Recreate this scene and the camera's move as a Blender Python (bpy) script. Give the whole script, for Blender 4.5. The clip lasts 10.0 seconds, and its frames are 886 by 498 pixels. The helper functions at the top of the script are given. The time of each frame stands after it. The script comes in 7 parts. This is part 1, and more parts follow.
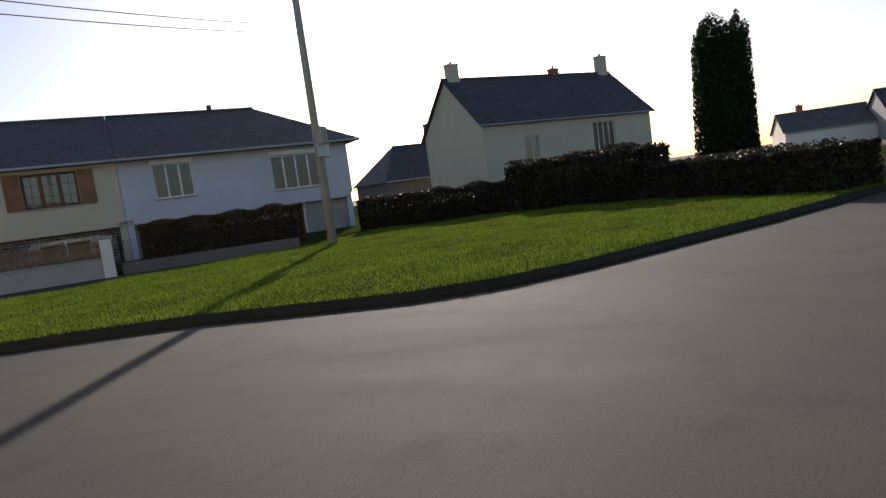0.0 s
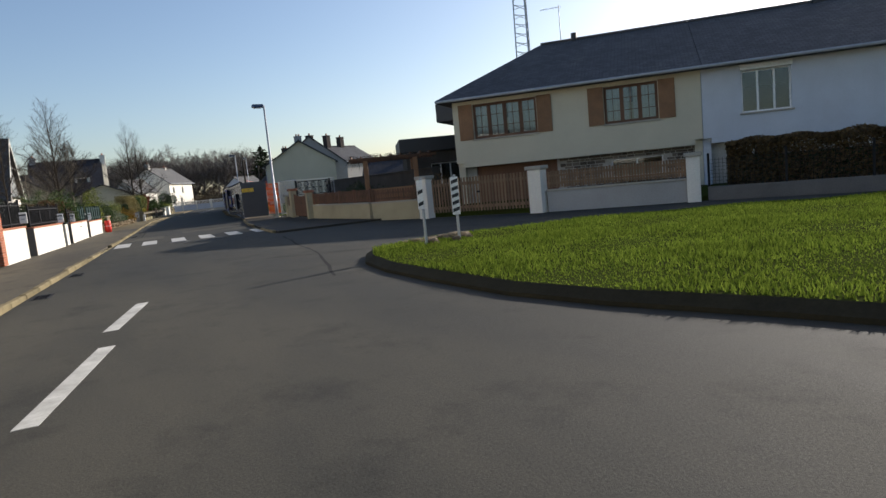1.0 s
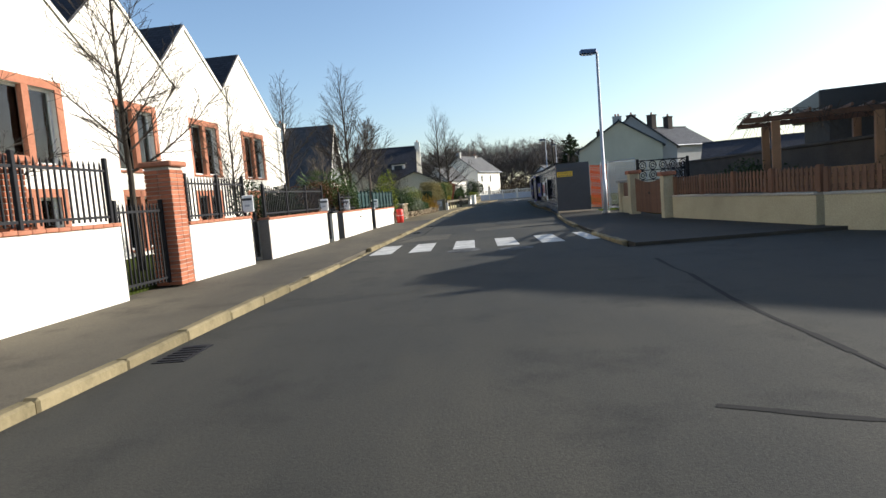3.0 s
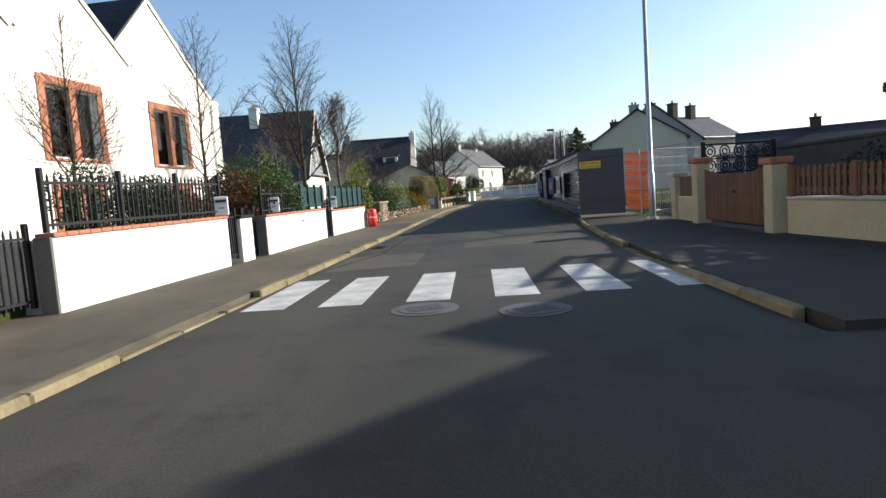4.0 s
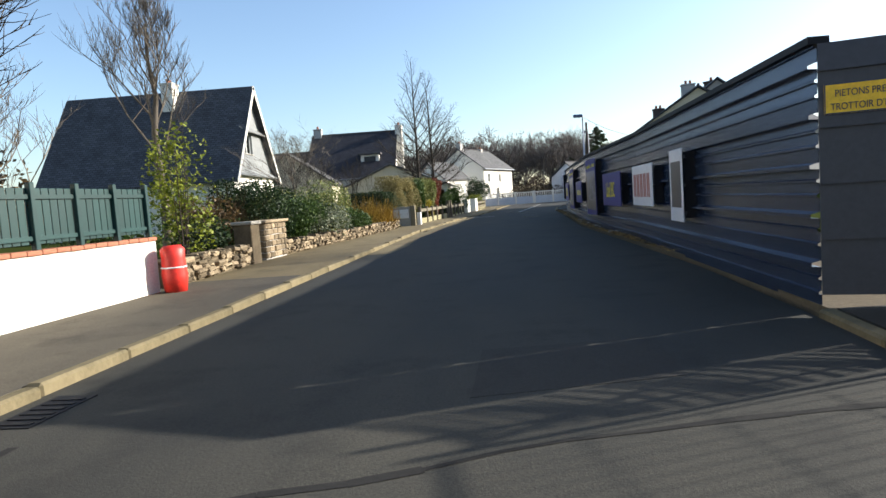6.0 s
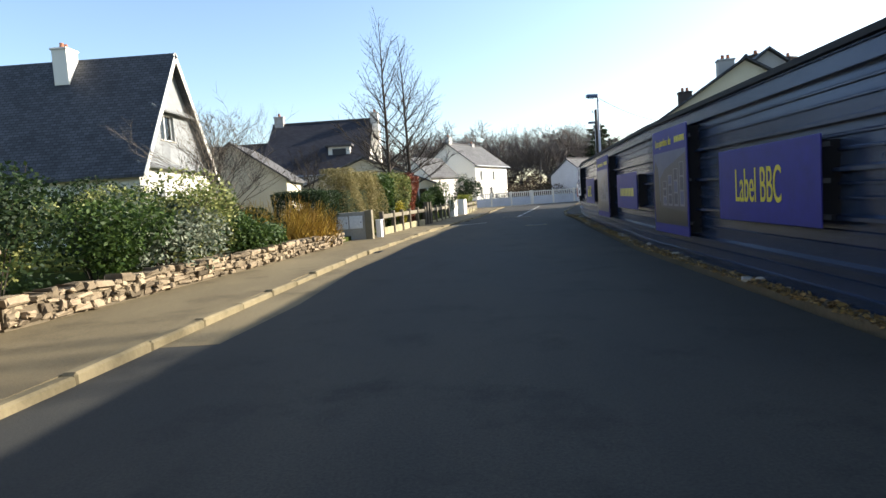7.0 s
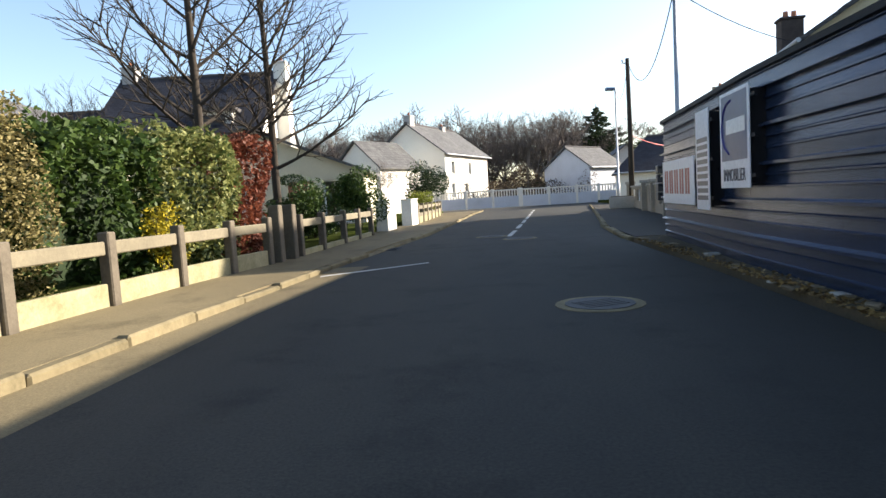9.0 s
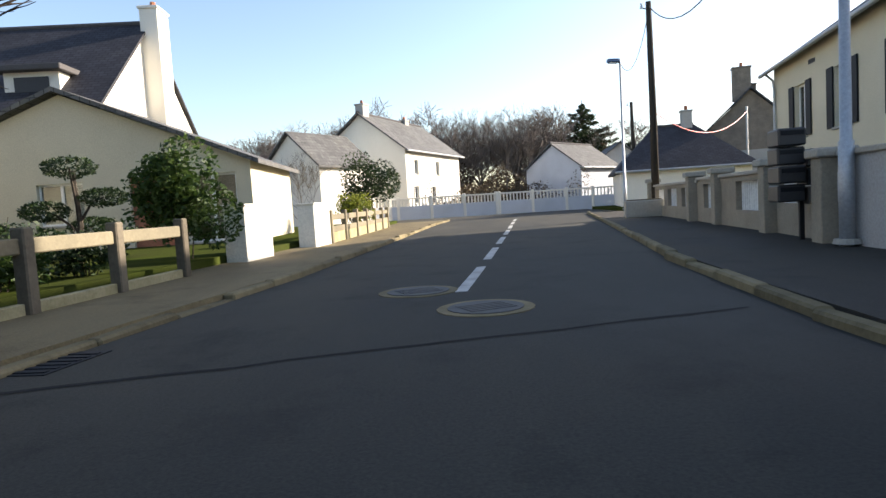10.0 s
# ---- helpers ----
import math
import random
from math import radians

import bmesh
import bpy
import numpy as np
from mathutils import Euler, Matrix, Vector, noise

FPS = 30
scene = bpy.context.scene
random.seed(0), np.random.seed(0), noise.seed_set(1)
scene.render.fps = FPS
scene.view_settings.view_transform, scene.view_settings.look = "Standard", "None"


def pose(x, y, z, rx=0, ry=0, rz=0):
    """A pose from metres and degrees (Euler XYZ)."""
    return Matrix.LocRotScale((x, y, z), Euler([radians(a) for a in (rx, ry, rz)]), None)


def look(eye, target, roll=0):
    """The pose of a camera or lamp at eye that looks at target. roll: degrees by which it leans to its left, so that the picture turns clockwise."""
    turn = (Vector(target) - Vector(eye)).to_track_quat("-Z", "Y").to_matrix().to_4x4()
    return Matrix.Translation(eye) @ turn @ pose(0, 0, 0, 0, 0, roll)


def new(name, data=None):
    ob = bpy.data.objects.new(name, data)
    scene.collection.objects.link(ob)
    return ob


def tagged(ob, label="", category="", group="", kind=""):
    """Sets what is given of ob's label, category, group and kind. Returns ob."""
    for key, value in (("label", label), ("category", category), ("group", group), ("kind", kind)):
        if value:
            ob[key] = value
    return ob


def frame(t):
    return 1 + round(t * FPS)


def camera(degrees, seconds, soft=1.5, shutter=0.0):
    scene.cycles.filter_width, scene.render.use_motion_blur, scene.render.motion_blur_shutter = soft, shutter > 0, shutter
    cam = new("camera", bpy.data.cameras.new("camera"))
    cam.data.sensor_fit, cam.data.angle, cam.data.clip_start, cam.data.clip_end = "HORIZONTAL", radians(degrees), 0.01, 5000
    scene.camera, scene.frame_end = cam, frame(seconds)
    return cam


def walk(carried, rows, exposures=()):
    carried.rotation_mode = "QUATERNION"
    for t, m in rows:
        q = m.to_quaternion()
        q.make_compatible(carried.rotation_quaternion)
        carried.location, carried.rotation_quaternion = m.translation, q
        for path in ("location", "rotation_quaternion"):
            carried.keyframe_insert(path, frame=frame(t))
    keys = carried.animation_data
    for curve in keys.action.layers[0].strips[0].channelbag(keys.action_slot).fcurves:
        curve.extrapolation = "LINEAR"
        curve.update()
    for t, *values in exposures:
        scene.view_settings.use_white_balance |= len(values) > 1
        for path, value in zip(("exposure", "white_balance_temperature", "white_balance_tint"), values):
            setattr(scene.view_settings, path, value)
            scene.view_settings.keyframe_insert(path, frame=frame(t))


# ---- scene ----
cam = camera(71.0, 10.0)
EXPOSURES = [
    (0.0, 0.25, 6700, 20), (0.5, 0.15, 6450, 17), (1.0, 0.4, 6400, 13), (1.5, 0.65, 6300, 11), (2.5, 0.78, 6250, 10), (4.0, 0.85, 6200, 10),
    (5.5, 1.0, 6250, 10), (7.0, 1.4, 6500, 11), (8.5, 1.5, 6650, 12), (10.0, 1.5, 6900, 14),
]
PATH = [
    (0, (-5.047, -7.134, 1.481), (-3.159, -6.504, 1.286), -7.8),
    (0.2, (-4.292, -6.175, 1.489), (-2.531, -5.251, 1.281), -6.9),
    (0.5, (-3.616, -4.654, 1.416), (-2.125, -3.338, 1.197), -6.3),
    (0.8, (-3.08, -3.41, 1.39), (-1.958, -1.77, 1.159), -5.6),
    (1, (-2.972, -2.669, 1.397), (-2.113, -0.877, 1.168), -5.5),
    (1.2, (-2.907, -1.947, 1.4), (-2.31, -0.05, 1.186), -5.5),
    (1.5, (-2.679, -0.337, 1.369), (-2.405, 1.634, 1.168), -4.9),
    (2, (-2.43, 2.15, 1.28), (-2.405, 4.14, 1.093), -5.6),
    (2.5, (-2.254, 4.76, 1.247), (-2.296, 6.754, 1.09), -5.4),
    (2.7, (-2.116, 6.025, 1.224), (-2.166, 8.017, 1.056), -5.1),
    (3.8, (-1.455, 13.635, 1.189), (-1.499, 15.627, 1.019), -3.9),
    (4, (-1.381, 15.035, 1.194), (-1.439, 17.026, 1.012), -4.1),
    (4.5, (-1.044, 18.624, 1.14), (-1.14, 20.614, 0.969), -4.4),
    (5, (-0.818, 22.094, 1.132), (-0.934, 24.087, 1.004), -4.4),
    (5.5, (-0.552, 25.884, 1.138), (-0.651, 27.874, 0.958), -3.8),
    (5.7, (-0.456, 27.464, 1.139), (-0.546, 29.456, 0.982), -4.1),
    (6.8, (-0.044, 36.817, 1.157), (-0.113, 38.809, 0.997), -3.5),
    (7, (0.079, 38.564, 1.168), (0.015, 40.557, 1.008), -3.8),
    (7.5, (0.402, 42.936, 1.152), (0.346, 44.927, 0.975), -3.2),
    (8, (0.701, 47.222, 1.096), (0.656, 49.216, 0.944), -3.4),
    (8.5, (1.035, 51.577, 1.053), (1.003, 53.57, 0.884), -3.4),
    (9, (1.457, 55.975, 1.034), (1.454, 57.968, 0.87), -3.4),
    (9.5, (2.126, 60.643, 0.921), (2.146, 62.638, 0.791), -2.9),
    (10, (2.735, 65.242, 0.853), (2.799, 67.236, 0.71), -3.5),
]
walk(cam, [(t, look(*p)) for t, *p in PATH], exposures=EXPOSURES)

# ---- sky, sun ----
SUN_AZ, SUN_EL = math.radians(18.0), math.radians(21.0)   # from +x towards +y
world = bpy.data.worlds.new("sky")
scene.world = world
world.use_nodes = True
wn = world.node_tree
sky = wn.nodes.new("ShaderNodeTexSky")
sky.sky_type, sky.sun_disc = "NISHITA", False
sky.sun_elevation, sky.sun_rotation = SUN_EL, math.pi / 2 - SUN_AZ
sky.air_density, sky.dust_density, sky.ozone_density = 1.0, 1.2, 2.0
wn.links.new(sky.outputs[0], wn.nodes["Background"].inputs[0])
wn.nodes["Background"].inputs[1].default_value = 0.115
lamp = bpy.data.lights.new("sun", "SUN")
lamp.energy, lamp.angle, lamp.color = 5.0, math.radians(0.6), (1.0, 0.93, 0.82)
sun_ob = new("sun", lamp)
sd = Vector((math.cos(SUN_EL) * math.cos(SUN_AZ), math.cos(SUN_EL) * math.sin(SUN_AZ), math.sin(SUN_EL)))
sun_ob.rotation_euler = sd.to_track_quat("Z", "Y").to_euler()

# ---- mesh helpers ----


class MB:
    """Collects faces for one mesh."""

    def __init__(self):
        self.v, self.f = [], []

    def add(self, vs, fs):
        n = len(self.v)
        self.v += [tuple(p) for p in vs]
        self.f += [tuple(i + n for i in f) for f in fs]
        return self

    def box(self, x0, y0, z0, x1, y1, z1, c=0.0):
        """A box between two corners; c chamfers its edges."""
        x0, x1, y0, y1, z0, z1 = min(x0, x1), max(x0, x1), min(y0, y1), max(y0, y1), min(z0, z1), max(z0, z1)
        if c <= 0:
            return self.add([(x0, y0, z0), (x1, y0, z0), (x1, y1, z0), (x0, y1, z0), (x0, y0, z1), (x1, y0, z1), (x1, y1, z1), (x0, y1, z1)],
                            [(3, 2, 1, 0), (4, 5, 6, 7), (0, 1, 5, 4), (1, 2, 6, 5), (2, 3, 7, 6), (3, 0, 4, 7)])
        c = min(c, (x1 - x0) / 3, (y1 - y0) / 3, (z1 - z0) / 3)
        vs = []
        for z, k in ((z0, c), (z0 + c, 0), (z1 - c, 0), (z1, c)):
            a, b, d, e = x0 + k, x1 - k, y0 + k, y1 - k
            q = 0 if k else c
            vs += [(a + q, d, z), (b - q, d, z), (b, d + q, z), (b, e - q, z), (b - q, e, z), (a + q, e, z), (a, e - q, z), (a, d + q, z)]
        fs = [tuple(range(7, -1, -1)), tuple(range(24, 32))]
        for k in range(3):
            fs += [(8 * k + i, 8 * k + (i + 1) % 8, 8 * k + 8 + (i + 1) % 8, 8 * k + 8 + i) for i in range(8)]
        return self.add(vs, fs)

    def prism(self, poly, z0, z1):
        """An upright prism over a counter-clockwise outline."""
        n = len(poly)
        return self.add([(x, y, z0) for x, y in poly] + [(x, y, z1) for x, y in poly],
                        [tuple(range(n - 1, -1, -1)), tuple(range(n, 2 * n))] + [(i, (i + 1) % n, n + (i + 1) % n, n + i) for i in range(n)])

    def slab(self, a, b, c, d, t):
        """A sheet with corners a b c d, thickened downwards by t along its normal."""
        a, b, c, d = map(Vector, (a, b, c, d))
        nrm = (b - a).cross(d - a).normalized() * t
        vs = [a, b, c, d, a - nrm, b - nrm, c - nrm, d - nrm]
        return self.add(vs, [(0, 1, 2, 3), (7, 6, 5, 4), (4, 5, 1, 0), (5, 6, 2, 1), (6, 7, 3, 2), (7, 4, 0, 3)])

    def tube(self, pts, radii, n=6, cap=True):
        """A tapered tube along points."""
        pts = [Vector(p) for p in pts]
        if not hasattr(radii, "__len__"):
            radii = [radii] * len(pts)
        vs, fs = [], []
        for i, p in enumerate(pts):
            d = (pts[min(i + 1, len(pts) - 1)] - pts[max(i - 1, 0)]).normalized()
            s = d.cross(Vector((0.31, 0.17, 1.0)) if abs(d.z) < 0.9 else Vector((1, 0.2, 0))).normalized()
            u = d.cross(s)
            vs += [p + (s * math.cos(2 * math.pi * k / n) + u * math.sin(2 * math.pi * k / n)) * radii[i] for k in range(n)]
        for i in range(len(pts) - 1):
            fs += [(i * n + k, i * n + (k + 1) % n, i * n + n + (k + 1) % n, i * n + n + k) for k in range(n)]
        if cap:
            m = len(vs) - n
            fs += [tuple(range(n - 1, -1, -1)), tuple(range(m, m + n))]
        return self.add(vs, fs)

    def panel(self, length, z0, z1, thick, holes=(), y=0.0):
        """A wall along x from 0 to length, its face at y, going back by thick, with rectangular holes (x0, z0, x1, z1) through it."""
        xs = sorted({0.0, length, *[min(max(h[i], 0), length) for h in holes for i in (0, 2)]})
        zs = sorted({z0, z1, *[min(max(h[i], z0), z1) for h in holes for i in (1, 3)]})
        solid = {}
        for i in range(len(xs) - 1):
            for k in range(len(zs) - 1):
                mx, mz = (xs[i] + xs[i + 1]) / 2, (zs[k] + zs[k + 1]) / 2
                solid[i, k] = not any(h[0] < mx < h[2] and h[1] < mz < h[3] for h in holes)
        b = y + thick
        for (i, k), s in solid.items():
            if not s:
                continue
            x0, x1, a0, a1 = xs[i], xs[i + 1], zs[k], zs[k + 1]
            self.add([(x0, y, a0), (x1, y, a0), (x1, y, a1), (x0, y, a1)], [(0, 1, 2, 3)])
            self.add([(x0, b, a0), (x1, b, a0), (x1, b, a1), (x0, b, a1)], [(3, 2, 1, 0)])
            for di, dk, q in ((-1, 0, [(x0, y, a0), (x0, y, a1), (x0, b, a1), (x0, b, a0)]), (1, 0, [(x1, y, a1), (x1, y, a0), (x1, b, a0), (x1, b, a1)]),
                              (0, -1, [(x0, y, a0), (x0, b, a0), (x1, b, a0), (x1, y, a0)]), (0, 1, [(x0, b, a1), (x0, y, a1), (x1, y, a1), (x1, b, a1)])):
                if not solid.get((i + di, k + dk), False):
                    self.add(q, [(0, 1, 2, 3)])
        return self

    def moved(self, m):
        self.v = [tuple(m @ Vector(p)) for p in self.v]
        return self

    def join(self, other, m=None):
        return self.add([m @ Vector(p) for p in other.v] if m else other.v, other.f)

    def mesh(self, name, mat=None, smooth=False):
        me = bpy.data.meshes.new(name)
        me.from_pydata(self.v, [], self.f)
        if mat:
            me.materials.append(mat)
        if smooth:
            me.polygons.foreach_set("use_smooth", [True] * len(me.polygons))
        me.update()
        return me


def thing(name, x=0.0, y=0.0, z=0.0, rz=0.0, label="", category="", group="", kind=""):
    """An Empty at a thing's base."""
    ob = new(name)
    ob.empty_display_size = 0.2
    ob.matrix_world = pose(x, y, z, 0, 0, rz)
    return tagged(ob, label, category, group, kind)


def part(name, mb, mat, parent, label="", smooth=False, kind=""):
    """One mesh under a thing or part, in the thing's own axes."""
    ob = new(name, mb if isinstance(mb, bpy.types.Mesh) else mb.mesh(name, mat, smooth))
    ob.parent = parent
    return tagged(ob, label, kind=kind)


def solid(name, mb, mat, label="", category="", kind="", group="", smooth=False, m=None):
    """One mesh that is a thing by itself."""
    ob = new(name, mb.mesh(name, mat, smooth))
    if m is not None:
        ob.matrix_world = m
    return tagged(ob, label, category, group, kind)


# ---- materials ----


def nodes_of(name):
    m = bpy.data.materials.new(name)
    m.use_nodes = True
    return m, m.node_tree, m.node_tree.nodes["Principled BSDF"]


def tex(nt, kind, scale, detail=4.0, rough=0.6, coord="Object", stretch=(1, 1, 1)):
    c = nt.nodes.new("ShaderNodeTexCoord")
    mp = nt.nodes.new("ShaderNodeMapping")
    mp.inputs["Scale"].default_value = stretch
    t = nt.nodes.new(kind)
    nt.links.new(c.outputs[coord], mp.inputs[0])
    nt.links.new(mp.outputs[0], t.inputs["Vector"])
    if "Scale" in t.inputs:
        t.inputs["Scale"].default_value = scale
    if "Detail" in t.inputs:
        t.inputs["Detail"].default_value = detail
        t.inputs["Roughness"].default_value = rough
    return t


def ramp(nt, src, stops):
    r = nt.nodes.new("ShaderNodeValToRGB")
    e = r.color_ramp.elements
    while len(e) < len(stops):
        e.new(0.5)
    for k, (p, col) in zip(e, stops):
        k.position, k.color = p, (*col, 1)
    nt.links.new(src, r.inputs[0])
    return r.outputs[0]


def mix(nt, a, b, fac, mode="MIX"):
    n = nt.nodes.new("ShaderNodeMix")
    n.data_type, n.blend_type = "RGBA", mode
    for sock, val in ((n.inputs[0], fac), (n.inputs[6], a), (n.inputs[7], b)):
        if isinstance(val, (int, float)):
            sock.default_value = val
        elif isinstance(val, tuple):
            sock.default_value = (*val, 1)
        else:
            nt.links.new(val, sock)
    return n.outputs[2]


def bump(nt, bsdf, src, strength, dist=0.02):
    b = nt.nodes.new("ShaderNodeBump")
    b.inputs["Strength"].default_value, b.inputs["Distance"].default_value = strength, dist
    nt.links.new(src, b.inputs["Height"])
    nt.links.new(b.outputs[0], bsdf.inputs["Normal"])


def surface(name, base, dark=None, big=0.6, fine=14.0, rough=0.85, amount=0.6, relief=0.25, metal=0.0, vary=0.0, stretch=(1, 1, 1), dist=0.01):
    """A surface of one colour with stains at a large scale, grain at a fine one and relief."""
    m, nt, bs = nodes_of(name)
    dark = dark or tuple(0.6 * c for c in base)
    n1 = tex(nt, "ShaderNodeTexNoise", big, 5.0, 0.65, stretch=stretch)
    n2 = tex(nt, "ShaderNodeTexNoise", fine, 6.0, 0.7, stretch=stretch)
    f1 = ramp(nt, n1.outputs[0], [(0.35, (0, 0, 0)), (0.75, (amount,) * 3)])
    col = mix(nt, base, dark, f1)
    f2 = ramp(nt, n2.outputs[0], [(0.3, (0.72, 0.72, 0.72)), (0.7, (1.12, 1.12, 1.12))])
    col = mix(nt, col, f2, 0.8, "MULTIPLY")
    if vary:
        oi = nt.nodes.new("ShaderNodeObjectInfo")
        col = mix(nt, col, ramp(nt, oi.outputs["Random"], [(0, (1 - vary,) * 3), (1, (1 + vary * 0.6,) * 3)]), 1.0, "MULTIPLY")
    nt.links.new(col, bs.inputs["Base Color"])
    bs.inputs["Roughness"].default_value, bs.inputs["Metallic"].default_value = rough, metal
    if rough >= 0.85:
        bs.inputs["Specular IOR Level"].default_value = 0.115
    if relief:
        bump(nt, bs, n2.outputs[0], relief, dist)
    return m


def leaf_mat(name, lo, hi, rough=0.55):
    """Leaves that differ one from the other."""
    m, nt, bs = nodes_of(name)
    g = nt.nodes.new("ShaderNodeNewGeometry")
    col = ramp(nt, g.outputs["Random Per Island"], [(0.0, lo), (1.0, hi)])
    n = tex(nt, "ShaderNodeTexNoise", 1.4, 3.0)
    col = mix(nt, col, ramp(nt, n.outputs[0], [(0.3, (0.65, 0.65, 0.65)), (0.7, (1.15, 1.15, 1.1))]), 0.8, "MULTIPLY")
    nt.links.new(col, bs.inputs["Base Color"])
    bs.inputs["Roughness"].default_value = rough
    bs.inputs["Specular IOR Level"].default_value = 0.22
    t = nt.nodes.new("ShaderNodeBsdfTranslucent")
    nt.links.new(col, t.inputs[0])
    ms = nt.nodes.new("ShaderNodeMixShader")
    ms.inputs[0].default_value = 0.3
    nt.links.new(bs.outputs[0], ms.inputs[1])
    nt.links.new(t.outputs[0], ms.inputs[2])
    nt.links.new(ms.outputs[0], nt.nodes["Material Output"].inputs[0])
    return m


def roof_mat(name, base, row=0.16, wide=0.28, gap=0.5):
    """Slates or tiles in courses, by a brick pattern in the object's own slope axes (uses UV)."""
    m, nt, bs = nodes_of(name)
    b = tex(nt, "ShaderNodeTexBrick", 1.0, coord="UV")
    b.inputs["Color1"].default_value = (*base, 1)
    b.inputs["Color2"].default_value = (*[0.62 * c for c in base], 1)
    b.inputs["Mortar"].default_value = (*[gap * 0.5 * c for c in base], 1)
    b.inputs["Mortar Size"].default_value = 0.012
    b.inputs["Brick Width"].default_value, b.inputs["Row Height"].default_value = wide, row
    n = tex(nt, "ShaderNodeTexNoise", 0.7, 6.0, 0.7)
    col = mix(nt, b.outputs[0], ramp(nt, n.outputs[0], [(0.3, (0.7, 0.7, 0.68)), (0.55, (1, 1, 1)), (0.8, (1.35, 1.35, 1.15))]), 0.9, "MULTIPLY")
    nt.links.new(col, bs.inputs["Base Color"])
    bs.inputs["Roughness"].default_value = 0.72
    bs.inputs["Specular IOR Level"].default_value = 0.25
    bump(nt, bs, b.outputs["Fac"], -0.6, 0.015)
    return m


def glass_mat(name):
    m, nt, bs = nodes_of(name)
    nt.nodes.remove(bs)
    tr, gl, ms, fr = (nt.nodes.new("ShaderNode" + k) for k in ("BsdfTransparent", "BsdfGlossy", "MixShader", "Fresnel"))
    tr.inputs[0].default_value = (0.75, 0.8, 0.8, 1)
    gl.inputs["Roughness"].default_value = 0.03
    fr.inputs[0].default_value = 1.6
    nt.links.new(fr.outputs[0], ms.inputs[0])
    nt.links.new(tr.outputs[0], ms.inputs[1])
    nt.links.new(gl.outputs[0], ms.inputs[2])
    nt.links.new(ms.outputs[0], nt.nodes["Material Output"].inputs[0])
    return m


def road_mat(name, base, dark, light):
    """Asphalt: stone grain, worn pale lanes of wear, dark stains and repaired patches."""
    m, nt, bs = nodes_of(name)
    grain = tex(nt, "ShaderNodeTexNoise", 55.0, 8.0, 0.75)
    chips = tex(nt, "ShaderNodeTexVoronoi", 90.0)
    big = tex(nt, "ShaderNodeTexNoise", 0.22, 6.0, 0.65, stretch=(1.6, 0.5, 1))
    mid = tex(nt, "ShaderNodeTexNoise", 1.1, 7.0, 0.7)
    col = mix(nt, base, light, ramp(nt, big.outputs[0], [(0.42, (0, 0, 0)), (0.66, (0.9,) * 3)]))
    col = mix(nt, col, dark, ramp(nt, mid.outputs[0], [(0.52, (0, 0, 0)), (0.74, (0.75,) * 3)]))
    col = mix(nt, col, ramp(nt, grain.outputs[0], [(0.3, (0.6, 0.6, 0.6)), (0.5, (1, 1, 1)), (0.72, (1.5, 1.48, 1.42))]), 0.85, "MULTIPLY")
    col = mix(nt, col, ramp(nt, chips.outputs["Color"], [(0.0, (0.8, 0.8, 0.8)), (1.0, (1.25, 1.23, 1.18))]), 0.6, "MULTIPLY")
    nt.links.new(col, bs.inputs["Base Color"])
    nt.links.new(ramp(nt, big.outputs[0], [(0.3, (0.75,) * 3), (0.7, (0.95,) * 3)]), bs.inputs["Roughness"])
    bs.inputs["Specular IOR Level"].default_value = 0.16
    bump(nt, bs, chips.outputs["Distance"], 0.25, 0.005)
    return m


ASPHALT = road_mat("asphalt", (0.036, 0.0355, 0.031), (0.018, 0.018, 0.017), (0.062, 0.0585, 0.048))
FOOTWAY = road_mat("footway_asphalt", (0.062, 0.055, 0.043), (0.03, 0.027, 0.023), (0.11, 0.095, 0.07))
# footway asphalt with the right side's shade put into its colour
FOOTWAY_SHADE = road_mat("shade_toned_footway_asphalt", (0.034, 0.031, 0.026), (0.019, 0.018, 0.016), (0.055, 0.049, 0.038))
SANDY = road_mat("sandy_asphalt", (0.12, 0.096, 0.055), (0.062, 0.05, 0.03), (0.19, 0.155, 0.09))
KERB = surface("kerb_concrete", (0.26, 0.212, 0.122), (0.085, 0.072, 0.042), 1.6, 25.0, 0.9, 0.8, 0.4, vary=0.25)
PAINT = surface("road_paint", (0.55, 0.545, 0.51), (0.2, 0.19, 0.17), 2.5, 40.0, 0.8, 0.9, 0.2)
EARTH = surface("earth", (0.14, 0.11, 0.07), (0.07, 0.06, 0.04), 0.8, 20.0, 0.95, 0.8, 0.7)
LAWN = surface("lawn_soil", (0.048, 0.062, 0.014), (0.04, 0.042, 0.018), 0.7, 25.0, 0.95, 0.8, 0.6)
WHITE = surface("white_render", (0.8, 0.765, 0.68), (0.66, 0.62, 0.53), 0.35, 40.0, 0.92, 0.5, 0.35)
WALLWHITE = surface("white_wall_paint", (0.82, 0.785, 0.7), (0.56, 0.52, 0.42), 0.7, 30.0, 0.9, 0.55, 0.3)
CREAM = surface("cream_render", (0.6, 0.55, 0.42), (0.44, 0.4, 0.3), 0.5, 35.0, 0.92, 0.5, 0.35)
# weathered cream, also taken darker for the shade on the right side
OLDCREAM_SHADE = surface("weathered_shade_cream_render", (0.47, 0.41, 0.27), (0.3, 0.26, 0.17), 0.7, 30.0, 0.92, 0.7, 0.35)
GREYWALL = surface("grey_render", (0.42, 0.41, 0.39), (0.28, 0.27, 0.25), 0.5, 30.0, 0.92, 0.6, 0.35)
BLUEWHITE = surface("bluish_white_render", (0.57, 0.6, 0.65), (0.4, 0.42, 0.45), 0.5, 35.0, 0.92, 0.6, 0.35)
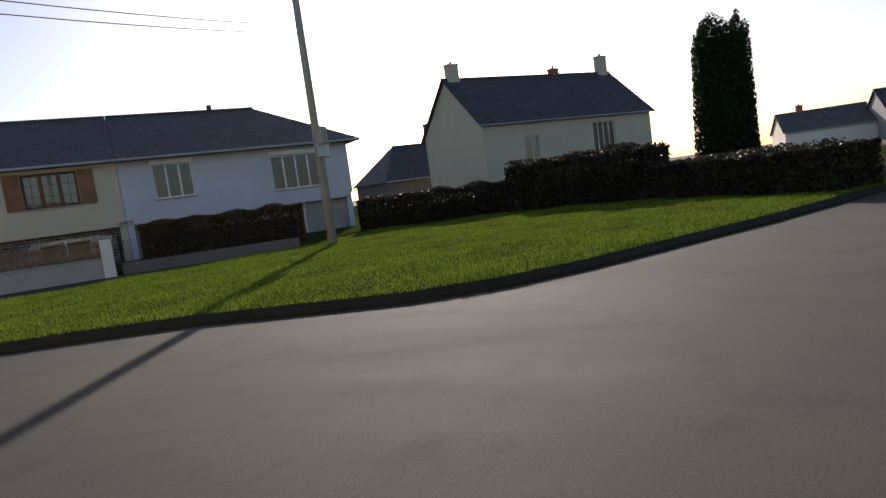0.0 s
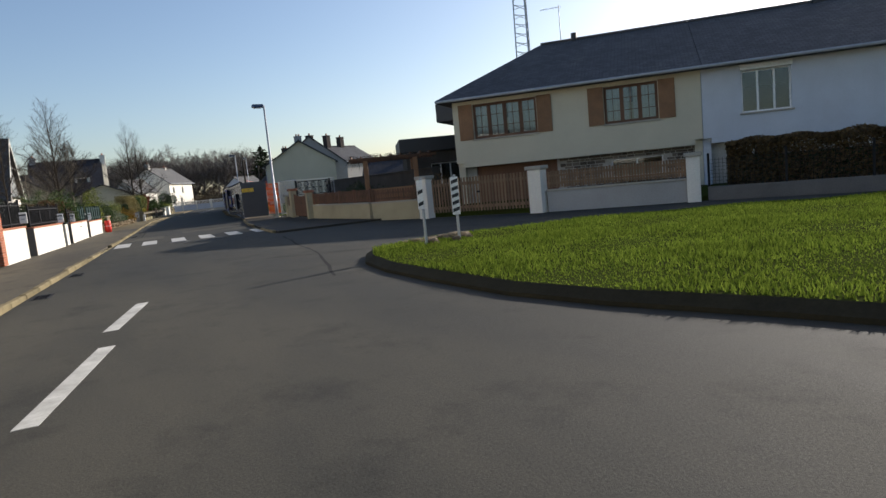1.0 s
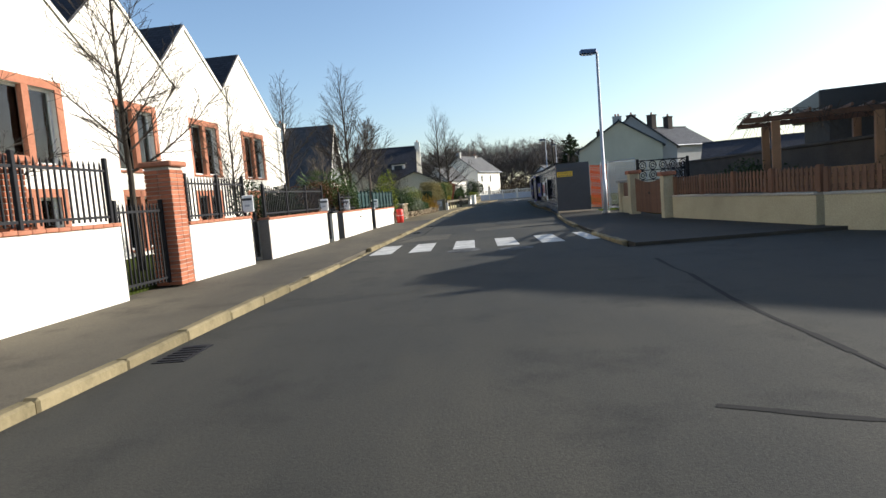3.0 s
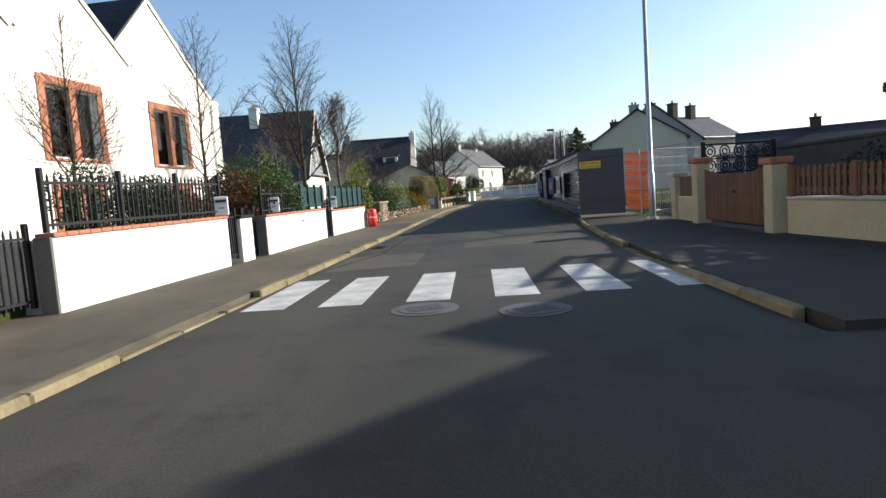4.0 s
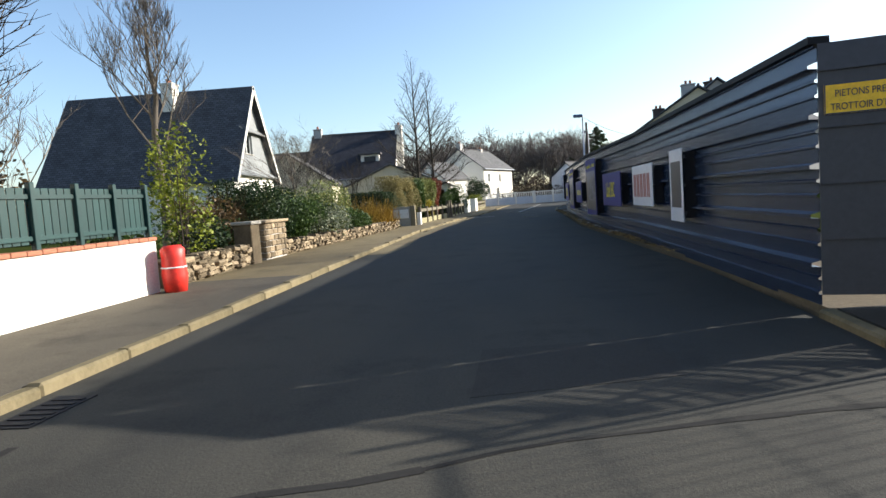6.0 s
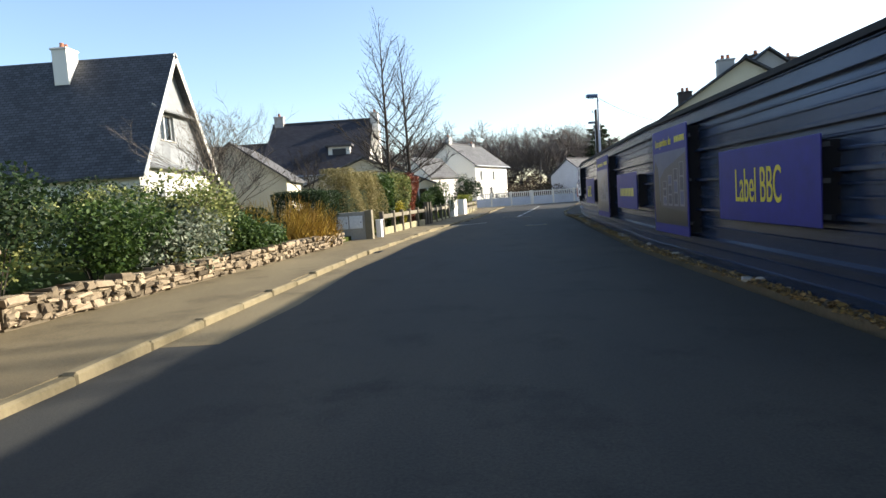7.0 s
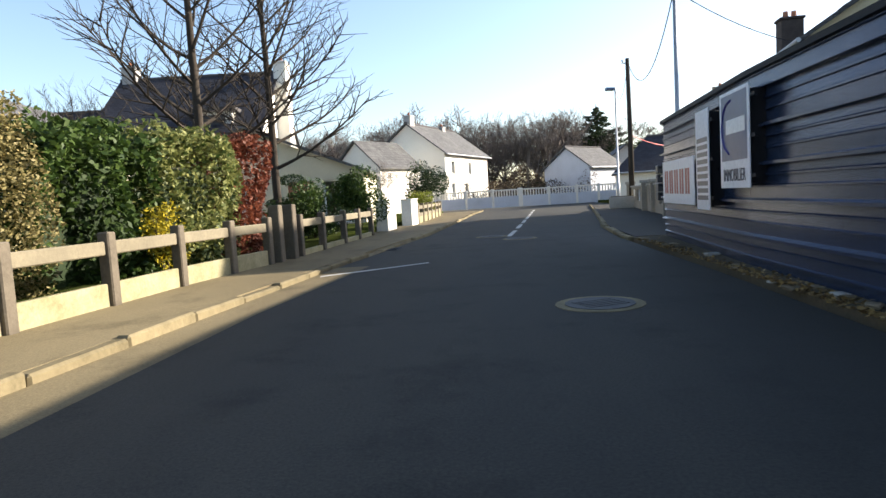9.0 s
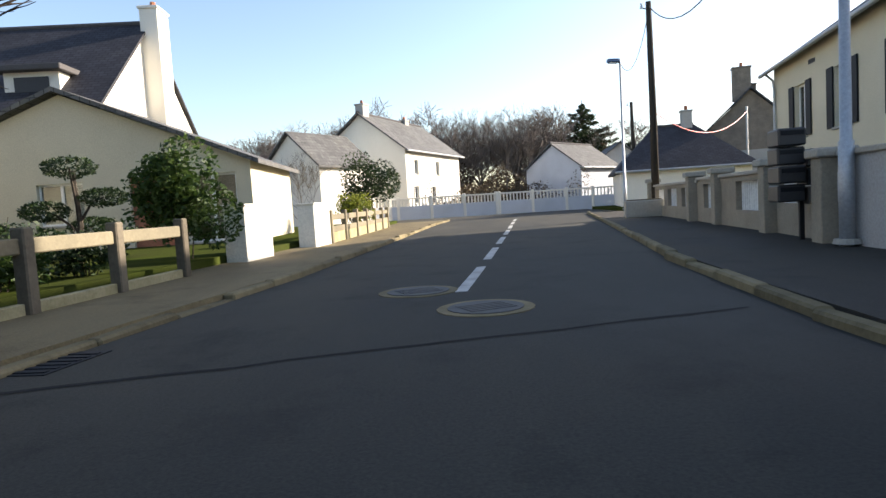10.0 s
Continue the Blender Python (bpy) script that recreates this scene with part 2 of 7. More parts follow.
SLATE = roof_mat("slate_roof", (0.085, 0.087, 0.095))
SLATE_DARK = roof_mat("dark_slate_roof", (0.043, 0.042, 0.05))
TILE_GREY = roof_mat("grey_tile_roof", (0.13, 0.128, 0.125), 0.3, 0.25)
BRICK = surface("red_brick", (0.42, 0.15, 0.08), (0.3, 0.1, 0.06), 3.0, 30.0, 0.9, 0.6, 0.4, vary=0.3)
MORTAR = surface("mortar", (0.45, 0.42, 0.37), None, 2.0, 30.0)
BRICKTRIM = surface("brick_trim", (0.38, 0.165, 0.1), (0.26, 0.105, 0.065), 4.0, 22.0, 0.9, 0.7, 0.4)
WOOD = surface("brown_stained_wood", (0.15, 0.068, 0.032), (0.08, 0.036, 0.018), 1.5, 30.0, 0.7, 0.7, 0.3, vary=0.25, stretch=(1, 1, 0.15))
PALEWOOD = surface("weathered_pale_wood", (0.22, 0.185, 0.115), (0.095, 0.082, 0.05), 1.5, 25.0, 0.8, 0.7, 0.3, vary=0.2)
GREYPOST = surface("weathered_grey_post", (0.16, 0.135, 0.1), (0.08, 0.068, 0.05), 2.0, 25.0, 0.9, 0.7, 0.4, vary=0.2)
BLACKMETAL = surface("black_painted_iron", (0.012, 0.012, 0.014), None, 3.0, 30.0, 0.6, 0.4, 0.05)
BLACKMETAL.node_tree.nodes["Principled BSDF"].inputs["Specular IOR Level"].default_value = 0.2
GREENMETAL = surface("dark_green_painted_steel", (0.008, 0.042, 0.038), (0.006, 0.026, 0.024), 1.5, 20.0, 0.45, 0.5, 0.05, vary=0.2)
GALV = surface("galvanised_steel", (0.42, 0.44, 0.46), (0.3, 0.31, 0.33), 1.5, 25.0, 0.5, 0.6, 0.08, metal=0.5)
DARKSTEEL = surface("dark_blue_grey_sheet_steel", (0.066, 0.1, 0.18), (0.034, 0.05, 0.092), 0.6, 18.0, 0.27, 0.8, 0.05, metal=0.6, vary=0.12)
WHITEPLASTIC = surface("white_plastic", (0.78, 0.78, 0.76), None, 1.0, 20.0, 0.4, 0.15, 0.02)
DARKPLASTIC = surface("dark_plastic", (0.02, 0.02, 0.022), None, 1.0, 20.0, 0.45, 0.3, 0.03)
REDPLASTIC = surface("red_plastic", (0.75, 0.035, 0.02), (0.5, 0.02, 0.015), 2.0, 20.0, 0.5, 0.5, 0.05)
ORANGENET = surface("orange_plastic_net", (0.85, 0.16, 0.03), (0.6, 0.1, 0.02), 2.0, 20.0, 0.6, 0.4, 0.05)
YELLOW = surface("yellow_sign_paint", (0.78, 0.5, 0.02), None, 2.0, 20.0, 0.5, 0.2, 0.02)
BLUEPOSTER = surface("blue_poster", (0.012, 0.014, 0.19), (0.007, 0.009, 0.11), 0.8, 6.0, 0.5, 0.5, 0.0)
STONEWALL = surface("field_stone", (0.3, 0.235, 0.15), (0.14, 0.105, 0.07), 3.5, 22.0, 0.95, 0.9, 0.8, vary=0.65)
MOSSCONC = surface("lichened_concrete", (0.36, 0.32, 0.2), (0.17, 0.16, 0.07), 2.6, 25.0, 0.94, 0.8, 0.5)
CONCRETE = surface("concrete", (0.42, 0.39, 0.33), (0.26, 0.24, 0.2), 0.8, 25.0, 0.92, 0.7, 0.4)
BARK = surface("bark", (0.058, 0.048, 0.038), (0.032, 0.027, 0.021), 2.0, 20.0, 0.95, 0.7, 0.6)
BARKLIGHT = surface("pale_bark", (0.19, 0.16, 0.125), (0.085, 0.07, 0.055), 2.5, 20.0, 0.9, 0.7, 0.5)
CURTAIN = surface("net_curtain", (0.72, 0.7, 0.66), (0.5, 0.48, 0.45), 3.0, 30.0, 0.9, 0.5, 0.2, stretch=(6, 6, 0.3))
GLASS = glass_mat("window_glass")
LEAF_GREEN = leaf_mat("green_leaves", (0.02, 0.045, 0.01), (0.075, 0.12, 0.025))
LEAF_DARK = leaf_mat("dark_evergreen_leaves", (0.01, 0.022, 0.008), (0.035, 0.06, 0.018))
LEAF_YELLOW = leaf_mat("yellow_green_leaves", (0.09, 0.12, 0.015), (0.25, 0.28, 0.03))
LEAF_BLOOM = leaf_mat("yellow_blossom_and_leaves", (0.12, 0.13, 0.015), (0.6, 0.46, 0.03))
LEAF_GOLD = leaf_mat("golden_twigs", (0.28, 0.16, 0.02), (0.6, 0.42, 0.08))
LEAF_RED = leaf_mat("red_leaves", (0.09, 0.02, 0.012), (0.26, 0.085, 0.045))
PHOTINIA = leaf_mat("photinia_leaves", (0.018, 0.035, 0.01), (0.15, 0.055, 0.03))
LEAF_BROWN = leaf_mat("brown_winter_leaves", (0.06, 0.04, 0.02), (0.19, 0.12, 0.05))
LEAF_MIX = leaf_mat("variegated_leaves", (0.045, 0.08, 0.018), (0.34, 0.34, 0.12))
LEAF_SILVER = leaf_mat("silvery_leaves", (0.05, 0.08, 0.04), (0.34, 0.36, 0.26))
LITTER = leaf_mat("dry_leaf_litter", (0.1, 0.06, 0.025), (0.42, 0.28, 0.11))
GRASS = leaf_mat("grass_blades", (0.07, 0.11, 0.014), (0.24, 0.31, 0.045), 0.9)
GRASS.node_tree.nodes["Principled BSDF"].inputs["Specular IOR Level"].default_value = 0.0
LAWN.node_tree.nodes["Principled BSDF"].inputs["Specular IOR Level"].default_value = 0.0
DARKSHEET = surface("dark_grey_sheet_steel", (0.04, 0.042, 0.05), (0.025, 0.026, 0.03), 0.8, 18.0, 0.5, 0.7, 0.05)
# soil edge of the green, with the mound's own shade in the colour
EDGE_SHADE = surface("shade_toned_turf_edge", (0.035, 0.032, 0.02), (0.02, 0.018, 0.012), 2.5, 25.0, 0.95, 0.8, 0.9)
WINTER = leaf_mat("winter_hedge_leaves", (0.016, 0.018, 0.01), (0.085, 0.07, 0.045))
# cream render darkened to carry the shade of the wall facing the road
CREAM_SHADE = surface("shade_toned_cream_render", (0.33, 0.29, 0.225), (0.19, 0.165, 0.13), 0.8, 25.0, 0.92, 0.8, 0.4)
DARKWALL = surface("dark_boundary_stone", (0.075, 0.068, 0.06), (0.045, 0.042, 0.038), 1.2, 16.0, 0.95, 0.8, 0.6)
# bark colour lightened to paint distance haze onto the far trees
HAZEBARK = surface("haze_paled_bark", (0.19, 0.16, 0.14), (0.1, 0.085, 0.075), 0.5, 4.0, 0.95, 0.7, 0.0)
FARBRUSH = leaf_mat("far_brushwood", (0.04, 0.03, 0.018), (0.12, 0.085, 0.05))
CHIMBRICK = surface("sooty_brick", (0.085, 0.07, 0.062), (0.045, 0.038, 0.035), 3.0, 30.0, 0.9, 0.7, 0.4)
SHUTTER = surface("varnished_shutter_wood", (0.27, 0.135, 0.058), (0.16, 0.08, 0.035), 2.0, 30.0, 0.65, 0.7, 0.2, vary=0.2)
BEECH = leaf_mat("beech_leaves", (0.12, 0.105, 0.038), (0.36, 0.3, 0.13))
IRON = surface("worn_cast_iron", (0.085, 0.082, 0.078), (0.045, 0.044, 0.042), 3.0, 25.0, 0.75, 0.7, 0.3)

# ---- plan lines ----
KL = [(-6.2, -40), (-5.5, 0), (-4.95, 9), (-4.6, 14), (-4.0, 23), (-3.65, 28.5), (-3.35, 33), (-2.95, 40), (-2.6, 46), (-2.2, 52), (-1.55, 57.5), (-0.9, 62), (-0.3, 66), (0.45, 70), (1.1, 73.5), (2.2, 82), (3.3, 91), (4.2, 96.5)]
KR = [(1.2, 19.5), (1.3, 24), (1.6, 28), (2.0, 32), (2.4, 35), (2.75, 38.5), (2.95, 43), (3.25, 50), (3.95, 57), (4.6, 63), (5.1, 68.7), (5.66, 72.3), (6.5, 76), (8.3, 84), (10.6, 94.5)]
WL = [(-7.4, -40), (-7.2, 0), (-7.0, 11.3), (-6.7, 17), (-6.3, 21.5), (-5.8, 27), (-5.7, 28.8), (-5.4, 34), (-4.95, 39), (-4.8, 44.5), (-4.3, 49.5), (-3.3, 55.5), (-2.85, 58.2), (-2.3, 62), (-2.0, 64.5), (-1.4, 67.2), (-0.95, 71), (-0.6, 74), (-0.28, 76.4), (0.2, 79), (0.5, 80.5), (1.4, 90), (2.0, 96)]


def along(line, y):
    """x of a line of the plan at y."""
    for (x0, y0), (x1, y1) in zip(line, line[1:]):
        if y <= y1 or (x1, y1) == line[-1]:
            return x0 + (x1 - x0) * (y - y0) / (y1 - y0)


def heading(line, y):
    """Direction of a line of the plan at y, in degrees from +x."""
    return math.degrees(math.atan2(0.4, along(line, y + 0.2) - along(line, y - 0.2)))

# ---- ground, road, footways ----


def strip(left, right, z, thick=0.3, ys=None):
    """A slab between two plan lines."""
    mb = MB()
    ys = ys or sorted({*[p[1] for p in left], *[p[1] for p in right]})
    for a, b in zip(ys, ys[1:]):
        q = [(along(left, a), a), (along(right, a), a), (along(right, b), b), (along(left, b), b)]
        mb.prism(q, z - thick, z)
    return mb


gb = MB()
gb.add([(-900, -900, -0.06), (900, -900, -0.06), (900, 900, -0.06), (-900, 900, -0.06)], [(0, 1, 2, 3)])
solid("ground", gb, EARTH, "bare earth and rough grass around the village street", "ground", "structure")

rb = MB()
rb.prism([(-6.2, -40), (34, -40), (34, 2.0), (15.2, 4.2), (11.9, 10.0), (8.6, 13.5), (6.4, 17.4), (5.6, 19.5), (1.2, 19.5), (-4.22, 19.5), (-4.6, 14), (-4.95, 9), (-5.5, 0)], -0.3, 0.0)
ys = [19.5] + [y for y in (22, 24, 28, 32, 35, 38.5, 43, 46, 50, 54, 57, 60, 63, 66, 68.7, 70, 72.3, 76, 80, 84, 88, 92, 94.5)]
for a, b in zip(ys, ys[1:]):
    rb.prism([(along(KL, a), a), (along(KR, a), a), (along(KR, b), b), (along(KL, b), b)], -0.3, 0.0)
rb.prism([(along(KL, 94.5), 94.5), (10.6, 94.5), (12.6, 97.0), (13.4, 105), (-40, 105), (-40, 99), (4.2, 98.0)], -0.3, 0.0)
solid("road", rb, ASPHALT, "worn grey asphalt road with patched seams", "road", "structure")

ysl = [-40, 0, 9, 14, 17, 21.5, 25, 28.5, 33, 36, 40, 44.5, 49.5, 52, 55.5, 58.2, 62, 66, 70, 73.5, 78.5, 82, 90, 96]
lb, lf = MB(), MB()
for a, b in zip(ysl, ysl[1:]):
    (lb if a < 39 else lf).prism([(along(WL, a) - 0.5, a), (along(KL, a) - 0.14, a), (along(KL, b) - 0.14, b), (along(WL, b) - 0.5, b)], -0.3, 0.07)
solid("pavement_left", lb, FOOTWAY, "dark asphalt footway beside the garden walls", "pavement", "structure")
solid("pavement_left_far", lf, SANDY, "pale sandy footway beside the planted bank", "pavement", "structure")
# dusty gutter, its pale colour also lifting the sunlit band by the kerb
gs = MB()
for a, b in zip([44, 46, 49.5, 52, 55.5, 58.2, 62], [46, 49.5, 52, 55.5, 58.2, 62, 66]):
    gs.add([(along(KL, a), a, 0.003), (along(KL, a) + 0.55 + 0.1 * math.sin(a), a, 0.003), (along(KL, b) + 0.55 + 0.1 * math.sin(b), b, 0.003), (along(KL, b), b, 0.003)], [(0, 1, 2, 3)])
solid("gutter_strip", gs, SANDY, "dusty strip of road beside the kerb, paled as a sunlit band", "gutter", "structure")

PR = [(5.0, 18.5), (4.7, 21), (4.2, 25.8), (4.2, 29), (4.6, 33), (5.5, 37)]
pb = MB()
ysr = [19.5, 24, 28, 32, 34.9]
for a, b in zip(ysr, ysr[1:]):
    pb.prism([(along(KR, a) + 0.14, a), (along(PR, a) + 0.5, a), (along(PR, b) + 0.5, b), (along(KR, b) + 0.14, b)], -0.3, 0.07)
WR = [(7.3, 68), (7.9, 72.7), (8.5, 75.3), (9.1, 78), (9.5, 80.5), (10.6, 86), (13.0, 95)]
ysr = [68.0, 70, 72.3, 76, 80, 84, 88, 93]
for a, b in zip(ysr, ysr[1:]):
    pb.prism([(along(KR, a) + 0.14, a), (along(WR, a) + 0.5, a), (along(WR, b) + 0.5, b), (along(KR, b) + 0.14, b)], -0.3, 0.07)
solid("pavement_right", pb, FOOTWAY_SHADE, "asphalt footway darkened for its shade, with a dropped crossing", "pavement", "structure")

vb = MB()
for a, b in zip([34.9, 38.5, 43, 50, 57, 63], [38.5, 43, 50, 57, 63, 68.1]):
    vb.prism([(along(KR, a) + 0.1, a), (along(KR, a) + 3.5, a), (along(KR, b) + 3.5, b), (along(KR, b) + 0.1, b)], -0.3, 0.06)
solid("verge", vb, EARTH, "strip of bare earth under the site hoarding", "verge", "structure")

# gardens behind the walls
gl = MB()
ysg = [-40, 0, 11.3, 21.5, 34, 44.5, 55.5, 64.5, 73, 82, 96]
for a, b in zip(ysg, ysg[1:]):
    gl.prism([(-120, a), (along(WL, a) - 0.45, a), (along(WL, b) - 0.45, b), (-120, b)], -0.3, 0.2)
solid("garden_ground_left", gl, LAWN, "garden lawns and soil behind the walls", "lawn", "structure")
gr = MB()
gr.prism([(15.1, 5.0), (34, 2.4), (120, 2.4), (120, 118), (14.0, 118), (13.9, 104), (13.2, 97.5), (11.2, 86), (10.1, 80.5), (9.0, 75.3), (7.9, 68.6), (7.4, 62), (6.8, 56), (6.2, 46), (5.9, 37.4), (5.1, 33), (4.6, 29), (4.7, 25), (5.25, 20.2), (5.75, 19.0), (6.6, 17.3), (8.6, 13.9), (11.9, 10.4)], -0.3, 0.13)
solid("garden_ground_right", gr, LAWN, "garden ground and building site behind fences", "lawn", "structure")

# kerb stones: each one a piece
kerb_l = thing("kerb", 0, 0, 0, label="line of weathered concrete kerb stones by the footway", category="kerb", kind="structure")
kerb_r = thing("kerb", 0, 0, 0, label="line of weathered concrete kerb stones by the side fence", category="kerb", kind="structure")
KMESH = [MB().box(0, -0.13, -0.2, 0.99, 0.0, 0.085 + 0.008 * k, 0.02).mesh("kerb_stone", KERB) for k in range(3)]
rk = random.Random(3)


def lay_kerb(line, y0, y1, side, parent, low=()):
    y = y0
    while y < y1:
        a = heading(line, y)
        ob = part("kerb_stone", KMESH[rk.randrange(3)], None, parent)
        drop = -0.06 if any(p <= y <= q for p, q in low) else 0.0
        ob.matrix_basis = pose(along(line, y), y, drop + rk.uniform(-0.022, 0.008), 0, rk.uniform(-0.8, 0.8), a + rk.uniform(-0.6, 0.6)) @ (Matrix.Diagonal((1, -1, 1, 1)) if side < 0 else Matrix.Identity(4))
        y += math.sin(math.radians(a))


lay_kerb(KL, -4.0, 95.5, -1, kerb_l, low=((19.5, 22.5), (67, 71)))
lay_kerb(KR, 20.0, 34.2, 1, kerb_r, low=((22.5, 25.5),))
lay_kerb(KR, 68.0, 93.5, 1, kerb_r)

# ---- house kit ----


def uv_slope(me):
    """Texture axes along and up each slope, in metres."""
    uv = me.uv_layers.new(name="slope").data
    for p in me.polygons:
        n = p.normal
        h = Vector((-n.y, n.x, 0))
        h = h.normalized() if h.length > 0.01 else Vector((1, 0, 0))
        s = n.cross(h)
        for li in p.loop_indices:
            co = me.vertices[me.loops[li].vertex_index].co
            uv[li].uv = (co.dot(h), co.dot(s))
    return me


def window(parent, m, x, z, w, h, style="white", lights=2, curtain=True, back=0.12):
    """A casement set back in its opening: frame, panes, sill; shutters, blind box or brick surround by style."""
    fm = {"brown": WOOD, "white": WHITEPLASTIC, "brick": WHITEPLASTIC}.get(style, WHITEPLASTIC)
    f = MB()
    t = 0.1 if style == "brown" else 0.055
    f.box(x, back, z, x + t, back + 0.06, z + h).box(x + w - t, back, z, x + w, back + 0.06, z + h)
    f.box(x + t, back, z, x + w - t, back + 0.06, z + t).box(x + t, back, z + h - t, x + w - t, back + 0.06, z + h)
    win = part("window", f.moved(m), fm, parent)
    for k in range(1, lights):
        cx = x + w * k / lights
        half = 0.075 if style == "brown" else 0.035
        part("mullion", MB().box(cx - half, back - 0.01, z + t, cx + half, back + 0.055, z + h - t).moved(m), fm, win)
    if style == "brown":
        for k in range(lights):
            for j in range(1, 3):
                zz = z + h * j / 3
                part("glazing_bar", MB().box(x + w * k / lights + 0.04, back + 0.01, zz - 0.011, x + w * (k + 1) / lights - 0.04, back + 0.04, zz + 0.011).moved(m), fm, win)
            cx = x + w * (k + 0.5) / lights
            part("glazing_bar", MB().box(cx - 0.011, back + 0.01, z + t, cx + 0.011, back + 0.04, z + h - t).moved(m), fm, win)
    pane = part("pane", MB().box(x + 0.02, back + 0.025, z + 0.02, x + w - 0.02, back + 0.033, z + h - 0.02).moved(m), GLASS, win)
    if curtain:
        c = MB()
        n = 14
        for a, b in ((x + 0.04, x + w * 0.46), (x + w * 0.54, x + w - 0.04)):
            for k in range(n):
                xa, xb = a + (b - a) * k / n, a + (b - a) * (k + 1) / n
                ya, yb = back + 0.18 + 0.02 * (k % 2), back + 0.18 + 0.02 * ((k + 1) % 2)
                c.add([(xa, ya, z + 0.03), (xb, yb, z + 0.03), (xb, yb, z + h - 0.03), (xa, ya, z + h - 0.03)], [(0, 1, 2, 3)])
        part("curtain", c.moved(m), CURTAIN, win)
    part("sill", MB().box(x - 0.08, -0.06, z - 0.07, x + w + 0.08, back, z - 0.004, 0.01).moved(m), BRICKTRIM if style == "brick" else CONCRETE, win)
    if style == "brown":
        for s0 in (x - 0.62, x + w + 0.02):
            sh = MB().box(s0, -0.055, z - 0.02, s0 + 0.6, -0.015, z + h + 0.02, 0.006)
            for k in range(1, 6):
                sh.box(s0 + k * 0.1 - 0.004, -0.062, z, s0 + k * 0.1 + 0.004, -0.054, z + h)
            sh.box(s0 + 0.03, -0.075, z + 0.15, s0 + 0.57, -0.056, z + 0.23).box(s0 + 0.03, -0.075, z + h - 0.23, s0 + 0.57, -0.056, z + h - 0.15)
            part("shutter", sh.moved(m), SHUTTER, win, "brown-stained wooden shutter folded open")
    if style == "dark":
        for s0 in (x - 0.42, x + w + 0.02):
            part("shutter", MB().box(s0, -0.05, z - 0.02, s0 + 0.4, -0.015, z + h + 0.02, 0.006).moved(m), BLACKMETAL, win, "dark painted shutter folded open")
    if style == "brick":
        b = MB()
        b.box(x - 0.22, -0.035, z - 0.07, x - 0.002, 0.05, z + h + 0.2).box(x + w + 0.002, -0.035, z - 0.07, x + w + 0.22, 0.05, z + h + 0.2)
        b.box(x - 0.002, -0.035, z + h + 0.002, x + w + 0.002, 0.05, z + h + 0.2)
        if w > 1.25:
            b.box(x + w / 2 - 0.1, -0.03, z, x + w / 2 + 0.1, 0.1, z + h)
        part("surround", b.moved(m), BRICKTRIM, win, "red brick window surround")
    if style == "blind":
        part("blind_box", MB().box(x - 0.04, -0.07, z + h, x + w + 0.04, 0.1, z + h + 0.2, 0.01).moved(m), WHITEPLASTIC, win, "white roller blind box")
    return win


def door(parent, m, x, z, w, h, mat, back=0.12):
    d = part("door", MB().box(x, back, z, x + w, back + 0.05, z + h).moved(m), mat, parent)
    k = MB()
    for j in range(2):
        for i in range(2):
            k.box(x + w * (0.1 + 0.45 * i), back - 0.012, z + h * (0.08 + 0.47 * j), x + w * (0.45 + 0.45 * i), back, z + h * (0.45 + 0.47 * j), 0.008)
    part("panel", k.moved(m), mat, d)
    return d


def gable_part(L, z0, z1, thick):
    """The triangle of a gable over a wall along x."""
    return MB().add([(0, 0, z0), (L, 0, z0), (L / 2, 0, z1), (0, thick, z0), (L, thick, z0), (L / 2, thick, z1)],
                    [(0, 1, 2), (5, 4, 3), (0, 3, 4, 1), (1, 4, 5, 2), (2, 5, 3, 0)])


def gable_window(L, z0, z1, thick, hx0, hz0, hx1, hz1):
    """A gable triangle with one window opening through it."""
    mb = MB()

    def edge(z):
        f = (z - z0) / (z1 - z0)
        return L / 2 * f, L - L / 2 * f

    def piece(poly):
        n = len(poly)
        mb.add([(x, 0, z) for x, z in poly] + [(x, thick, z) for x, z in poly], [tuple(range(n)), tuple(range(2 * n - 1, n - 1, -1))] + [(i, n + i, n + (i + 1) % n, (i + 1) % n) for i in range(n)])

    (a0, b0), (a1, b1) = edge(hz0), edge(hz1)
    piece([(0, z0), (L, z0), (b0, hz0), (a0, hz0)])
    piece([(a0, hz0), (hx0, hz0), (hx0, hz1), (a1, hz1)])
    piece([(hx1, hz0), (b0, hz0), (b1, hz1), (hx1, hz1)])
    piece([(a1, hz1), (b1, hz1), (L / 2, z1)])
    return mb


def chimney(parent, x, y, w, d, z0, z1, mat, pots=1):
    c = MB().box(x - w / 2, y - d / 2, z0, x + w / 2, y + d / 2, z1 - 0.18, 0.01)
    c.box(x - w / 2 - 0.05, y - d / 2 - 0.05, z1 - 0.179, x + w / 2 + 0.05, y + d / 2 + 0.05, z1 - 0.08, 0.015)
    ch = part("chimney", c, mat, parent)
    for k in range(pots):
        px = x + (k - (pots - 1) / 2) * 0.3
        part("chimney_pot", MB().tube([(px, y, z1 - 0.1), (px, y, z1 + 0.18)], [0.11, 0.09], 8), BRICKTRIM, ch)
    return ch


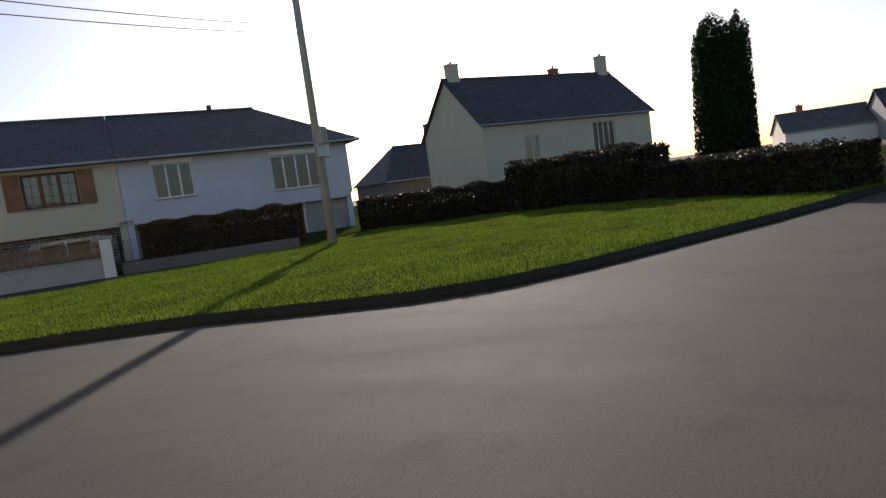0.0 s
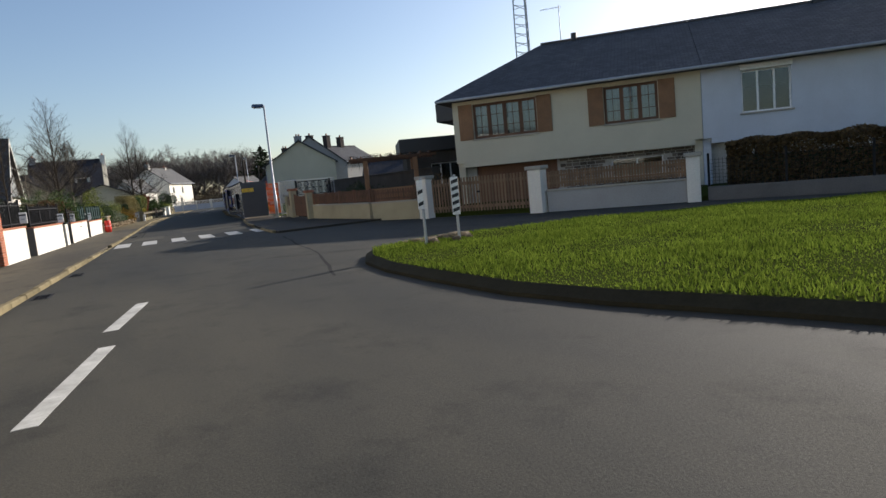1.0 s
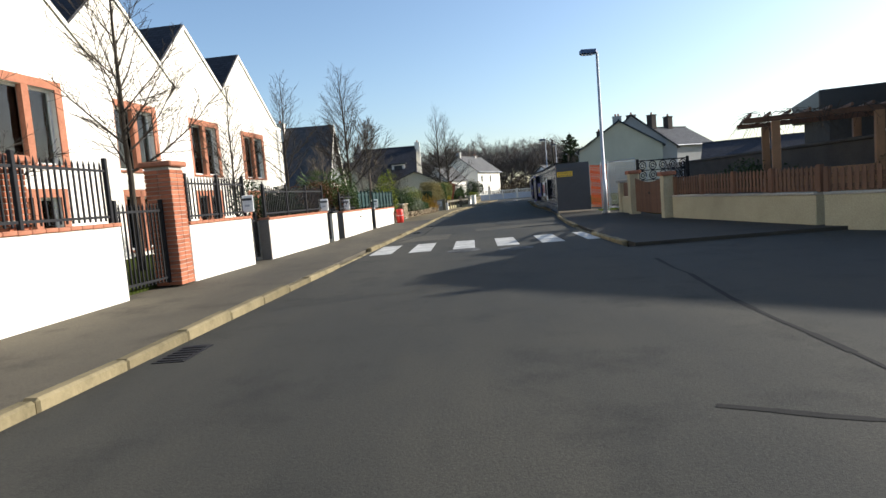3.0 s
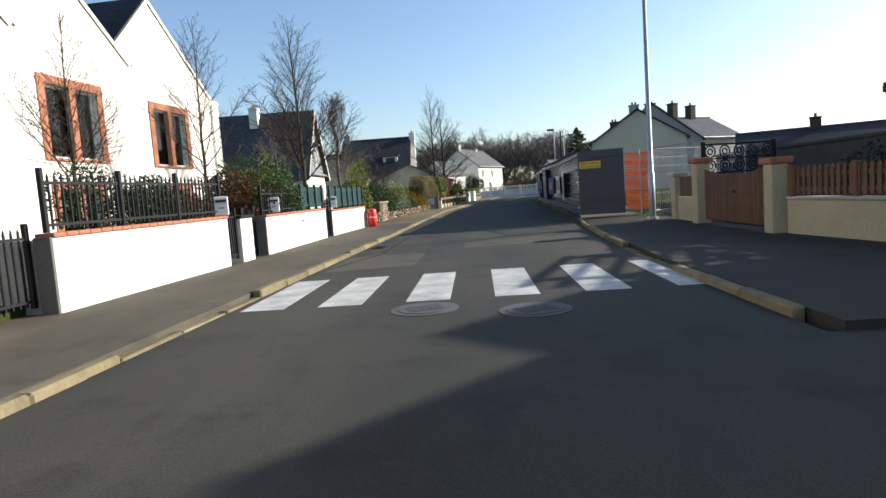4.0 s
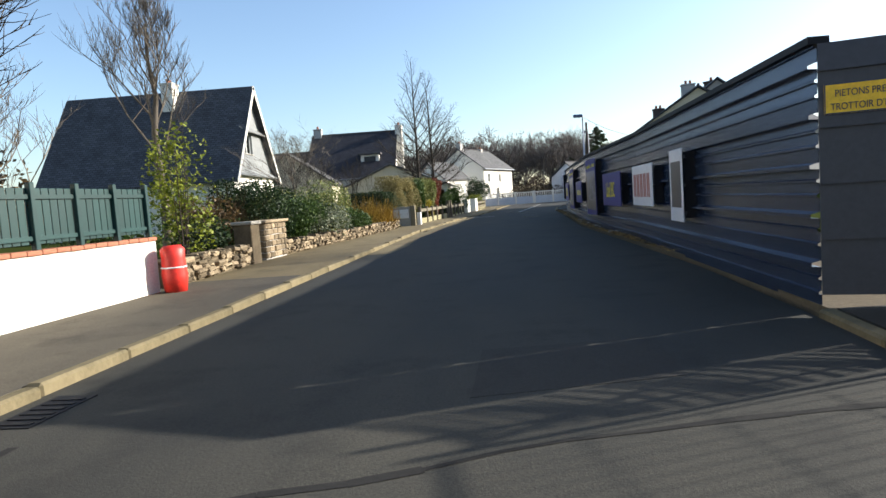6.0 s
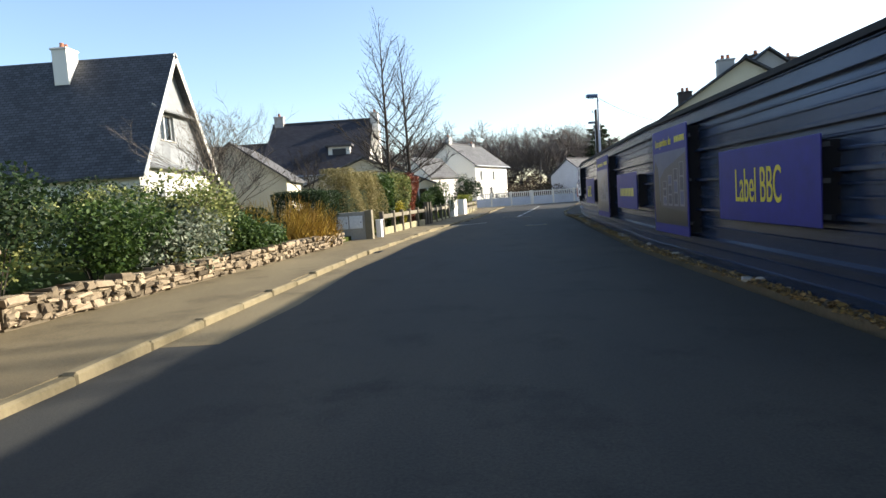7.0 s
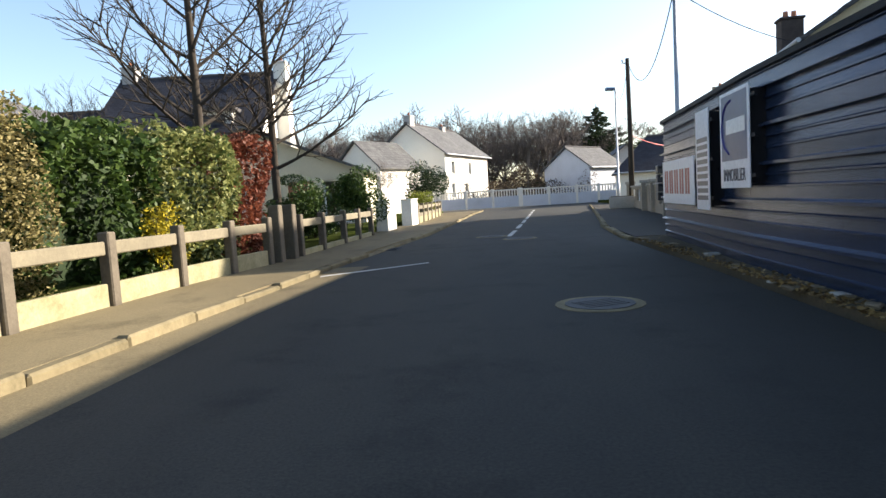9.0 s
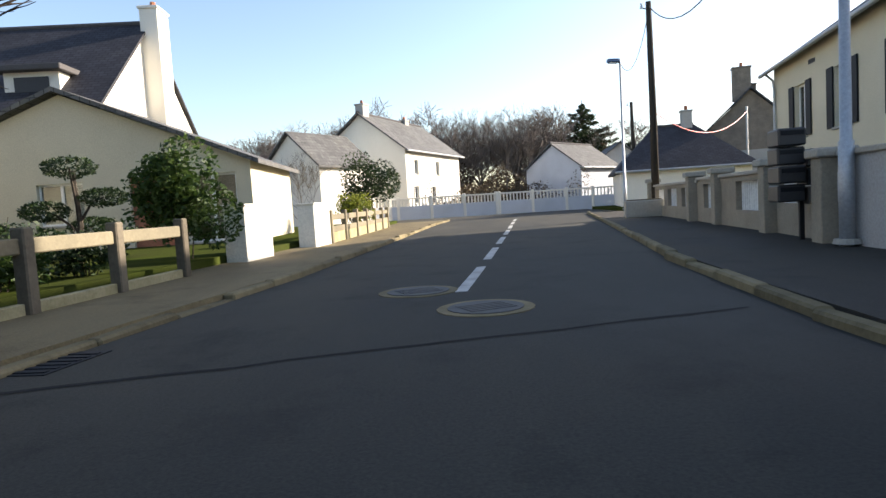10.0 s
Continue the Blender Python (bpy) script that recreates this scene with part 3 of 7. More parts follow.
def house(name, x, y, rz, L, W, eave, ridge, wall, roof, label, axis="x", over=0.3, hip=(0, 0), z=0.0, front=(), left=(), right=(), chimneys=(), gable_clad=None, thick=0.28, group="", doors=(), trim=None, base=-0.3, gable_hole=None, verge=None, ends=None):
    """Front along local x at y = 0, body going back to y = W."""
    h = thing(name, x, y, z, rz, label, "house", group)
    sides = {"front": (Matrix.Identity(4), L, front), "left": (pose(0, W, 0, 0, 0, -90), W, left), "right": (pose(L, 0, 0, 0, 0, 90), W, right), "back": (pose(L, W, 0, 0, 0, 180), L, ())}
    for key, (m, ln, wins) in sides.items():
        holes = [(w[0], w[1], w[0] + w[2], w[1] + w[3]) for w in wins] + ([(d[0], d[1], d[0] + d[2], d[1] + d[3]) for d in doors] if key == "front" else [])
        inset = thick if key in ("left", "right") else 0
        mb = MB()
        if inset:
            hh = [(a - inset, b, c - inset, d) for a, b, c, d in holes]
            mb.panel(ln - 2 * inset, -0.3, eave, thick, hh).moved(pose(inset, 0, 0))
        else:
            mb.panel(ln, base if key == "front" else -0.3, eave, thick, holes)
        part("wall", mb.moved(m), wall, h)
        if key in (("left", "right") if axis == "x" else ("front", "back")) and not (hip[0] if key in ("left", "front") else hip[1]):
            if gable_hole and key == "front":
                part("gable", gable_window(ln, eave, ridge - 0.05, thick, *gable_hole).moved(pose(0, -0.004, 0)), gable_clad or wall, h)
                window(h, m, gable_hole[0], gable_hole[1], gable_hole[2] - gable_hole[0], gable_hole[3] - gable_hole[1], "white", 2, False)
            else:
                part("gable", gable_part(ln, eave, ridge - 0.05, thick).moved(pose(0, -0.004, 0)).moved(m), gable_clad or wall, h)
        for w in wins:
            window(h, m, *w)
    if base > 0:
        part("floor_slab", MB().box(thick, 0.0, base - 0.2, L - thick, 2.0, base - 0.002), wall, h)
    for d in doors:
        door(h, Matrix.Identity(4), *d)
    A, B = (L, W) if axis == "x" else (W, L)
    o, T = over, 0.12
    oa, ob_ = ends or (o, o)
    slope = (ridge - eave) / (B / 2)
    ez = eave - o * slope
    rm = MB()
    e = [(-oa, -o, ez), (A + ob_, -o, ez), (A + ob_, B + o, ez), (-oa, B + o, ez)]
    r0, r1 = (hip[0] - (0 if hip[0] else oa), B / 2, ridge), (A - hip[1] + (0 if hip[1] else ob_), B / 2, ridge)
    if hip[0] or hip[1]:
        top = e + [r0, r1]
        rm.add([(a, b, c + T) for a, b, c in top] + [(a, b, c) for a, b, c in e], [(0, 1, 5, 4), (1, 2, 5), (2, 3, 4, 5), (3, 0, 4), (6, 7, 1, 0), (7, 8, 2, 1), (8, 9, 3, 2), (9, 6, 0, 3), (9, 8, 7, 6)])
    else:
        rm.add([(a, b, c + T) for a, b, c in e + [r0, r1]] + e + [r0, r1],
               [(0, 1, 5, 4), (2, 3, 4, 5), (7, 6, 10, 11), (9, 8, 11, 10), (6, 7, 1, 0), (8, 9, 3, 2), (7, 11, 5, 1), (11, 8, 2, 5), (9, 10, 4, 3), (10, 6, 0, 4)])
    if axis == "y":
        rm.moved(Matrix(((0, -1, 0, L), (1, 0, 0, 0), (0, 0, 1, 0), (0, 0, 0, 1))))
    part("roof", uv_slope(rm.mesh("roof", roof)), None, h)
    if axis == "x":
        gt = MB().tube([(-oa, -o - 0.06, ez + 0.04), (L + ob_, -o - 0.06, ez + 0.04)], 0.06, 8)
        part("gutter", gt, trim or GALV, h)
        rc = MB().tube([(r0[0], r0[1], ridge + T), (r1[0], r1[1], ridge + T)], 0.09, 6)
        part("ridge_cap", rc, roof_plain(roof), h)
    if verge and axis == "y":
        sl = (ridge - eave) / (L / 2)
        for sx in (0, 1):
            xa, xb = (-o, L / 2) if sx == 0 else (L + o, L / 2)
            za = eave - o * sl
            vb_ = MB().slab((xa, -o - 0.03, za + 0.14), (xb, -o - 0.03, ridge + 0.14), (xb, -o, ridge + 0.14), (xa, -o, za + 0.14), 0.24 if sx == 0 else -0.24)
            part("verge_board", vb_, verge, h)
    for c in chimneys:
        chimney(h, *c)
    return h


def roof_plain(roof):
    return RIDGE


DARKRENDER = surface("dark_grey_render", (0.17, 0.16, 0.15), (0.1, 0.095, 0.09), 1.0, 30.0, 0.92, 0.7, 0.4)
RIDGE = surface("ridge_tiles", (0.1, 0.095, 0.095), None, 2.0, 20.0)

STONE_DARK = surface("dark_schist", (0.2, 0.17, 0.14), (0.09, 0.08, 0.07), 2.0, 18.0, 0.95, 0.8, 0.6, vary=0.5)
SLATEHUNG = surface("weathered_slate_hanging", (0.24, 0.25, 0.245), (0.13, 0.14, 0.14), 1.2, 16.0, 0.8, 0.7, 0.5, stretch=(1, 1, 2.5))

# ---- first crossing: pair of houses behind the green ----
hA = house("cream_house", 9.6, 21.33, -44, 9.85, 10.4, 4.73, 7.16, CREAM, SLATE, "cream rendered house with brown shutters over a stone basement", hip=(3.22, 0), over=0.55, ends=(0.55, 0.0),
           front=[(0.88, 2.86, 2.7, 1.45, "brown", 4), (6.27, 2.86, 2.03, 1.45, "brown", 3)], base=1.9)
hA2 = house("white_house", 16.7, 14.48, -44, 10.6, 10.4, 4.73, 7.16, BLUEWHITE, SLATE, "bluish white house with roller blinds, joined to the cream house", hip=(0, 3.24), over=0.55, ends=(0.0, 0.55),
            front=[(1.38, 2.7, 1.66, 1.54, "blind", 3, False), (6.64, 2.45, 2.46, 1.66, "blind", 4, False)], base=1.9)
rs = random.Random(5)
for hh, ln, holes in ((hA, 9.85, [(0.7, 0.0, 4.2, 1.8), (6.4, 0.7, 8.4, 1.45)]), (hA2, 10.6, [(1.0, 0.7, 2.6, 1.45), (5.6, 0.0, 8.2, 1.8)])):
    bw = part("basement_wall", MB().panel(ln, -0.3, 1.9, 0.3, holes, 0.55), MORTAR, hh, "dark schist basement wall with pale pointing")
    z = 0.05
    while z < 1.82:
        x = 0.02
        hgt = rs.uniform(0.08, 0.15)
        while x < ln - 0.1:
            w = min(rs.uniform(0.18, 0.5), ln - x - 0.01)
            if w > 0.06 and not any(h[0] - 0.02 < x + w and x < h[2] + 0.02 and h[1] - 0.02 < z + hgt and z < h[3] + 0.02 for h in holes):
                if hh is hA and x > 3.0:
                    part("stone", MB().box(x, 0.5 + rs.uniform(0, 0.03), z, x + w - 0.03, 0.56, z + hgt - 0.025, 0.012), STONE_DARK, bw)
            x += w
        z += hgt
    part("garage_door", MB().panel(holes[0][2] - holes[0][0] if hh is hA else 2.6, 0.0, 1.8, 0.06, ()).moved(pose(holes[0][0] if hh is hA else 5.6, 0.68, 0)), WOOD if hh is hA else WHITEPLASTIC, hh)
    x0 = 6.4 if hh is hA else 1.0
    window(hh, Matrix.Identity(4), x0, 0.7, 2.0 if hh is hA else 1.6, 0.75, "white", 2, False, 0.67)
part("porch_roof", MB().box(-1.5, 2.3, 3.95, -0.02, 5.2, 4.8, 0.03), DARKPLASTIC, hA, "dark flat porch roof on the gable side")
# added brown posts stand in for the side wall lying in shadow
for py in (2.5, 4.9):
    part("porch_post", MB().box(-0.42, py - 0.09, -0.2, -0.24, py + 0.09, 3.949, 0.01), WOOD, hA)
for hh, sx in ((hA, 4.82), (hA2, 5.05)):
    part("roof_vent", MB().tube([(sx, 5.15, 7.05), (sx, 5.15, 7.58)], 0.14, 8), DARKPLASTIC, hh)
ant = MB().tube([(4.2, 5.25, 6.9), (4.2, 5.25, 9.0)], 0.02, 5).tube([(3.3, 5.25, 8.9), (4.3, 5.25, 8.9)], 0.012, 4)
for k in range(7):
    ant.tube([(3.35 + k * 0.14, 5.0, 8.9), (3.35 + k * 0.14, 5.5, 8.9)], 0.006, 4)
part("aerial", ant, GALV, hA)

# ---- house behind the hedge ----
house("hedge_house", 39.98, 3.65, -44, 17.1, 9.2, 5.77, 9.77, CREAM, SLATE, "cream house with a dark slate roof behind a hedge", front=[(3.7, 2.4, 1.35, 2.1, "white", 2, False), (10.6, 2.64, 2.34, 2.46, "white", 4, False)],
      chimneys=[(0.74, 4.55, 0.98, 0.6, 8.3, 11.1, CREAM), (11.1, 4.8, 0.74, 0.6, 8.3, 10.5, BRICKTRIM), (16.4, 4.55, 0.98, 0.6, 8.3, 11.4, CREAM)])

house("dark_roof_house", 51.05, 16.3, -44, 9.2, 8.6, 2.9, 6.3, DARKRENDER, SLATE, "far house with a dark hipped slate roof and a broad chimney", hip=(2.95, 0), chimneys=[(8.1, 4.3, 1.95, 1.0, 5.3, 8.55, DARKRENDER)])
house("pale_roof_house", 99.0, -27.6, -90, 11.7, 9.8, 2.65, 5.45, WHITE, TILE_GREY, "far low house with a pale grey roof", chimneys=[(3.1, 4.9, 0.85, 0.7, 4.6, 6.6, BRICKTRIM)])
house("broad_roof_house", 94.1, -39.3, -90, 14.8, 9.8, 3.4, 6.8, GREYWALL, SLATE, "far low house with a broad dark roof")

# ---- white house at the corner and the row of gabled houses ----
c0 = thing("corner_house", -7.05, 11.0, 0, 0, "tall white rendered house with a grey plinth on the street corner", "house")
part("wall", MB().box(-9, -18, 0.9, 0, 0, 4.35), WHITE, c0)
part("plinth", MB().box(-9, -18, -0.3, 0.02, 0.015, 0.9), GREYWALL, c0)
part("cornice", MB().box(-9, -18.1, 4.35, 0.14, 0.1, 4.5, 0.03), WHITE, c0)
part("gutter", MB().tube([(0.2, -18.0, 4.47), (0.2, 0.1, 4.47)], 0.06, 8), BLACKMETAL, c0)
part("parapet_rail", MB().tube([(0.05, -18.0, 4.75), (0.05, 0.0, 4.75)], 0.02, 6), BLACKMETAL, c0)
for k in range(13):
    part("rail_post", MB().tube([(0.05, -1.5 * k, 4.5), (0.05, -1.5 * k, 4.76)], 0.018, 6), BLACKMETAL, c0)
part("flat_roof", MB().box(-8.9, -17.9, 4.5, 0.0, 0.0, 4.56), SLATE, c0)

ROW_A = 84.0


def row_house(y, right, peak=7.7, rise=0.95, fall=0.74):
    """One gabled house of the row, its ridge at y: the front faces the street, the ridge runs back, and its far half stands before the next house."""
    left = 2.2
    L = left + right
    ca, sa = math.cos(math.radians(ROW_A)), math.sin(math.radians(ROW_A))
    h = thing("row_house", -11.29 + 0.05 * (y - 20) - left * ca, y - left * sa, 0, ROW_A, "white terraced house with a steep slate gable and brick trim", "house", "terrace of gabled houses")
    v0, v1 = peak - rise * left, peak - fall * right
    wins = [(left - 0.28, 2.65, 1.8, 1.75, "brick", 2), (left - 0.2, 0.4, 1.5, 1.5, "brick", 2, False)]
    part("wall", MB().panel(L, -0.3, v1, 0.3, [(w[0], w[1], w[0] + w[2], w[1] + w[3]) for w in wins]), WHITE, h)
    g = MB().add([(0, 0, v1), (L, 0, v1), (left, 0, peak), (0, 0, v0), (0, 0.3, v1), (L, 0.3, v1), (left, 0.3, peak), (0, 0.3, v0)],
                 [(0, 1, 2, 3), (7, 6, 5, 4), (0, 3, 7, 4)])
    part("gable", g, WHITE, h)
    part("side_wall", MB().box(0.005, 0.3, -0.3, 0.28, 9, v1), WHITE, h)
    part("side_wall", MB().box(L - 0.28, 0.3, -0.3, L - 0.005, 9, v1), WHITE, h)
    part("back_wall", MB().box(0.28, 8.7, -0.3, L - 0.28, 9, v1), WHITE, h)
    r = MB()
    r.slab((-0.02, -0.03, v0 + 0.06), (left, -0.03, peak + 0.06), (left, 9.2, peak + 0.06), (-0.02, 9.2, v0 + 0.06), -0.07)
    r.slab((left, -0.03, peak + 0.06), (L + 0.06, -0.03, v1 + 0.01), (L + 0.06, 9.2, v1 + 0.01), (left, 9.2, peak + 0.06), -0.07)
    part("roof", uv_slope(r.mesh("roof", SLATE_DARK)), None, h)
    v = MB()
    for a, b in (((0, v0), (left, peak)), ((left, peak), (L, v1))):
        v.slab((a[0], -0.05, a[1] + 0.09), (b[0], -0.05, b[1] + 0.09), (b[0], -0.031, b[1] + 0.09), (a[0], -0.031, a[1] + 0.09), 0.11)
    part("verge_board", v, WHITE, h)
    part("parapet", MB().box(L - 0.02, -0.02, v1 - 0.12, L + 0.55, 0.3, v1 + 0.04, 0.01), WHITE, h)
    part("corner_pier", MB().box(L + 0.002, 0.0, -0.3, L + 0.5, 0.3, v1 - 0.122), WHITE, h)
    for w in wins:
        window(h, Matrix.Identity(4), *w)
    return h


for k, y in enumerate((16.9, 21.15, 25.4, 29.85, 34.6)):
    end_house = row_house(y, 3.5 if k == 4 else 3.15)
part("drainpipe", MB().tube([(5.62, -0.06, 5.0), (5.62, -0.06, 0.1)], 0.04, 8), WHITEPLASTIC, end_house)

# ---- houses further on ----
house("gable_house", 12.2, 72.3, -10, 8.4, 10.0, 4.3, 7.7, GREYWALL, SLATE, "pale rendered gable house with two brick chimneys", axis="y", over=0.25,
      chimneys=[(3.2, 4.6, 0.9, 0.6, 6.0, 8.3, GREYWALL, 2), (1.6, 8.6, 0.8, 0.6, 5.0, 7.2, CHIMBRICK, 2)])
house("roof_house_far", 19.0, 60.5, -25, 11.0, 7.0, 2.2, 3.85, DARKRENDER, SLATE_DARK, "low house with a long dark slate roof behind the site", chimneys=[(5.0, 3.5, 0.7, 0.6, 3.4, 4.8, CHIMBRICK)])
house("roof_house_far_twin", 30.0, 60.5, -25, 11.0, 7.0, 2.2, 3.7, DARKRENDER, SLATE_DARK, "second low house with a dark slate roof behind the site", chimneys=[(2.5, 3.5, 0.7, 0.6, 3.3, 4.5, CHIMBRICK)])
house("long_roof_house", 18.2, 71.5, 30, 9.0, 7.0, 4.6, 6.6, GREYWALL, SLATE, "low pale house with three chimneys along its ridge", chimneys=[(1.0, 3.5, 0.7, 0.7, 5.6, 8.2, CHIMBRICK), (4.0, 3.5, 0.7, 0.7, 5.6, 8.2, CHIMBRICK), (6.5, 3.5, 0.7, 0.7, 5.6, 8.0, CHIMBRICK)])
sg = house("slate_gable_house", -13.4, 64.7, 90, 7.4, 11.0, 3.5, 8.8, WHITE, SLATE, "white house with a steep slate roof and slate-hung gable", axis="y", gable_clad=SLATEHUNG, over=0.4, gable_hole=(2.3, 4.75, 3.7, 5.95), verge=WHITE,
      front=[(0.9, 1.0, 1.3, 1.4, "white", 3), (3.1, 0.9, 1.3, 1.5, "white", 3), (5.3, 1.0, 1.2, 1.4, "white", 2)], left=[(7.0, 1.0, 1.6, 1.4, "white", 3)], chimneys=[(3.2, 4.6, 0.9, 0.7, 7.6, 9.4, WHITE, 2)])
for zz, half in ((3.5, 3.75), (6.15, 1.95)):
    part("slate_ledge", MB().slab((3.7 - half, -0.34, zz - 0.1), (3.7 + half, -0.34, zz - 0.1), (3.7 + half, -0.006, zz + 0.16), (3.7 - half, -0.006, zz + 0.16), 0.07), SLATEHUNG, sg)
ch = house("chimney_house", -14.0, 82.7, 1, 7.6, 10.2, 3.5, 7.7, WHITE, SLATE_DARK, "white house with a steep dark slate roof and end chimneys", over=0.15,
           chimneys=[(0.4, 5.1, 0.7, 0.6, 6.8, 8.5, GREYWALL), (7.9, 5.1, 0.6, 1.0, -0.3, 8.35, WHITE)])
dm = part("dormer", MB().box(4.7, 1.6, 4.0, 6.3, 3.6, 5.5), WHITE, ch, "white dormer with a flat slate roof")
part("dormer_roof", MB().box(4.5, 1.3, 5.5, 6.5, 3.9, 5.68, 0.02), RIDGE, dm)
part("dormer_window", MB().box(5.0, 1.57, 4.5, 6.0, 1.597, 5.35), DARKPLASTIC, dm)
house("low_wing", -23.8, 83.6, 1, 9.6, 8.6, 3.0, 6.3, WHITE, SLATE_DARK, "low slate-roofed wing joined to the chimney house", over=0.15)
house("garage_annex", -11.3, 82.0, 0, 9.6, 5.0, 2.35, 4.35, CREAM, TILE_GREY, "cream garage with a shallow grey roof beside the chimney house", axis="y", over=0.3, front=[(7.9, 0.25, 1.3, 1.8, "white", 2, False), (4.0, 0.9, 1.2, 1.1, "white", 2, False)], doors=[(6.4, 0.0, 1.1, 2.05, BRICKTRIM)])
house("cream_outbuilding", -16.3, 74.9, 5, 6.2, 6.0, 3.0, 5.2, CREAM, TILE_GREY, "cream gabled outbuilding behind the hedge", axis="y", over=0.25)
house("far_house", 1.96, 106.3, 66, 10.0, 6.5, 4.7, 7.2, WHITE, TILE_GREY, "white house with a grey roof facing the bend", front=[(1.0, 1.0, 0.9, 1.2, "white", 2), (4.0, 1.0, 0.9, 1.2, "white", 2), (1.2, 3.0, 0.8, 1.0, "white", 2), (5.0, 3.0, 0.8, 1.0, "white", 2)], chimneys=[(0.4, 3.2, 0.8, 0.6, 6.2, 8.0, GREYWALL), (7.0, 3.2, 0.7, 0.5, 6.4, 7.6, GREYWALL)])
house("far_garage", -6.3, 102.5, -35, 4.4, 4.6, 3.5, 5.4, WHITE, TILE_GREY, "white gabled outbuilding with a grey roof", axis="y", over=0.25)
house("bend_house", 14.5, 110.0, 45, 5.5, 4.8, 3.05, 4.8, BLUEWHITE, TILE_GREY, "small bluish white house behind the balustrade", over=0.25)
house("bend_house_behind", 17.8, 118.5, -8, 4.6, 8.0, 3.4, 5.2, GREYWALL, TILE_GREY, "small grey house behind the balustrade", axis="y", over=0.3)
house("low_dark_house", 13.7, 98.8, -14, 6.6, 7.0, 2.15, 4.5, WHITE, SLATE_DARK, "low white house with a dark hipped slate roof", hip=(2.2, 2.2), chimneys=[(4.0, 3.4, 0.6, 0.5, 4.0, 5.5, GREYWALL)])
house("tall_gable_house", 19.2, 103.4, -20, 7.6, 9.0, 3.0, 6.6, GREYWALL, SLATE, "tall house with a dark gable and two large chimneys", axis="y", gable_clad=STONE_DARK, chimneys=[(3.4, 0.6, 1.0, 0.6, 6.0, 8.1, STONE_DARK), (4.6, 6.5, 1.0, 0.6, 6.0, 7.9, STONE_DARK)])
sh_ = house("shutter_house", 14.6, 85.6, -104.7, 14.0, 8.0, 4.6, 7.2, CREAM, SLATE, "cream house with dark shutters set back from the street", over=0.3,
      front=[(2.0, 2.2, 1.0, 1.5, "dark", 2), (5.0, 2.2, 1.0, 1.5, "dark", 2), (8.2, 2.2, 1.0, 1.5, "dark", 2)])

for dx in (0.25, 13.7):
    part("drainpipe", MB().tube([(dx, -0.32, 4.42), (dx, -0.1, 4.2), (dx, -0.07, 3.9), (dx, -0.07, 0.05)], 0.045, 8), GALV, sh_)

# ---- hoarding ----
HL = [(2.52, 35.1), (3.2, 43), (3.55, 50), (4.3, 57), (4.95, 63), (5.75, 67.9)]
RIB = [(0.0, 0.0), (0.115, 0.0), (0.12, 0.026), (0.138, 0.026), (0.15, 0.004), (0.235, 0.0), (0.24, 0.026), (0.258, 0.026), (0.27, 0.004), (0.345, 0.0), (0.35, 0.075), (0.382, 0.075), (0.4, 0.012)]


def sheet(length, z0, z1):
    """Steel sheet along x with fine ribs and a deep lap every 0.4 m."""
    prof, z = [], z0
    while z < z1 - 0.02:
        for dz, dy in RIB[:-1]:
            if z + dz < z1:
                prof.append((z + dz, -dy))
        z += 0.4
    prof.append((z1, 0.0))
    mb = MB()
    for (a, ya), (b, yb) in zip(prof, prof[1:]):
        mb.add([(0, ya, a), (length, ya, a), (length, yb, b), (0, yb, b)], [(0, 1, 2, 3)])
        mb.add([(0, ya + 0.004, a), (length, ya + 0.004, a), (length, yb + 0.004, b), (0, yb + 0.004, b)], [(3, 2, 1, 0)])
    return mb


def lap_sheets(length, z0, z1, parent, m):
    """Plain boards of sheet steel, each lapping over the one below."""
    z = z0
    while z < z1 - 0.02:
        t = min(z + 0.45, z1)
        mb = MB().add([(0, -0.03, z), (length, -0.03, z), (length, -0.002, t), (0, -0.002, t), (0, 0.0, z), (length, 0.0, z), (length, 0.003, t), (0, 0.003, t)],
                      [(0, 1, 2, 3), (7, 6, 5, 4), (4, 5, 1, 0), (5, 6, 2, 1), (7, 4, 0, 3), (6, 7, 3, 2)])
        part("front_sheet", mb.moved(m), DARKSHEET, parent)
        z += 0.45


HX, HY = HL[0]
hoard = thing("hoarding", HX, HY, 0.03, 0, "dark blue-grey ribbed steel site hoarding along the footway", "hoarding")
SHEET = sheet(2.0, 0.0, 2.15).mesh("sheet", DARKSTEEL)
POST = MB().box(-0.05, 0.02, -0.1, 0.05, 0.12, 2.2, 0.008).mesh("post", BLACKMETAL)
seg = [Vector((a, b, 0)) for a, b in HL]
for a, b in zip(seg, seg[1:]):
    d = b - a
    n = max(1, round(d.length / 3.4))
    ang = math.degrees(math.atan2(d.y, d.x))
    for k in range(n):
        # the face looks to the road, so the run goes from far to near
        p = b - d * (k / n) - Vector((HX, HY, 0))
        ob = part("sheet", SHEET, None, hoard)
        ob.matrix_basis = pose(p.x, p.y, 0, 0, 0, ang + 180) @ Matrix.Diagonal((d.length / n / 2.0 - 0.004, 1, 1, 1))
        ob = part("post", POST, None, hoard)
        ob.matrix_basis = pose(p.x, p.y, 0, 0, 0, ang + 180)
lap_sheets(1.4, 0.0, 2.02, hoard, pose(0, 0, 0.12, 0, 0, -18))
for a, b in zip(seg, seg[1:]):
    part("top_cap", MB().slab((a.x - HX - 0.07, a.y - HY, 2.2), (a.x - HX + 0.1, a.y - HY, 2.2), (b.x - HX + 0.1, b.y - HY, 2.2), (b.x - HX - 0.07, b.y - HY, 2.2), 0.06), BLACKMETAL, hoard)

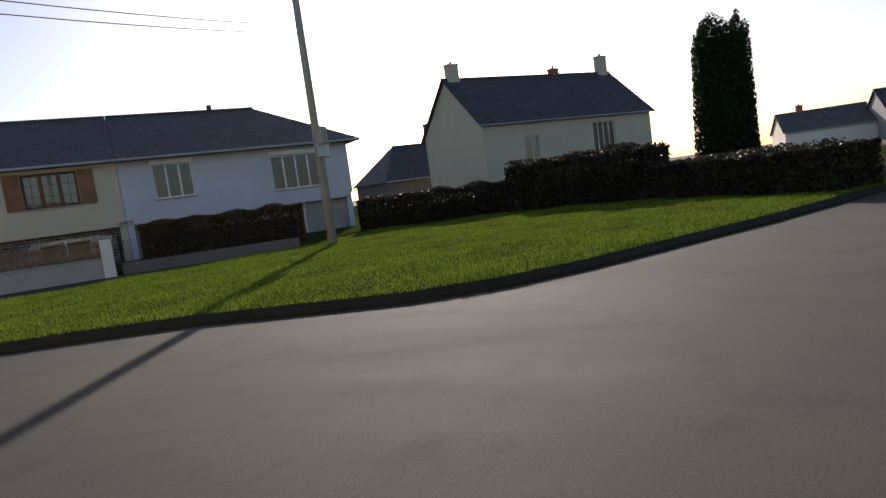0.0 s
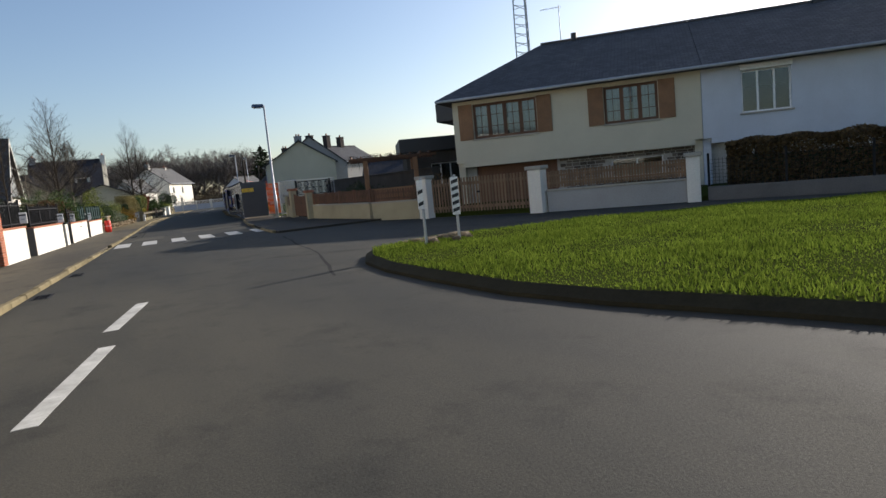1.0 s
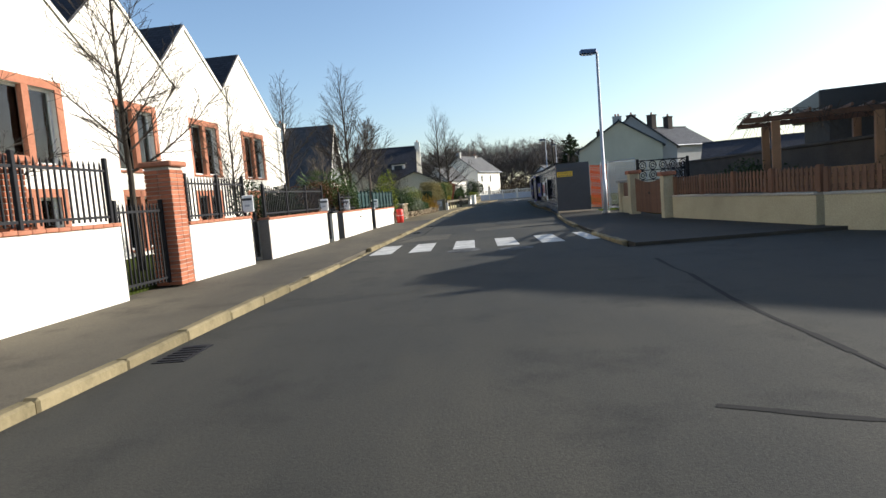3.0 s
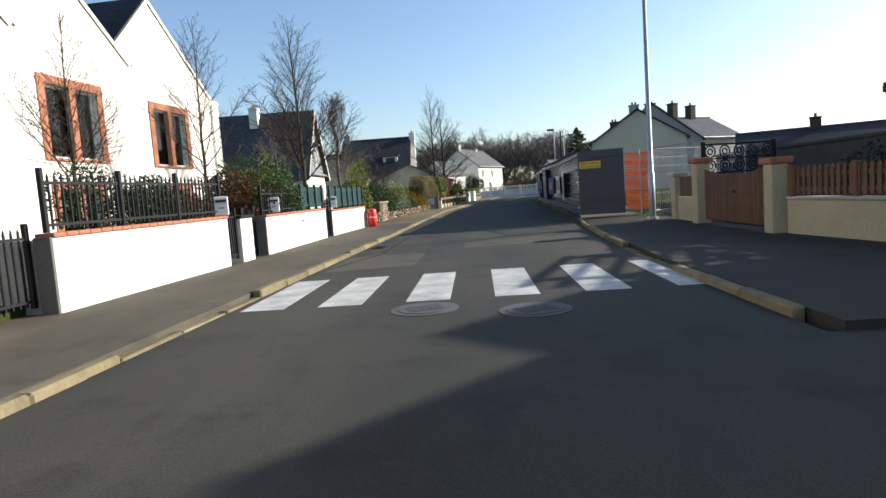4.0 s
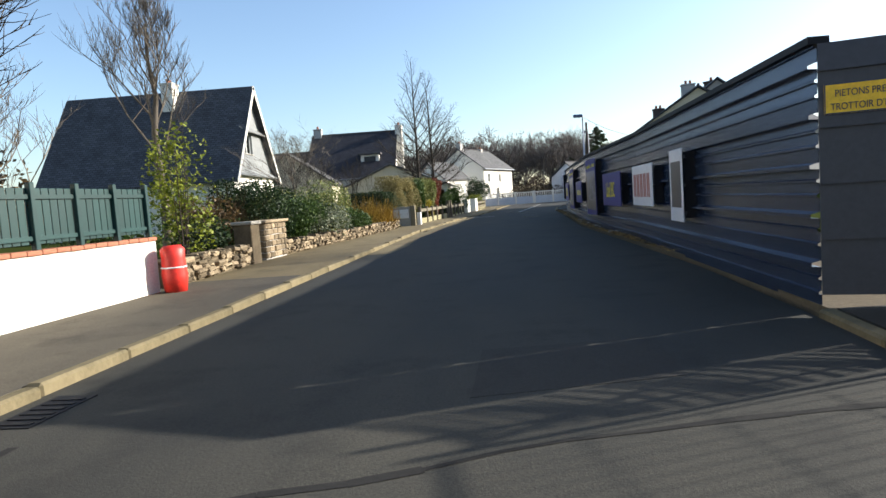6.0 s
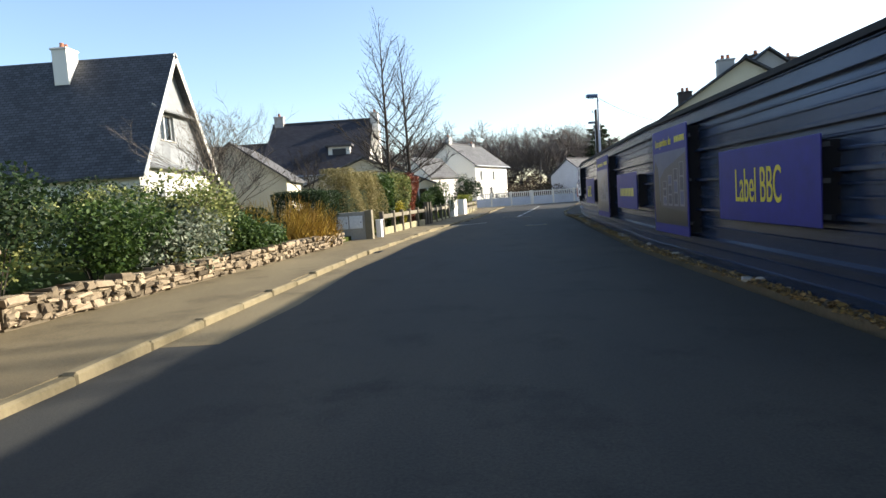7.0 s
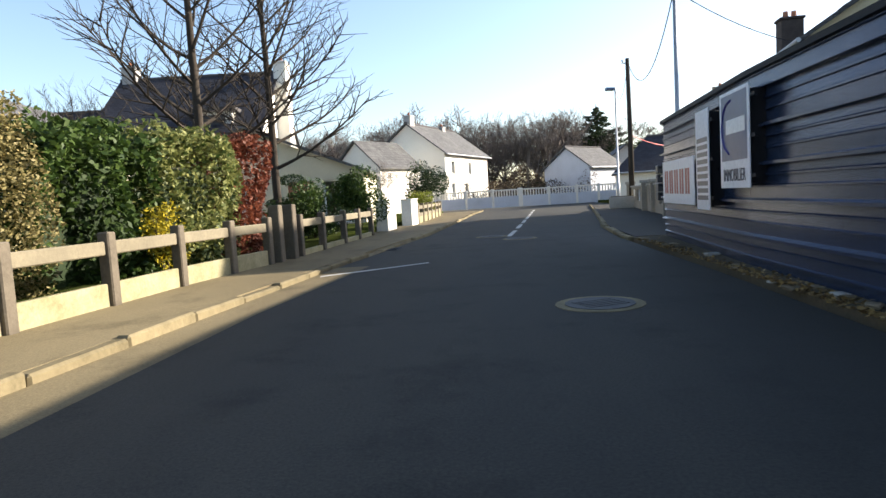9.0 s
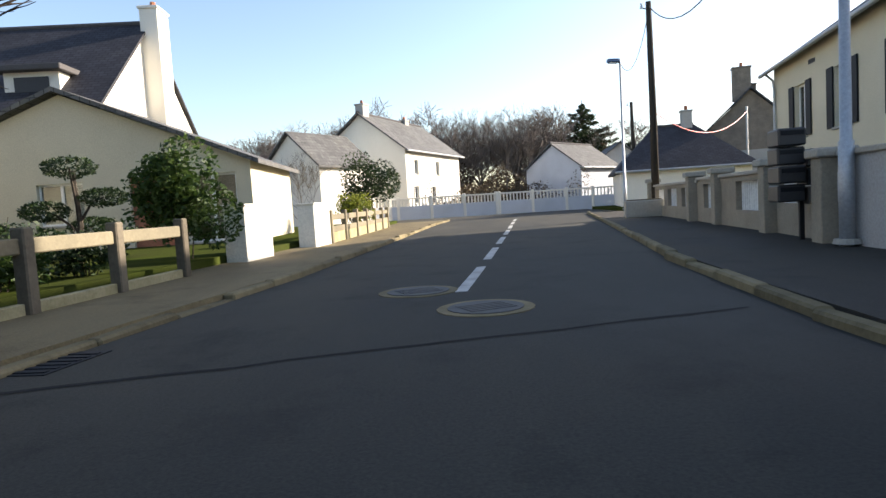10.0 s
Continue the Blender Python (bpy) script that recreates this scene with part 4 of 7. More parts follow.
# ---- garden walls on the left ----


def wall_run(name, y0, y1, h, thick, mat, label, cope=None, line=WL, z=0.115):
    """A straight low wall along a plan line from y0 to y1, its face on the line."""
    x0, x1 = along(line, y0), along(line, y1)
    L, a = math.hypot(x1 - x0, y1 - y0), math.degrees(math.atan2(y1 - y0, x1 - x0))
    t = thing(name, x0, y0, z, a, label, "wall")
    part("wall_body", MB().box(0, 0, -0.3, L, thick, h, 0.008), mat, t)
    if cope:
        n = max(2, round(L / 0.22))
        me = MB().box(0.003, -0.03, h, L / n - 0.003, thick + 0.03, h + 0.055, 0.008).mesh("coping_brick", cope)
        for k in range(n):
            ob = part("coping_brick", me, None, t)
            ob.matrix_basis = pose(k * L / n, 0, 0.002 * (k % 3))
    return t, L


SEGS = [(11.55, 16.85, 1.03, "long white rendered garden wall with a brick coping"), (18.75, 21.35, 0.95, "short white rendered garden wall with a brick coping"), (22.3, 26.85, 0.87, "white rendered garden wall with a brick coping and iron railing"),
        (28.85, 33.85, 0.8, "white rendered garden wall with a brick coping below the shrubs"), (34.5, 38.9, 0.72, "stained white garden wall below the green fence")]
for y0, y1, h, lab in SEGS:
    gwall, glen = wall_run("garden_wall", y0, y1, h, 0.2, WALLWHITE, lab, BRICKTRIM)
    # dark end piece stands in for the shade on the wall's near face
    part("end_pilaster", MB().box(-0.05, -0.012, -0.3, -0.002, 0.22, h + 0.01, 0.006), DARKRENDER, gwall, "dark grey end of the wall, its shade put into the colour")

# ---- small kit ----


def text_mesh(words, size, mat, depth=0.002):
    """Letters in the built-in font as a mesh, standing in the xz plane."""
    cu = bpy.data.curves.new("letters", "FONT")
    cu.body, cu.size, cu.extrude, cu.align_x = words, size, depth, "CENTER"
    ob = bpy.data.objects.new("letters", cu)
    scene.collection.objects.link(ob)
    me = bpy.data.meshes.new_from_object(ob.evaluated_get(bpy.context.evaluated_depsgraph_get()))
    scene.collection.objects.unlink(ob)
    bpy.data.objects.remove(ob)
    me.transform(Matrix.Rotation(math.radians(90), 4, "X"))
    me.materials.clear()
    me.materials.append(mat)
    return me


def railing(y0, y1, z0, z1, label, line=WL, gap=0.115, bar=0.011, mat=None, off=0.1, post_every=1.5, name="railing", cat="fence", z=0.115):
    """Iron railing along a plan line: rails, posts and single bars."""
    mat = mat or BLACKMETAL
    x0, x1 = along(line, y0), along(line, y1)
    L, a = math.hypot(x1 - x0, y1 - y0), math.degrees(math.atan2(y1 - y0, x1 - x0))
    t = thing(name, x0, y0, z, a, label, cat)
    for zz in (z0 + 0.08, z1 - 0.12):
        part("rail", MB().box(0, off - 0.012, zz - 0.018, L, off + 0.012, zz + 0.018), mat, t)
    bm = MB().box(-bar, off - bar, z0 + 0.02, bar, off + bar, z1 - 0.05).add([(-bar, off - bar, z1 - 0.05), (bar, off - bar, z1 - 0.05), (bar, off + bar, z1 - 0.05), (-bar, off + bar, z1 - 0.05), (0, off, z1 + 0.02)], [(0, 1, 4), (1, 2, 4), (2, 3, 4), (3, 0, 4)]).mesh("bar", mat)
    n = int(L / gap)
    for k in range(1, n):
        part("bar", bm, None, t).matrix_basis = pose(L * k / n, 0, 0)
    pm = MB().box(-0.03, off - 0.03, z0 - 0.01, 0.03, off + 0.03, z1 + 0.06, 0.006).mesh("post", mat)
    m = max(1, round(L / post_every))
    for k in range(m + 1):
        part("post", pm, None, t).matrix_basis = pose(L * k / m, 0, 0)
    return t


def brick_pillar(x, y, a, w, h, label, cap=True):
    """A pillar of single bricks with a cap slab."""
    t = thing("brick_pillar", x, y, 0.1, a, label, "pillar")
    part("core", MB().box(-w / 2 + 0.012, -w / 2 + 0.012, 0, w / 2 - 0.012, w / 2 - 0.012, h), MORTAR, t)
    nb = 2
    bl = w / nb
    full = MB().box(0.004, 0, 0.004, bl - 0.004, 0.09, 0.061, 0.004).mesh("brick", BRICK)
    z, row = 0.0, 0
    while z < h - 0.06:
        for side in range(4):
            for k in range(nb):
                ob = part("brick", full, None, t)
                sh = bl * 0.5 * (row % 2) * 0.3
                ob.matrix_basis = pose(0, 0, z, 0, 0, 90 * side) @ pose(-w / 2 + k * bl + sh * 0.3, -w / 2, 0)
        z += 0.068
        row += 1
    if cap:
        part("cap", MB().box(-w / 2 - 0.06, -w / 2 - 0.06, h, w / 2 + 0.06, w / 2 + 0.06, h + 0.09, 0.02), BRICKTRIM, t)
    return t


def letterbox(x, y, z, a, label, dark=False):
    t = thing("letterbox", x, y, z, a, label, "letterbox")
    part("body", MB().box(-0.13, 0, 0, 0.13, 0.16, 0.36, 0.012), DARKPLASTIC if dark else WHITEPLASTIC, t)
    part("flap", MB().box(-0.1, -0.008, 0.25, 0.1, 0.0, 0.3, 0.003), DARKPLASTIC, t)
    part("name_plate", MB().box(-0.05, -0.006, 0.12, 0.05, 0.0, 0.16), GALV, t)
    return t


# ---- left side: walls, railings, gates ----
railing(11.6, 16.8, 1.1, 1.95, "black iron railing with pointed bars on the long white wall")
railing(18.95, 21.3, 1.02, 1.8, "black iron railing on the short white wall")
railing(22.35, 26.8, 0.94, 1.65, "black iron railing with pointed bars in front of shrubs")
railing(28.9, 31.6, 0.87, 1.45, "black iron railing behind variegated shrubs", gap=0.14)
brick_pillar(along(WL, 18.35) - 0.12, 18.35, 86.5, 0.44, 1.95, "tall red brick gate pillar with a tile cap")
brick_pillar(along(WL, 15.2) - 0.4, 15.25, 86.5, 0.36, 1.9, "slim red brick pillar behind the railing")
railing(16.9, 18.1, 0.05, 1.35, "grey iron garden gate of upright bars, closed", gap=0.1, mat=BLACKMETAL, name="garden_gate", cat="gate", post_every=2)
railing(21.4, 22.25, 0.05, 1.0, "low black iron gate between white walls", gap=0.1, name="garden_gate", cat="gate", post_every=2, off=0.3)
railing(26.95, 27.4, 0.05, 1.0, "narrow black iron gate beside a white pier", gap=0.09, name="garden_gate", cat="gate", post_every=2)
railing(28.1, 28.75, 0.05, 1.0, "black iron wicket gate between white walls", gap=0.09, name="garden_gate", cat="gate", post_every=2, off=0.25)
for y, w, lab in ((27.75, 0.6, "white rendered gate pier with a dark cap"),):
    p = thing("gate_pier", along(WL, y), y, 0.115, 86.5, lab, "pier")
    part("pier_body", MB().box(-w / 2, 0, -0.2, w / 2, 0.55, 0.84, 0.01), WALLWHITE, p)
    part("cap", MB().box(-w / 2 - 0.04, -0.04, 0.84, w / 2 + 0.04, 0.59, 0.9, 0.01), BLACKMETAL, p)
for y0 in (11.55, 22.3, 34.5):
    w = thing("wall_return", along(WL, y0) - 0.003, y0 - 0.006, 0.115, 176.5, "grey rendered return of the garden wall at a gateway", "wall")
    part("wall_body", MB().box(0.003, 0.006, -0.2, 0.9, 0.2, 1.0 if y0 < 20 else 0.85, 0.01).moved(pose(0, -0.22, 0)), GREYWALL, w)
for y, z in ((21.28, 1.2), (26.7, 1.05), (29.5, 1.0), (34.75, 0.95)):
    letterbox(along(WL, y) - 0.02, y, z, 20, "white letterbox fixed to the railing")


def slat_fence(y0, y1, z0, z1, label):
    """Green steel slat fence on a wall: posts, rails and single slats."""
    x0, x1 = along(WL, y0), along(WL, y1)
    L, a = math.hypot(x1 - x0, y1 - y0), math.degrees(math.atan2(y1 - y0, x1 - x0))
    t = thing("slat_fence", x0, y0, 0.115, a, label, "fence")
    sm = MB().box(0.004, 0.085, z0 + 0.05, 0.114, 0.1, z1, 0.004).mesh("slat", GREENMETAL)
    n = int(L / 0.12)
    for k in range(n):
        part("slat", sm, None, t).matrix_basis = pose(L * k / n, 0, 0)
    for zz in (z0 + 0.12, z1 - 0.1):
        part("rail", MB().box(0, 0.06, zz - 0.025, L, 0.083, zz + 0.025), GREENMETAL, t)
    pm = MB().box(-0.035, 0.03, z0 - 0.02, 0.035, 0.1, z1 + 0.06, 0.006).mesh("post", GREENMETAL)
    m = max(1, round(L / 0.75))
    for k in range(m + 1):
        part("post", pm, None, t).matrix_basis = pose(L * k / m, 0, 0)


slat_fence(31.7, 33.8, 0.87, 1.5, "dark green steel slat fence on the white wall")
slat_fence(34.6, 38.85, 0.79, 1.48, "long dark green steel slat fence on the stained wall")
railing(33.85, 34.45, 0.03, 1.05, "dark wicket gate in the green fence", gap=0.12, name="garden_gate", cat="gate", post_every=2)
rd = thing("red_cover", along(WL, 39.0) + 0.25, 38.85, 0.01, 85, "red plastic cover wrapped round the wall end", "cover")
rm = MB()
ring = [(0.17 * math.cos(k * math.pi / 5) * (1 + 0.1 * math.sin(3 * k)), 0.17 * math.sin(k * math.pi / 5)) for k in range(10)]
for (z, s) in ((0.06, 0.95), (0.3, 1.1), (0.55, 0.98), (0.68, 1.05), (0.74, 0.7)):
    rm.v += [(x * s, y * s, z) for x, y in ring]
rm.f = [tuple(range(9, -1, -1)), tuple(range(40, 50))] + [(r * 10 + k, r * 10 + (k + 1) % 10, r * 10 + 10 + (k + 1) % 10, r * 10 + 10 + k) for r in range(4) for k in range(10)]
part("sheet", rm, REDPLASTIC, rd, smooth=True)
part("strap", MB().tube([(x * 1.05, y * 1.05, 0.42) for x, y in ring] + [(ring[0][0] * 1.05, ring[0][1] * 1.05, 0.42)], 0.012, 5), WHITEPLASTIC, rd)

# dry stone walls: each stone a piece


def stone_wall(y0, y1, h, label, seed):
    x0, x1 = along(WL, y0), along(WL, y1)
    L, a = math.hypot(x1 - x0, y1 - y0), math.degrees(math.atan2(y1 - y0, x1 - x0))
    t = thing("stone_wall", x0, y0, 0.1, a, label, "wall")
    r = random.Random(seed)
    part("core", MB().box(0, 0.05, -0.2, L, 0.4, h - 0.05), EARTH, t)
    z = 0.0
    while z < h - 0.03:
        x = 0.0
        hgt = r.uniform(0.05, 0.1)
        while x < L:
            w = r.choice((r.uniform(0.08, 0.16), r.uniform(0.14, 0.36)))
            d = r.uniform(-0.05, 0.05)
            mb = MB().box(x + 0.008, d, z + r.uniform(-0.01, 0.015), min(x + w, L) - 0.006, 0.3, z + hgt + r.uniform(-0.03, 0.025), 0.02)
            tw = r.uniform(-0.12, 0.12)
            mb.v = [(p[0] + r.uniform(-0.02, 0.02), p[1] + r.uniform(-0.018, 0.018), p[2] + (p[0] - x - w / 2) * tw + r.uniform(-0.014, 0.014)) for p in mb.v]
            part("stone", mb, STONEWALL, t)
            x += w
        z += hgt
    return t


stone_wall(39.3, 42.6, 0.38, "low wall of brown field stones below shrubs", 11)
stone_wall(44.9, 55.9, 0.27, "low wall of brown field stones along a planted bank", 12)
sp = thing("stone_pillar", along(WL, 44.2), 44.2, 0.1, 84, "square brown stone pillar beside the garden entrance", "pillar")
r = random.Random(4)
part("core", MB().box(-0.58, 0.03, -0.1, 0.58, 0.6, 0.78), MORTAR, sp)
z = 0.0
while z < 0.78:
    for ax, m in ((1.2, pose(-0.6, 0, 0)), (0.62, pose(-0.6, 0.62, 0, 0, 0, -90)), (0.62, pose(0.6, 0, 0, 0, 0, 90))):
        x = 0.0
        while x < ax - 0.05:
            w = min(r.uniform(0.14, 0.35), ax - x)
            mb = MB().box(x + 0.006, r.uniform(-0.02, 0.015), z + 0.005, x + w - 0.006, 0.1, z + 0.125, 0.02)
            part("stone", mb.moved(m), STONEWALL, sp)
            x += w
    z += 0.13
part("cap", MB().box(-0.66, -0.06, 0.79, 0.66, 0.68, 0.86, 0.02), STONEWALL, sp)
s2 = thing("brick_post", along(WL, 42.9), 42.9, 0.1, 84, "short brown brick post at the end of the stone wall", "post")
part("post_body", MB().box(-0.2, 0, -0.1, 0.2, 0.4, 0.8, 0.015), STONEWALL, s2)
part("cap", MB().box(-0.24, -0.04, 0.8, 0.24, 0.44, 0.87, 0.015), CONCRETE, s2)

# meter boxes at the drive
mbx = thing("meter_wall", -2.82, 58.2, 0.1, 180, "low grey wall holding two white meter cabinets", "wall")
part("wall_body", MB().box(0.1, -0.0, -0.2, 1.15, 0.25, 0.84, 0.01), CONCRETE, mbx)
part("end_pier", MB().box(-0.12, -0.06, -0.2, 0.098, 0.3, 0.88, 0.01), PALEWOOD, mbx, "pale end pier")
for k in range(2):
    c = part("cabinet", MB().box(0.18 + 0.46 * k, 0.25, 0.32, 0.6 + 0.46 * k, 0.275, 0.72, 0.008), WHITEPLASTIC, mbx)
    part("lock", MB().box(0.22 + 0.46 * k, 0.275, 0.5, 0.25 + 0.46 * k, 0.282, 0.53), DARKPLASTIC, c)
wb = thing("meter_box", -2.5, 58.75, 0.1, 84, "small white plastic meter box standing by the fence", "meter box")
part("body", MB().box(-0.14, 0, -0.05, 0.14, 0.18, 0.5, 0.015), WHITEPLASTIC, wb)
part("lid", MB().box(-0.15, -0.01, 0.5, 0.15, 0.19, 0.54, 0.01), WHITEPLASTIC, wb)


def post_rail(ys, label, h=0.78, plinth=0.22, line=WL, mat=None, rails=1):
    """Posts with one broad rail and a low concrete plinth between them."""
    mat = mat or GREYPOST
    x0 = along(line, ys[0])
    t = thing("rail_fence", x0, ys[0], 0.1, 0, label, "fence")
    pm = MB().box(-0.07, -0.06, -0.2, 0.07, 0.08, h, 0.015).mesh("post", mat)
    for k, y in enumerate(ys):
        a = heading(line, y)
        part("post", pm, None, t).matrix_basis = pose(along(line, y) - x0, y - ys[0], 0, 0, 0, a)
        if k + 1 < len(ys):
            x1, y1 = along(line, ys[k + 1]), ys[k + 1]
            d = Vector((x1 - along(line, y), y1 - y, 0))
            m = pose(along(line, y) - x0, y - ys[0], 0, 0, 0, math.degrees(math.atan2(d.y, d.x)))
            for q in range(rails):
                zt = h - 0.1 - q * 0.3
                part("rail", MB().box(0.07, -0.02, zt - 0.15, d.length - 0.07, 0.04, zt, 0.012).moved(m), PALEWOOD if mat is GREYPOST else mat, t)
            part("plinth", MB().box(0.07, -0.01, -0.2, d.length - 0.07, 0.07, plinth, 0.01).moved(m), MOSSCONC, t)
    return t


post_rail([59.8, 61.35, 62.76, 64.18, 65.45, 66.6], "weathered concrete post and rail fence in front of hedges")
post_rail([68.0, 69.4, 71.1, 72.5, 74.0], "weathered concrete post and rail fence beside a cream garage", plinth=0.08)
for y in (66.95, 67.55):
    g = thing("gate_post", along(WL, y), y, 0.1, 84, "tall weathered gate post at the path", "post")
    part("post_body", MB().box(-0.1, -0.08, -0.2, 0.1, 0.12, 0.98, 0.015), GREYPOST, g)
post_rail([80.6, 82.2, 83.8, 85.4, 87.0, 88.6, 90.0], "pale two-rail fence running to the bend", mat=PALEWOOD, rails=2, plinth=0.25)
for y, lab in ((76.6, "white rendered gate pillar at the drive"), (79.9, "white rendered gate pillar across the drive")):
    g = thing("gate_pillar", along(WL, y), y, 0.1, 80, lab, "pillar")
    part("pillar_body", MB().box(-0.55, -0.05, -0.2, 0.55, 0.35, 0.93, 0.012), WALLWHITE, g)
    part("cap", MB().box(-0.58, -0.08, 0.93, 0.58, 0.38, 0.97, 0.012), WALLWHITE, g)

GATEWOOD = surface("faded_brown_wood", (0.24, 0.15, 0.085), (0.14, 0.085, 0.045), 1.5, 30.0, 0.8, 0.7, 0.3, vary=0.25)

# ---- right side: fences and gates of the first garden ----


def picket_wall(p0, p1, wall_h, pick_h, wall, label, gap=0.13, pick=0.085):
    """A low wall with a picket fence on it between two points."""
    d = Vector((p1[0] - p0[0], p1[1] - p0[1], 0))
    L, a = d.length, math.degrees(math.atan2(d.y, d.x))
    t = thing("picket_fence", p0[0], p0[1], 0.1, a, label, "fence")
    part("low_wall", MB().box(0, 0, -0.2, L, 0.2, wall_h, 0.01), wall, t)
    part("coping", MB().box(0, -0.03, wall_h, L, 0.23, wall_h + 0.05, 0.01), CONCRETE, t)
    pm = MB().box(0.01, 0.08, wall_h + 0.08, pick, 0.1, pick_h - 0.03).add([(0.01, 0.08, pick_h - 0.03), (pick, 0.08, pick_h - 0.03), (pick, 0.1, pick_h - 0.03), (0.01, 0.1, pick_h - 0.03), (pick / 2, 0.09, pick_h + 0.02)], [(0, 1, 4), (1, 2, 4), (2, 3, 4), (3, 0, 4)]).mesh("picket", WOOD)
    n = int(L / gap)
    for k in range(n):
        part("picket", pm, None, t).matrix_basis = pose(L * k / n, 0, 0)
    for zz in (wall_h + 0.16, pick_h - 0.14):
        part("rail", MB().box(0, 0.1, zz - 0.035, L, 0.14, zz + 0.035), WOOD, t)
    m = max(1, round(L / 1.6))
    qm = MB().box(-0.05, 0.06, wall_h + 0.05, 0.05, 0.16, pick_h + 0.03, 0.008).mesh("post", WOOD)
    for k in range(m + 1):
        part("post", qm, None, t).matrix_basis = pose(L * k / m, 0, 0)
    return t


def pier(x, y, a, w, h, mat, label, cap=None):
    t = thing("gate_pier", x, y, 0.05, a, label, "pier")
    part("pier_body", MB().box(-w / 2, -w / 2, -0.2, w / 2, w / 2, h, 0.012), mat, t)
    part("cap", MB().box(-w / 2 - 0.06, -w / 2 - 0.06, h, w / 2 + 0.06, w / 2 + 0.06, h + 0.12, 0.02), cap or CONCRETE, t)
    return t


def board_gate(p0, p1, h, label, mat=None, gap=0.004, bw=0.09, z=0.12, dip=0.0):
    """A gate of upright boards, its top dipping to the middle."""
    mat = mat or WOOD
    d = Vector((p1[0] - p0[0], p1[1] - p0[1], 0))
    L, a = d.length, math.degrees(math.atan2(d.y, d.x))
    t = thing("board_gate", p0[0], p0[1], z, a, label, "gate")
    n = int(L / bw)
    pm = MB().box(gap, 0, 0.05, L / n - gap, 0.025, h, 0.004).mesh("board", mat)
    for k in range(n):
        part("board", pm, None, t).matrix_basis = pose(L * k / n, 0, 0) @ Matrix.Diagonal((1, 1, 1 - dip * math.sin(math.pi * k / n), 1))
    for zz in (0.2, h * (1 - dip) - 0.2):
        part("ledge", MB().box(0.02, 0.026, zz - 0.05, L - 0.02, 0.06, zz + 0.05), mat, t)
    part("latch", MB().box(L / 2 - 0.06, -0.02, h * 0.55, L / 2 + 0.06, 0.0, h * 0.6, 0.004), BLACKMETAL, t)
    return t


picket_wall((4.25, 25.85), (4.98, 20.1), 0.55, 1.1, OLDCREAM_SHADE, "brown picket fence on a low cream wall")
picket_wall((5.02, 19.9), (6.0, 17.75), 0.55, 1.05, OLDCREAM_SHADE, "brown picket fence on a low white wall")
pier(4.2, 26.1, 90, 0.3, 1.22, OLDCREAM_SHADE, "cream gate pier with a brown tile cap", BRICKTRIM)
pier(4.2, 29.45, 90, 0.32, 1.38, OLDCREAM_SHADE, "tall cream gate pier with a brown tile cap", BRICKTRIM)
board_gate((4.2, 29.26), (4.2, 26.28), 1.16, "closed brown boarded gate with a dipped top between cream piers", gap=0.011, dip=0.13)
wl2 = thing("panel_fence", 4.25, 31.15, 0.1, -90, "brown board panel on a low cream wall", "fence")
part("low_wall", MB().box(0, 0, -0.2, 1.45, 0.2, 0.55, 0.01), OLDCREAM_SHADE, wl2)
for k in range(14):
    part("board", MB().box(0.02 + k * 0.1, 0.06, 0.56, 0.115 + k * 0.1, 0.09, 1.05, 0.004), WOOD, wl2)
pier(4.35, 31.35, 90, 0.3, 1.1, OLDCREAM_SHADE, "small cream end pier")
pier(6.18, 17.42, -62, 0.4, 1.33, WHITE, "white gate pier with a shallow cap")
pier(8.33, 13.62, -62, 0.44, 1.3, WHITE, "white gate pier beside the long garden wall")
board_gate((6.3, 17.15), (8.22, 13.9), 1.2, "wide brown wooden board gate, closed", GATEWOOD, 0.024, 0.115)
# pale wall; the grey render on its body stands for shade
gw = thing("garden_wall", 8.5, 13.38, 0.05, -46.5, "low pale garden wall greyed for its shade, in front of the cream house", "wall")
part("wall_body", MB().box(0, 0, -0.2, 4.07, 0.2, 0.58, 0.01), GREYWALL, gw)
part("coping", MB().box(-0.02, -0.03, 0.58, 4.09, 0.23, 0.65, 0.01), CONCRETE, gw)
picks = MB().box(0, 0.075, 0.68, 0.06, 0.1, 1.2, 0.004).mesh("picket", GATEWOOD)
for k in range(50):
    part("picket", picks, None, gw).matrix_basis = pose(0.03 + 0.081 * k, 0, 0.012 * (k % 3))
part("rail", MB().box(0, 0.1, 0.8, 4.07, 0.13, 0.86), GATEWOOD, gw)
part("rail", MB().box(0, 0.1, 1.04, 4.07, 0.13, 1.1), GATEWOOD, gw)
pier(11.42, 10.3, -46, 0.36, 1.25, WHITE, "white pier at the corner of two gardens")
mesh_f = thing("mesh_fence", 11.7, 10.05, 0.05, -58, "dark wire mesh fence on a low concrete wall", "fence")
part("low_wall", MB().box(0, 0, -0.2, 6.0, 0.15, 0.35, 0.01), DARKRENDER, mesh_f)
wm = MB()
for k in range(60):
    wm.box(0.1 * k, 0.06, 0.35, 0.1 * k + 0.008, 0.07, 1.15)
for k in range(8):
    wm.box(0, 0.07, 0.4 + 0.1 * k, 6.0, 0.075, 0.407 + 0.1 * k)
part("mesh", wm, BLACKMETAL, mesh_f, kind="stuff")
for k in range(4):
    part("post", MB().box(1.95 * k, 0.03, 0.3, 1.95 * k + 0.06, 0.1, 1.3, 0.008), BLACKMETAL, mesh_f)

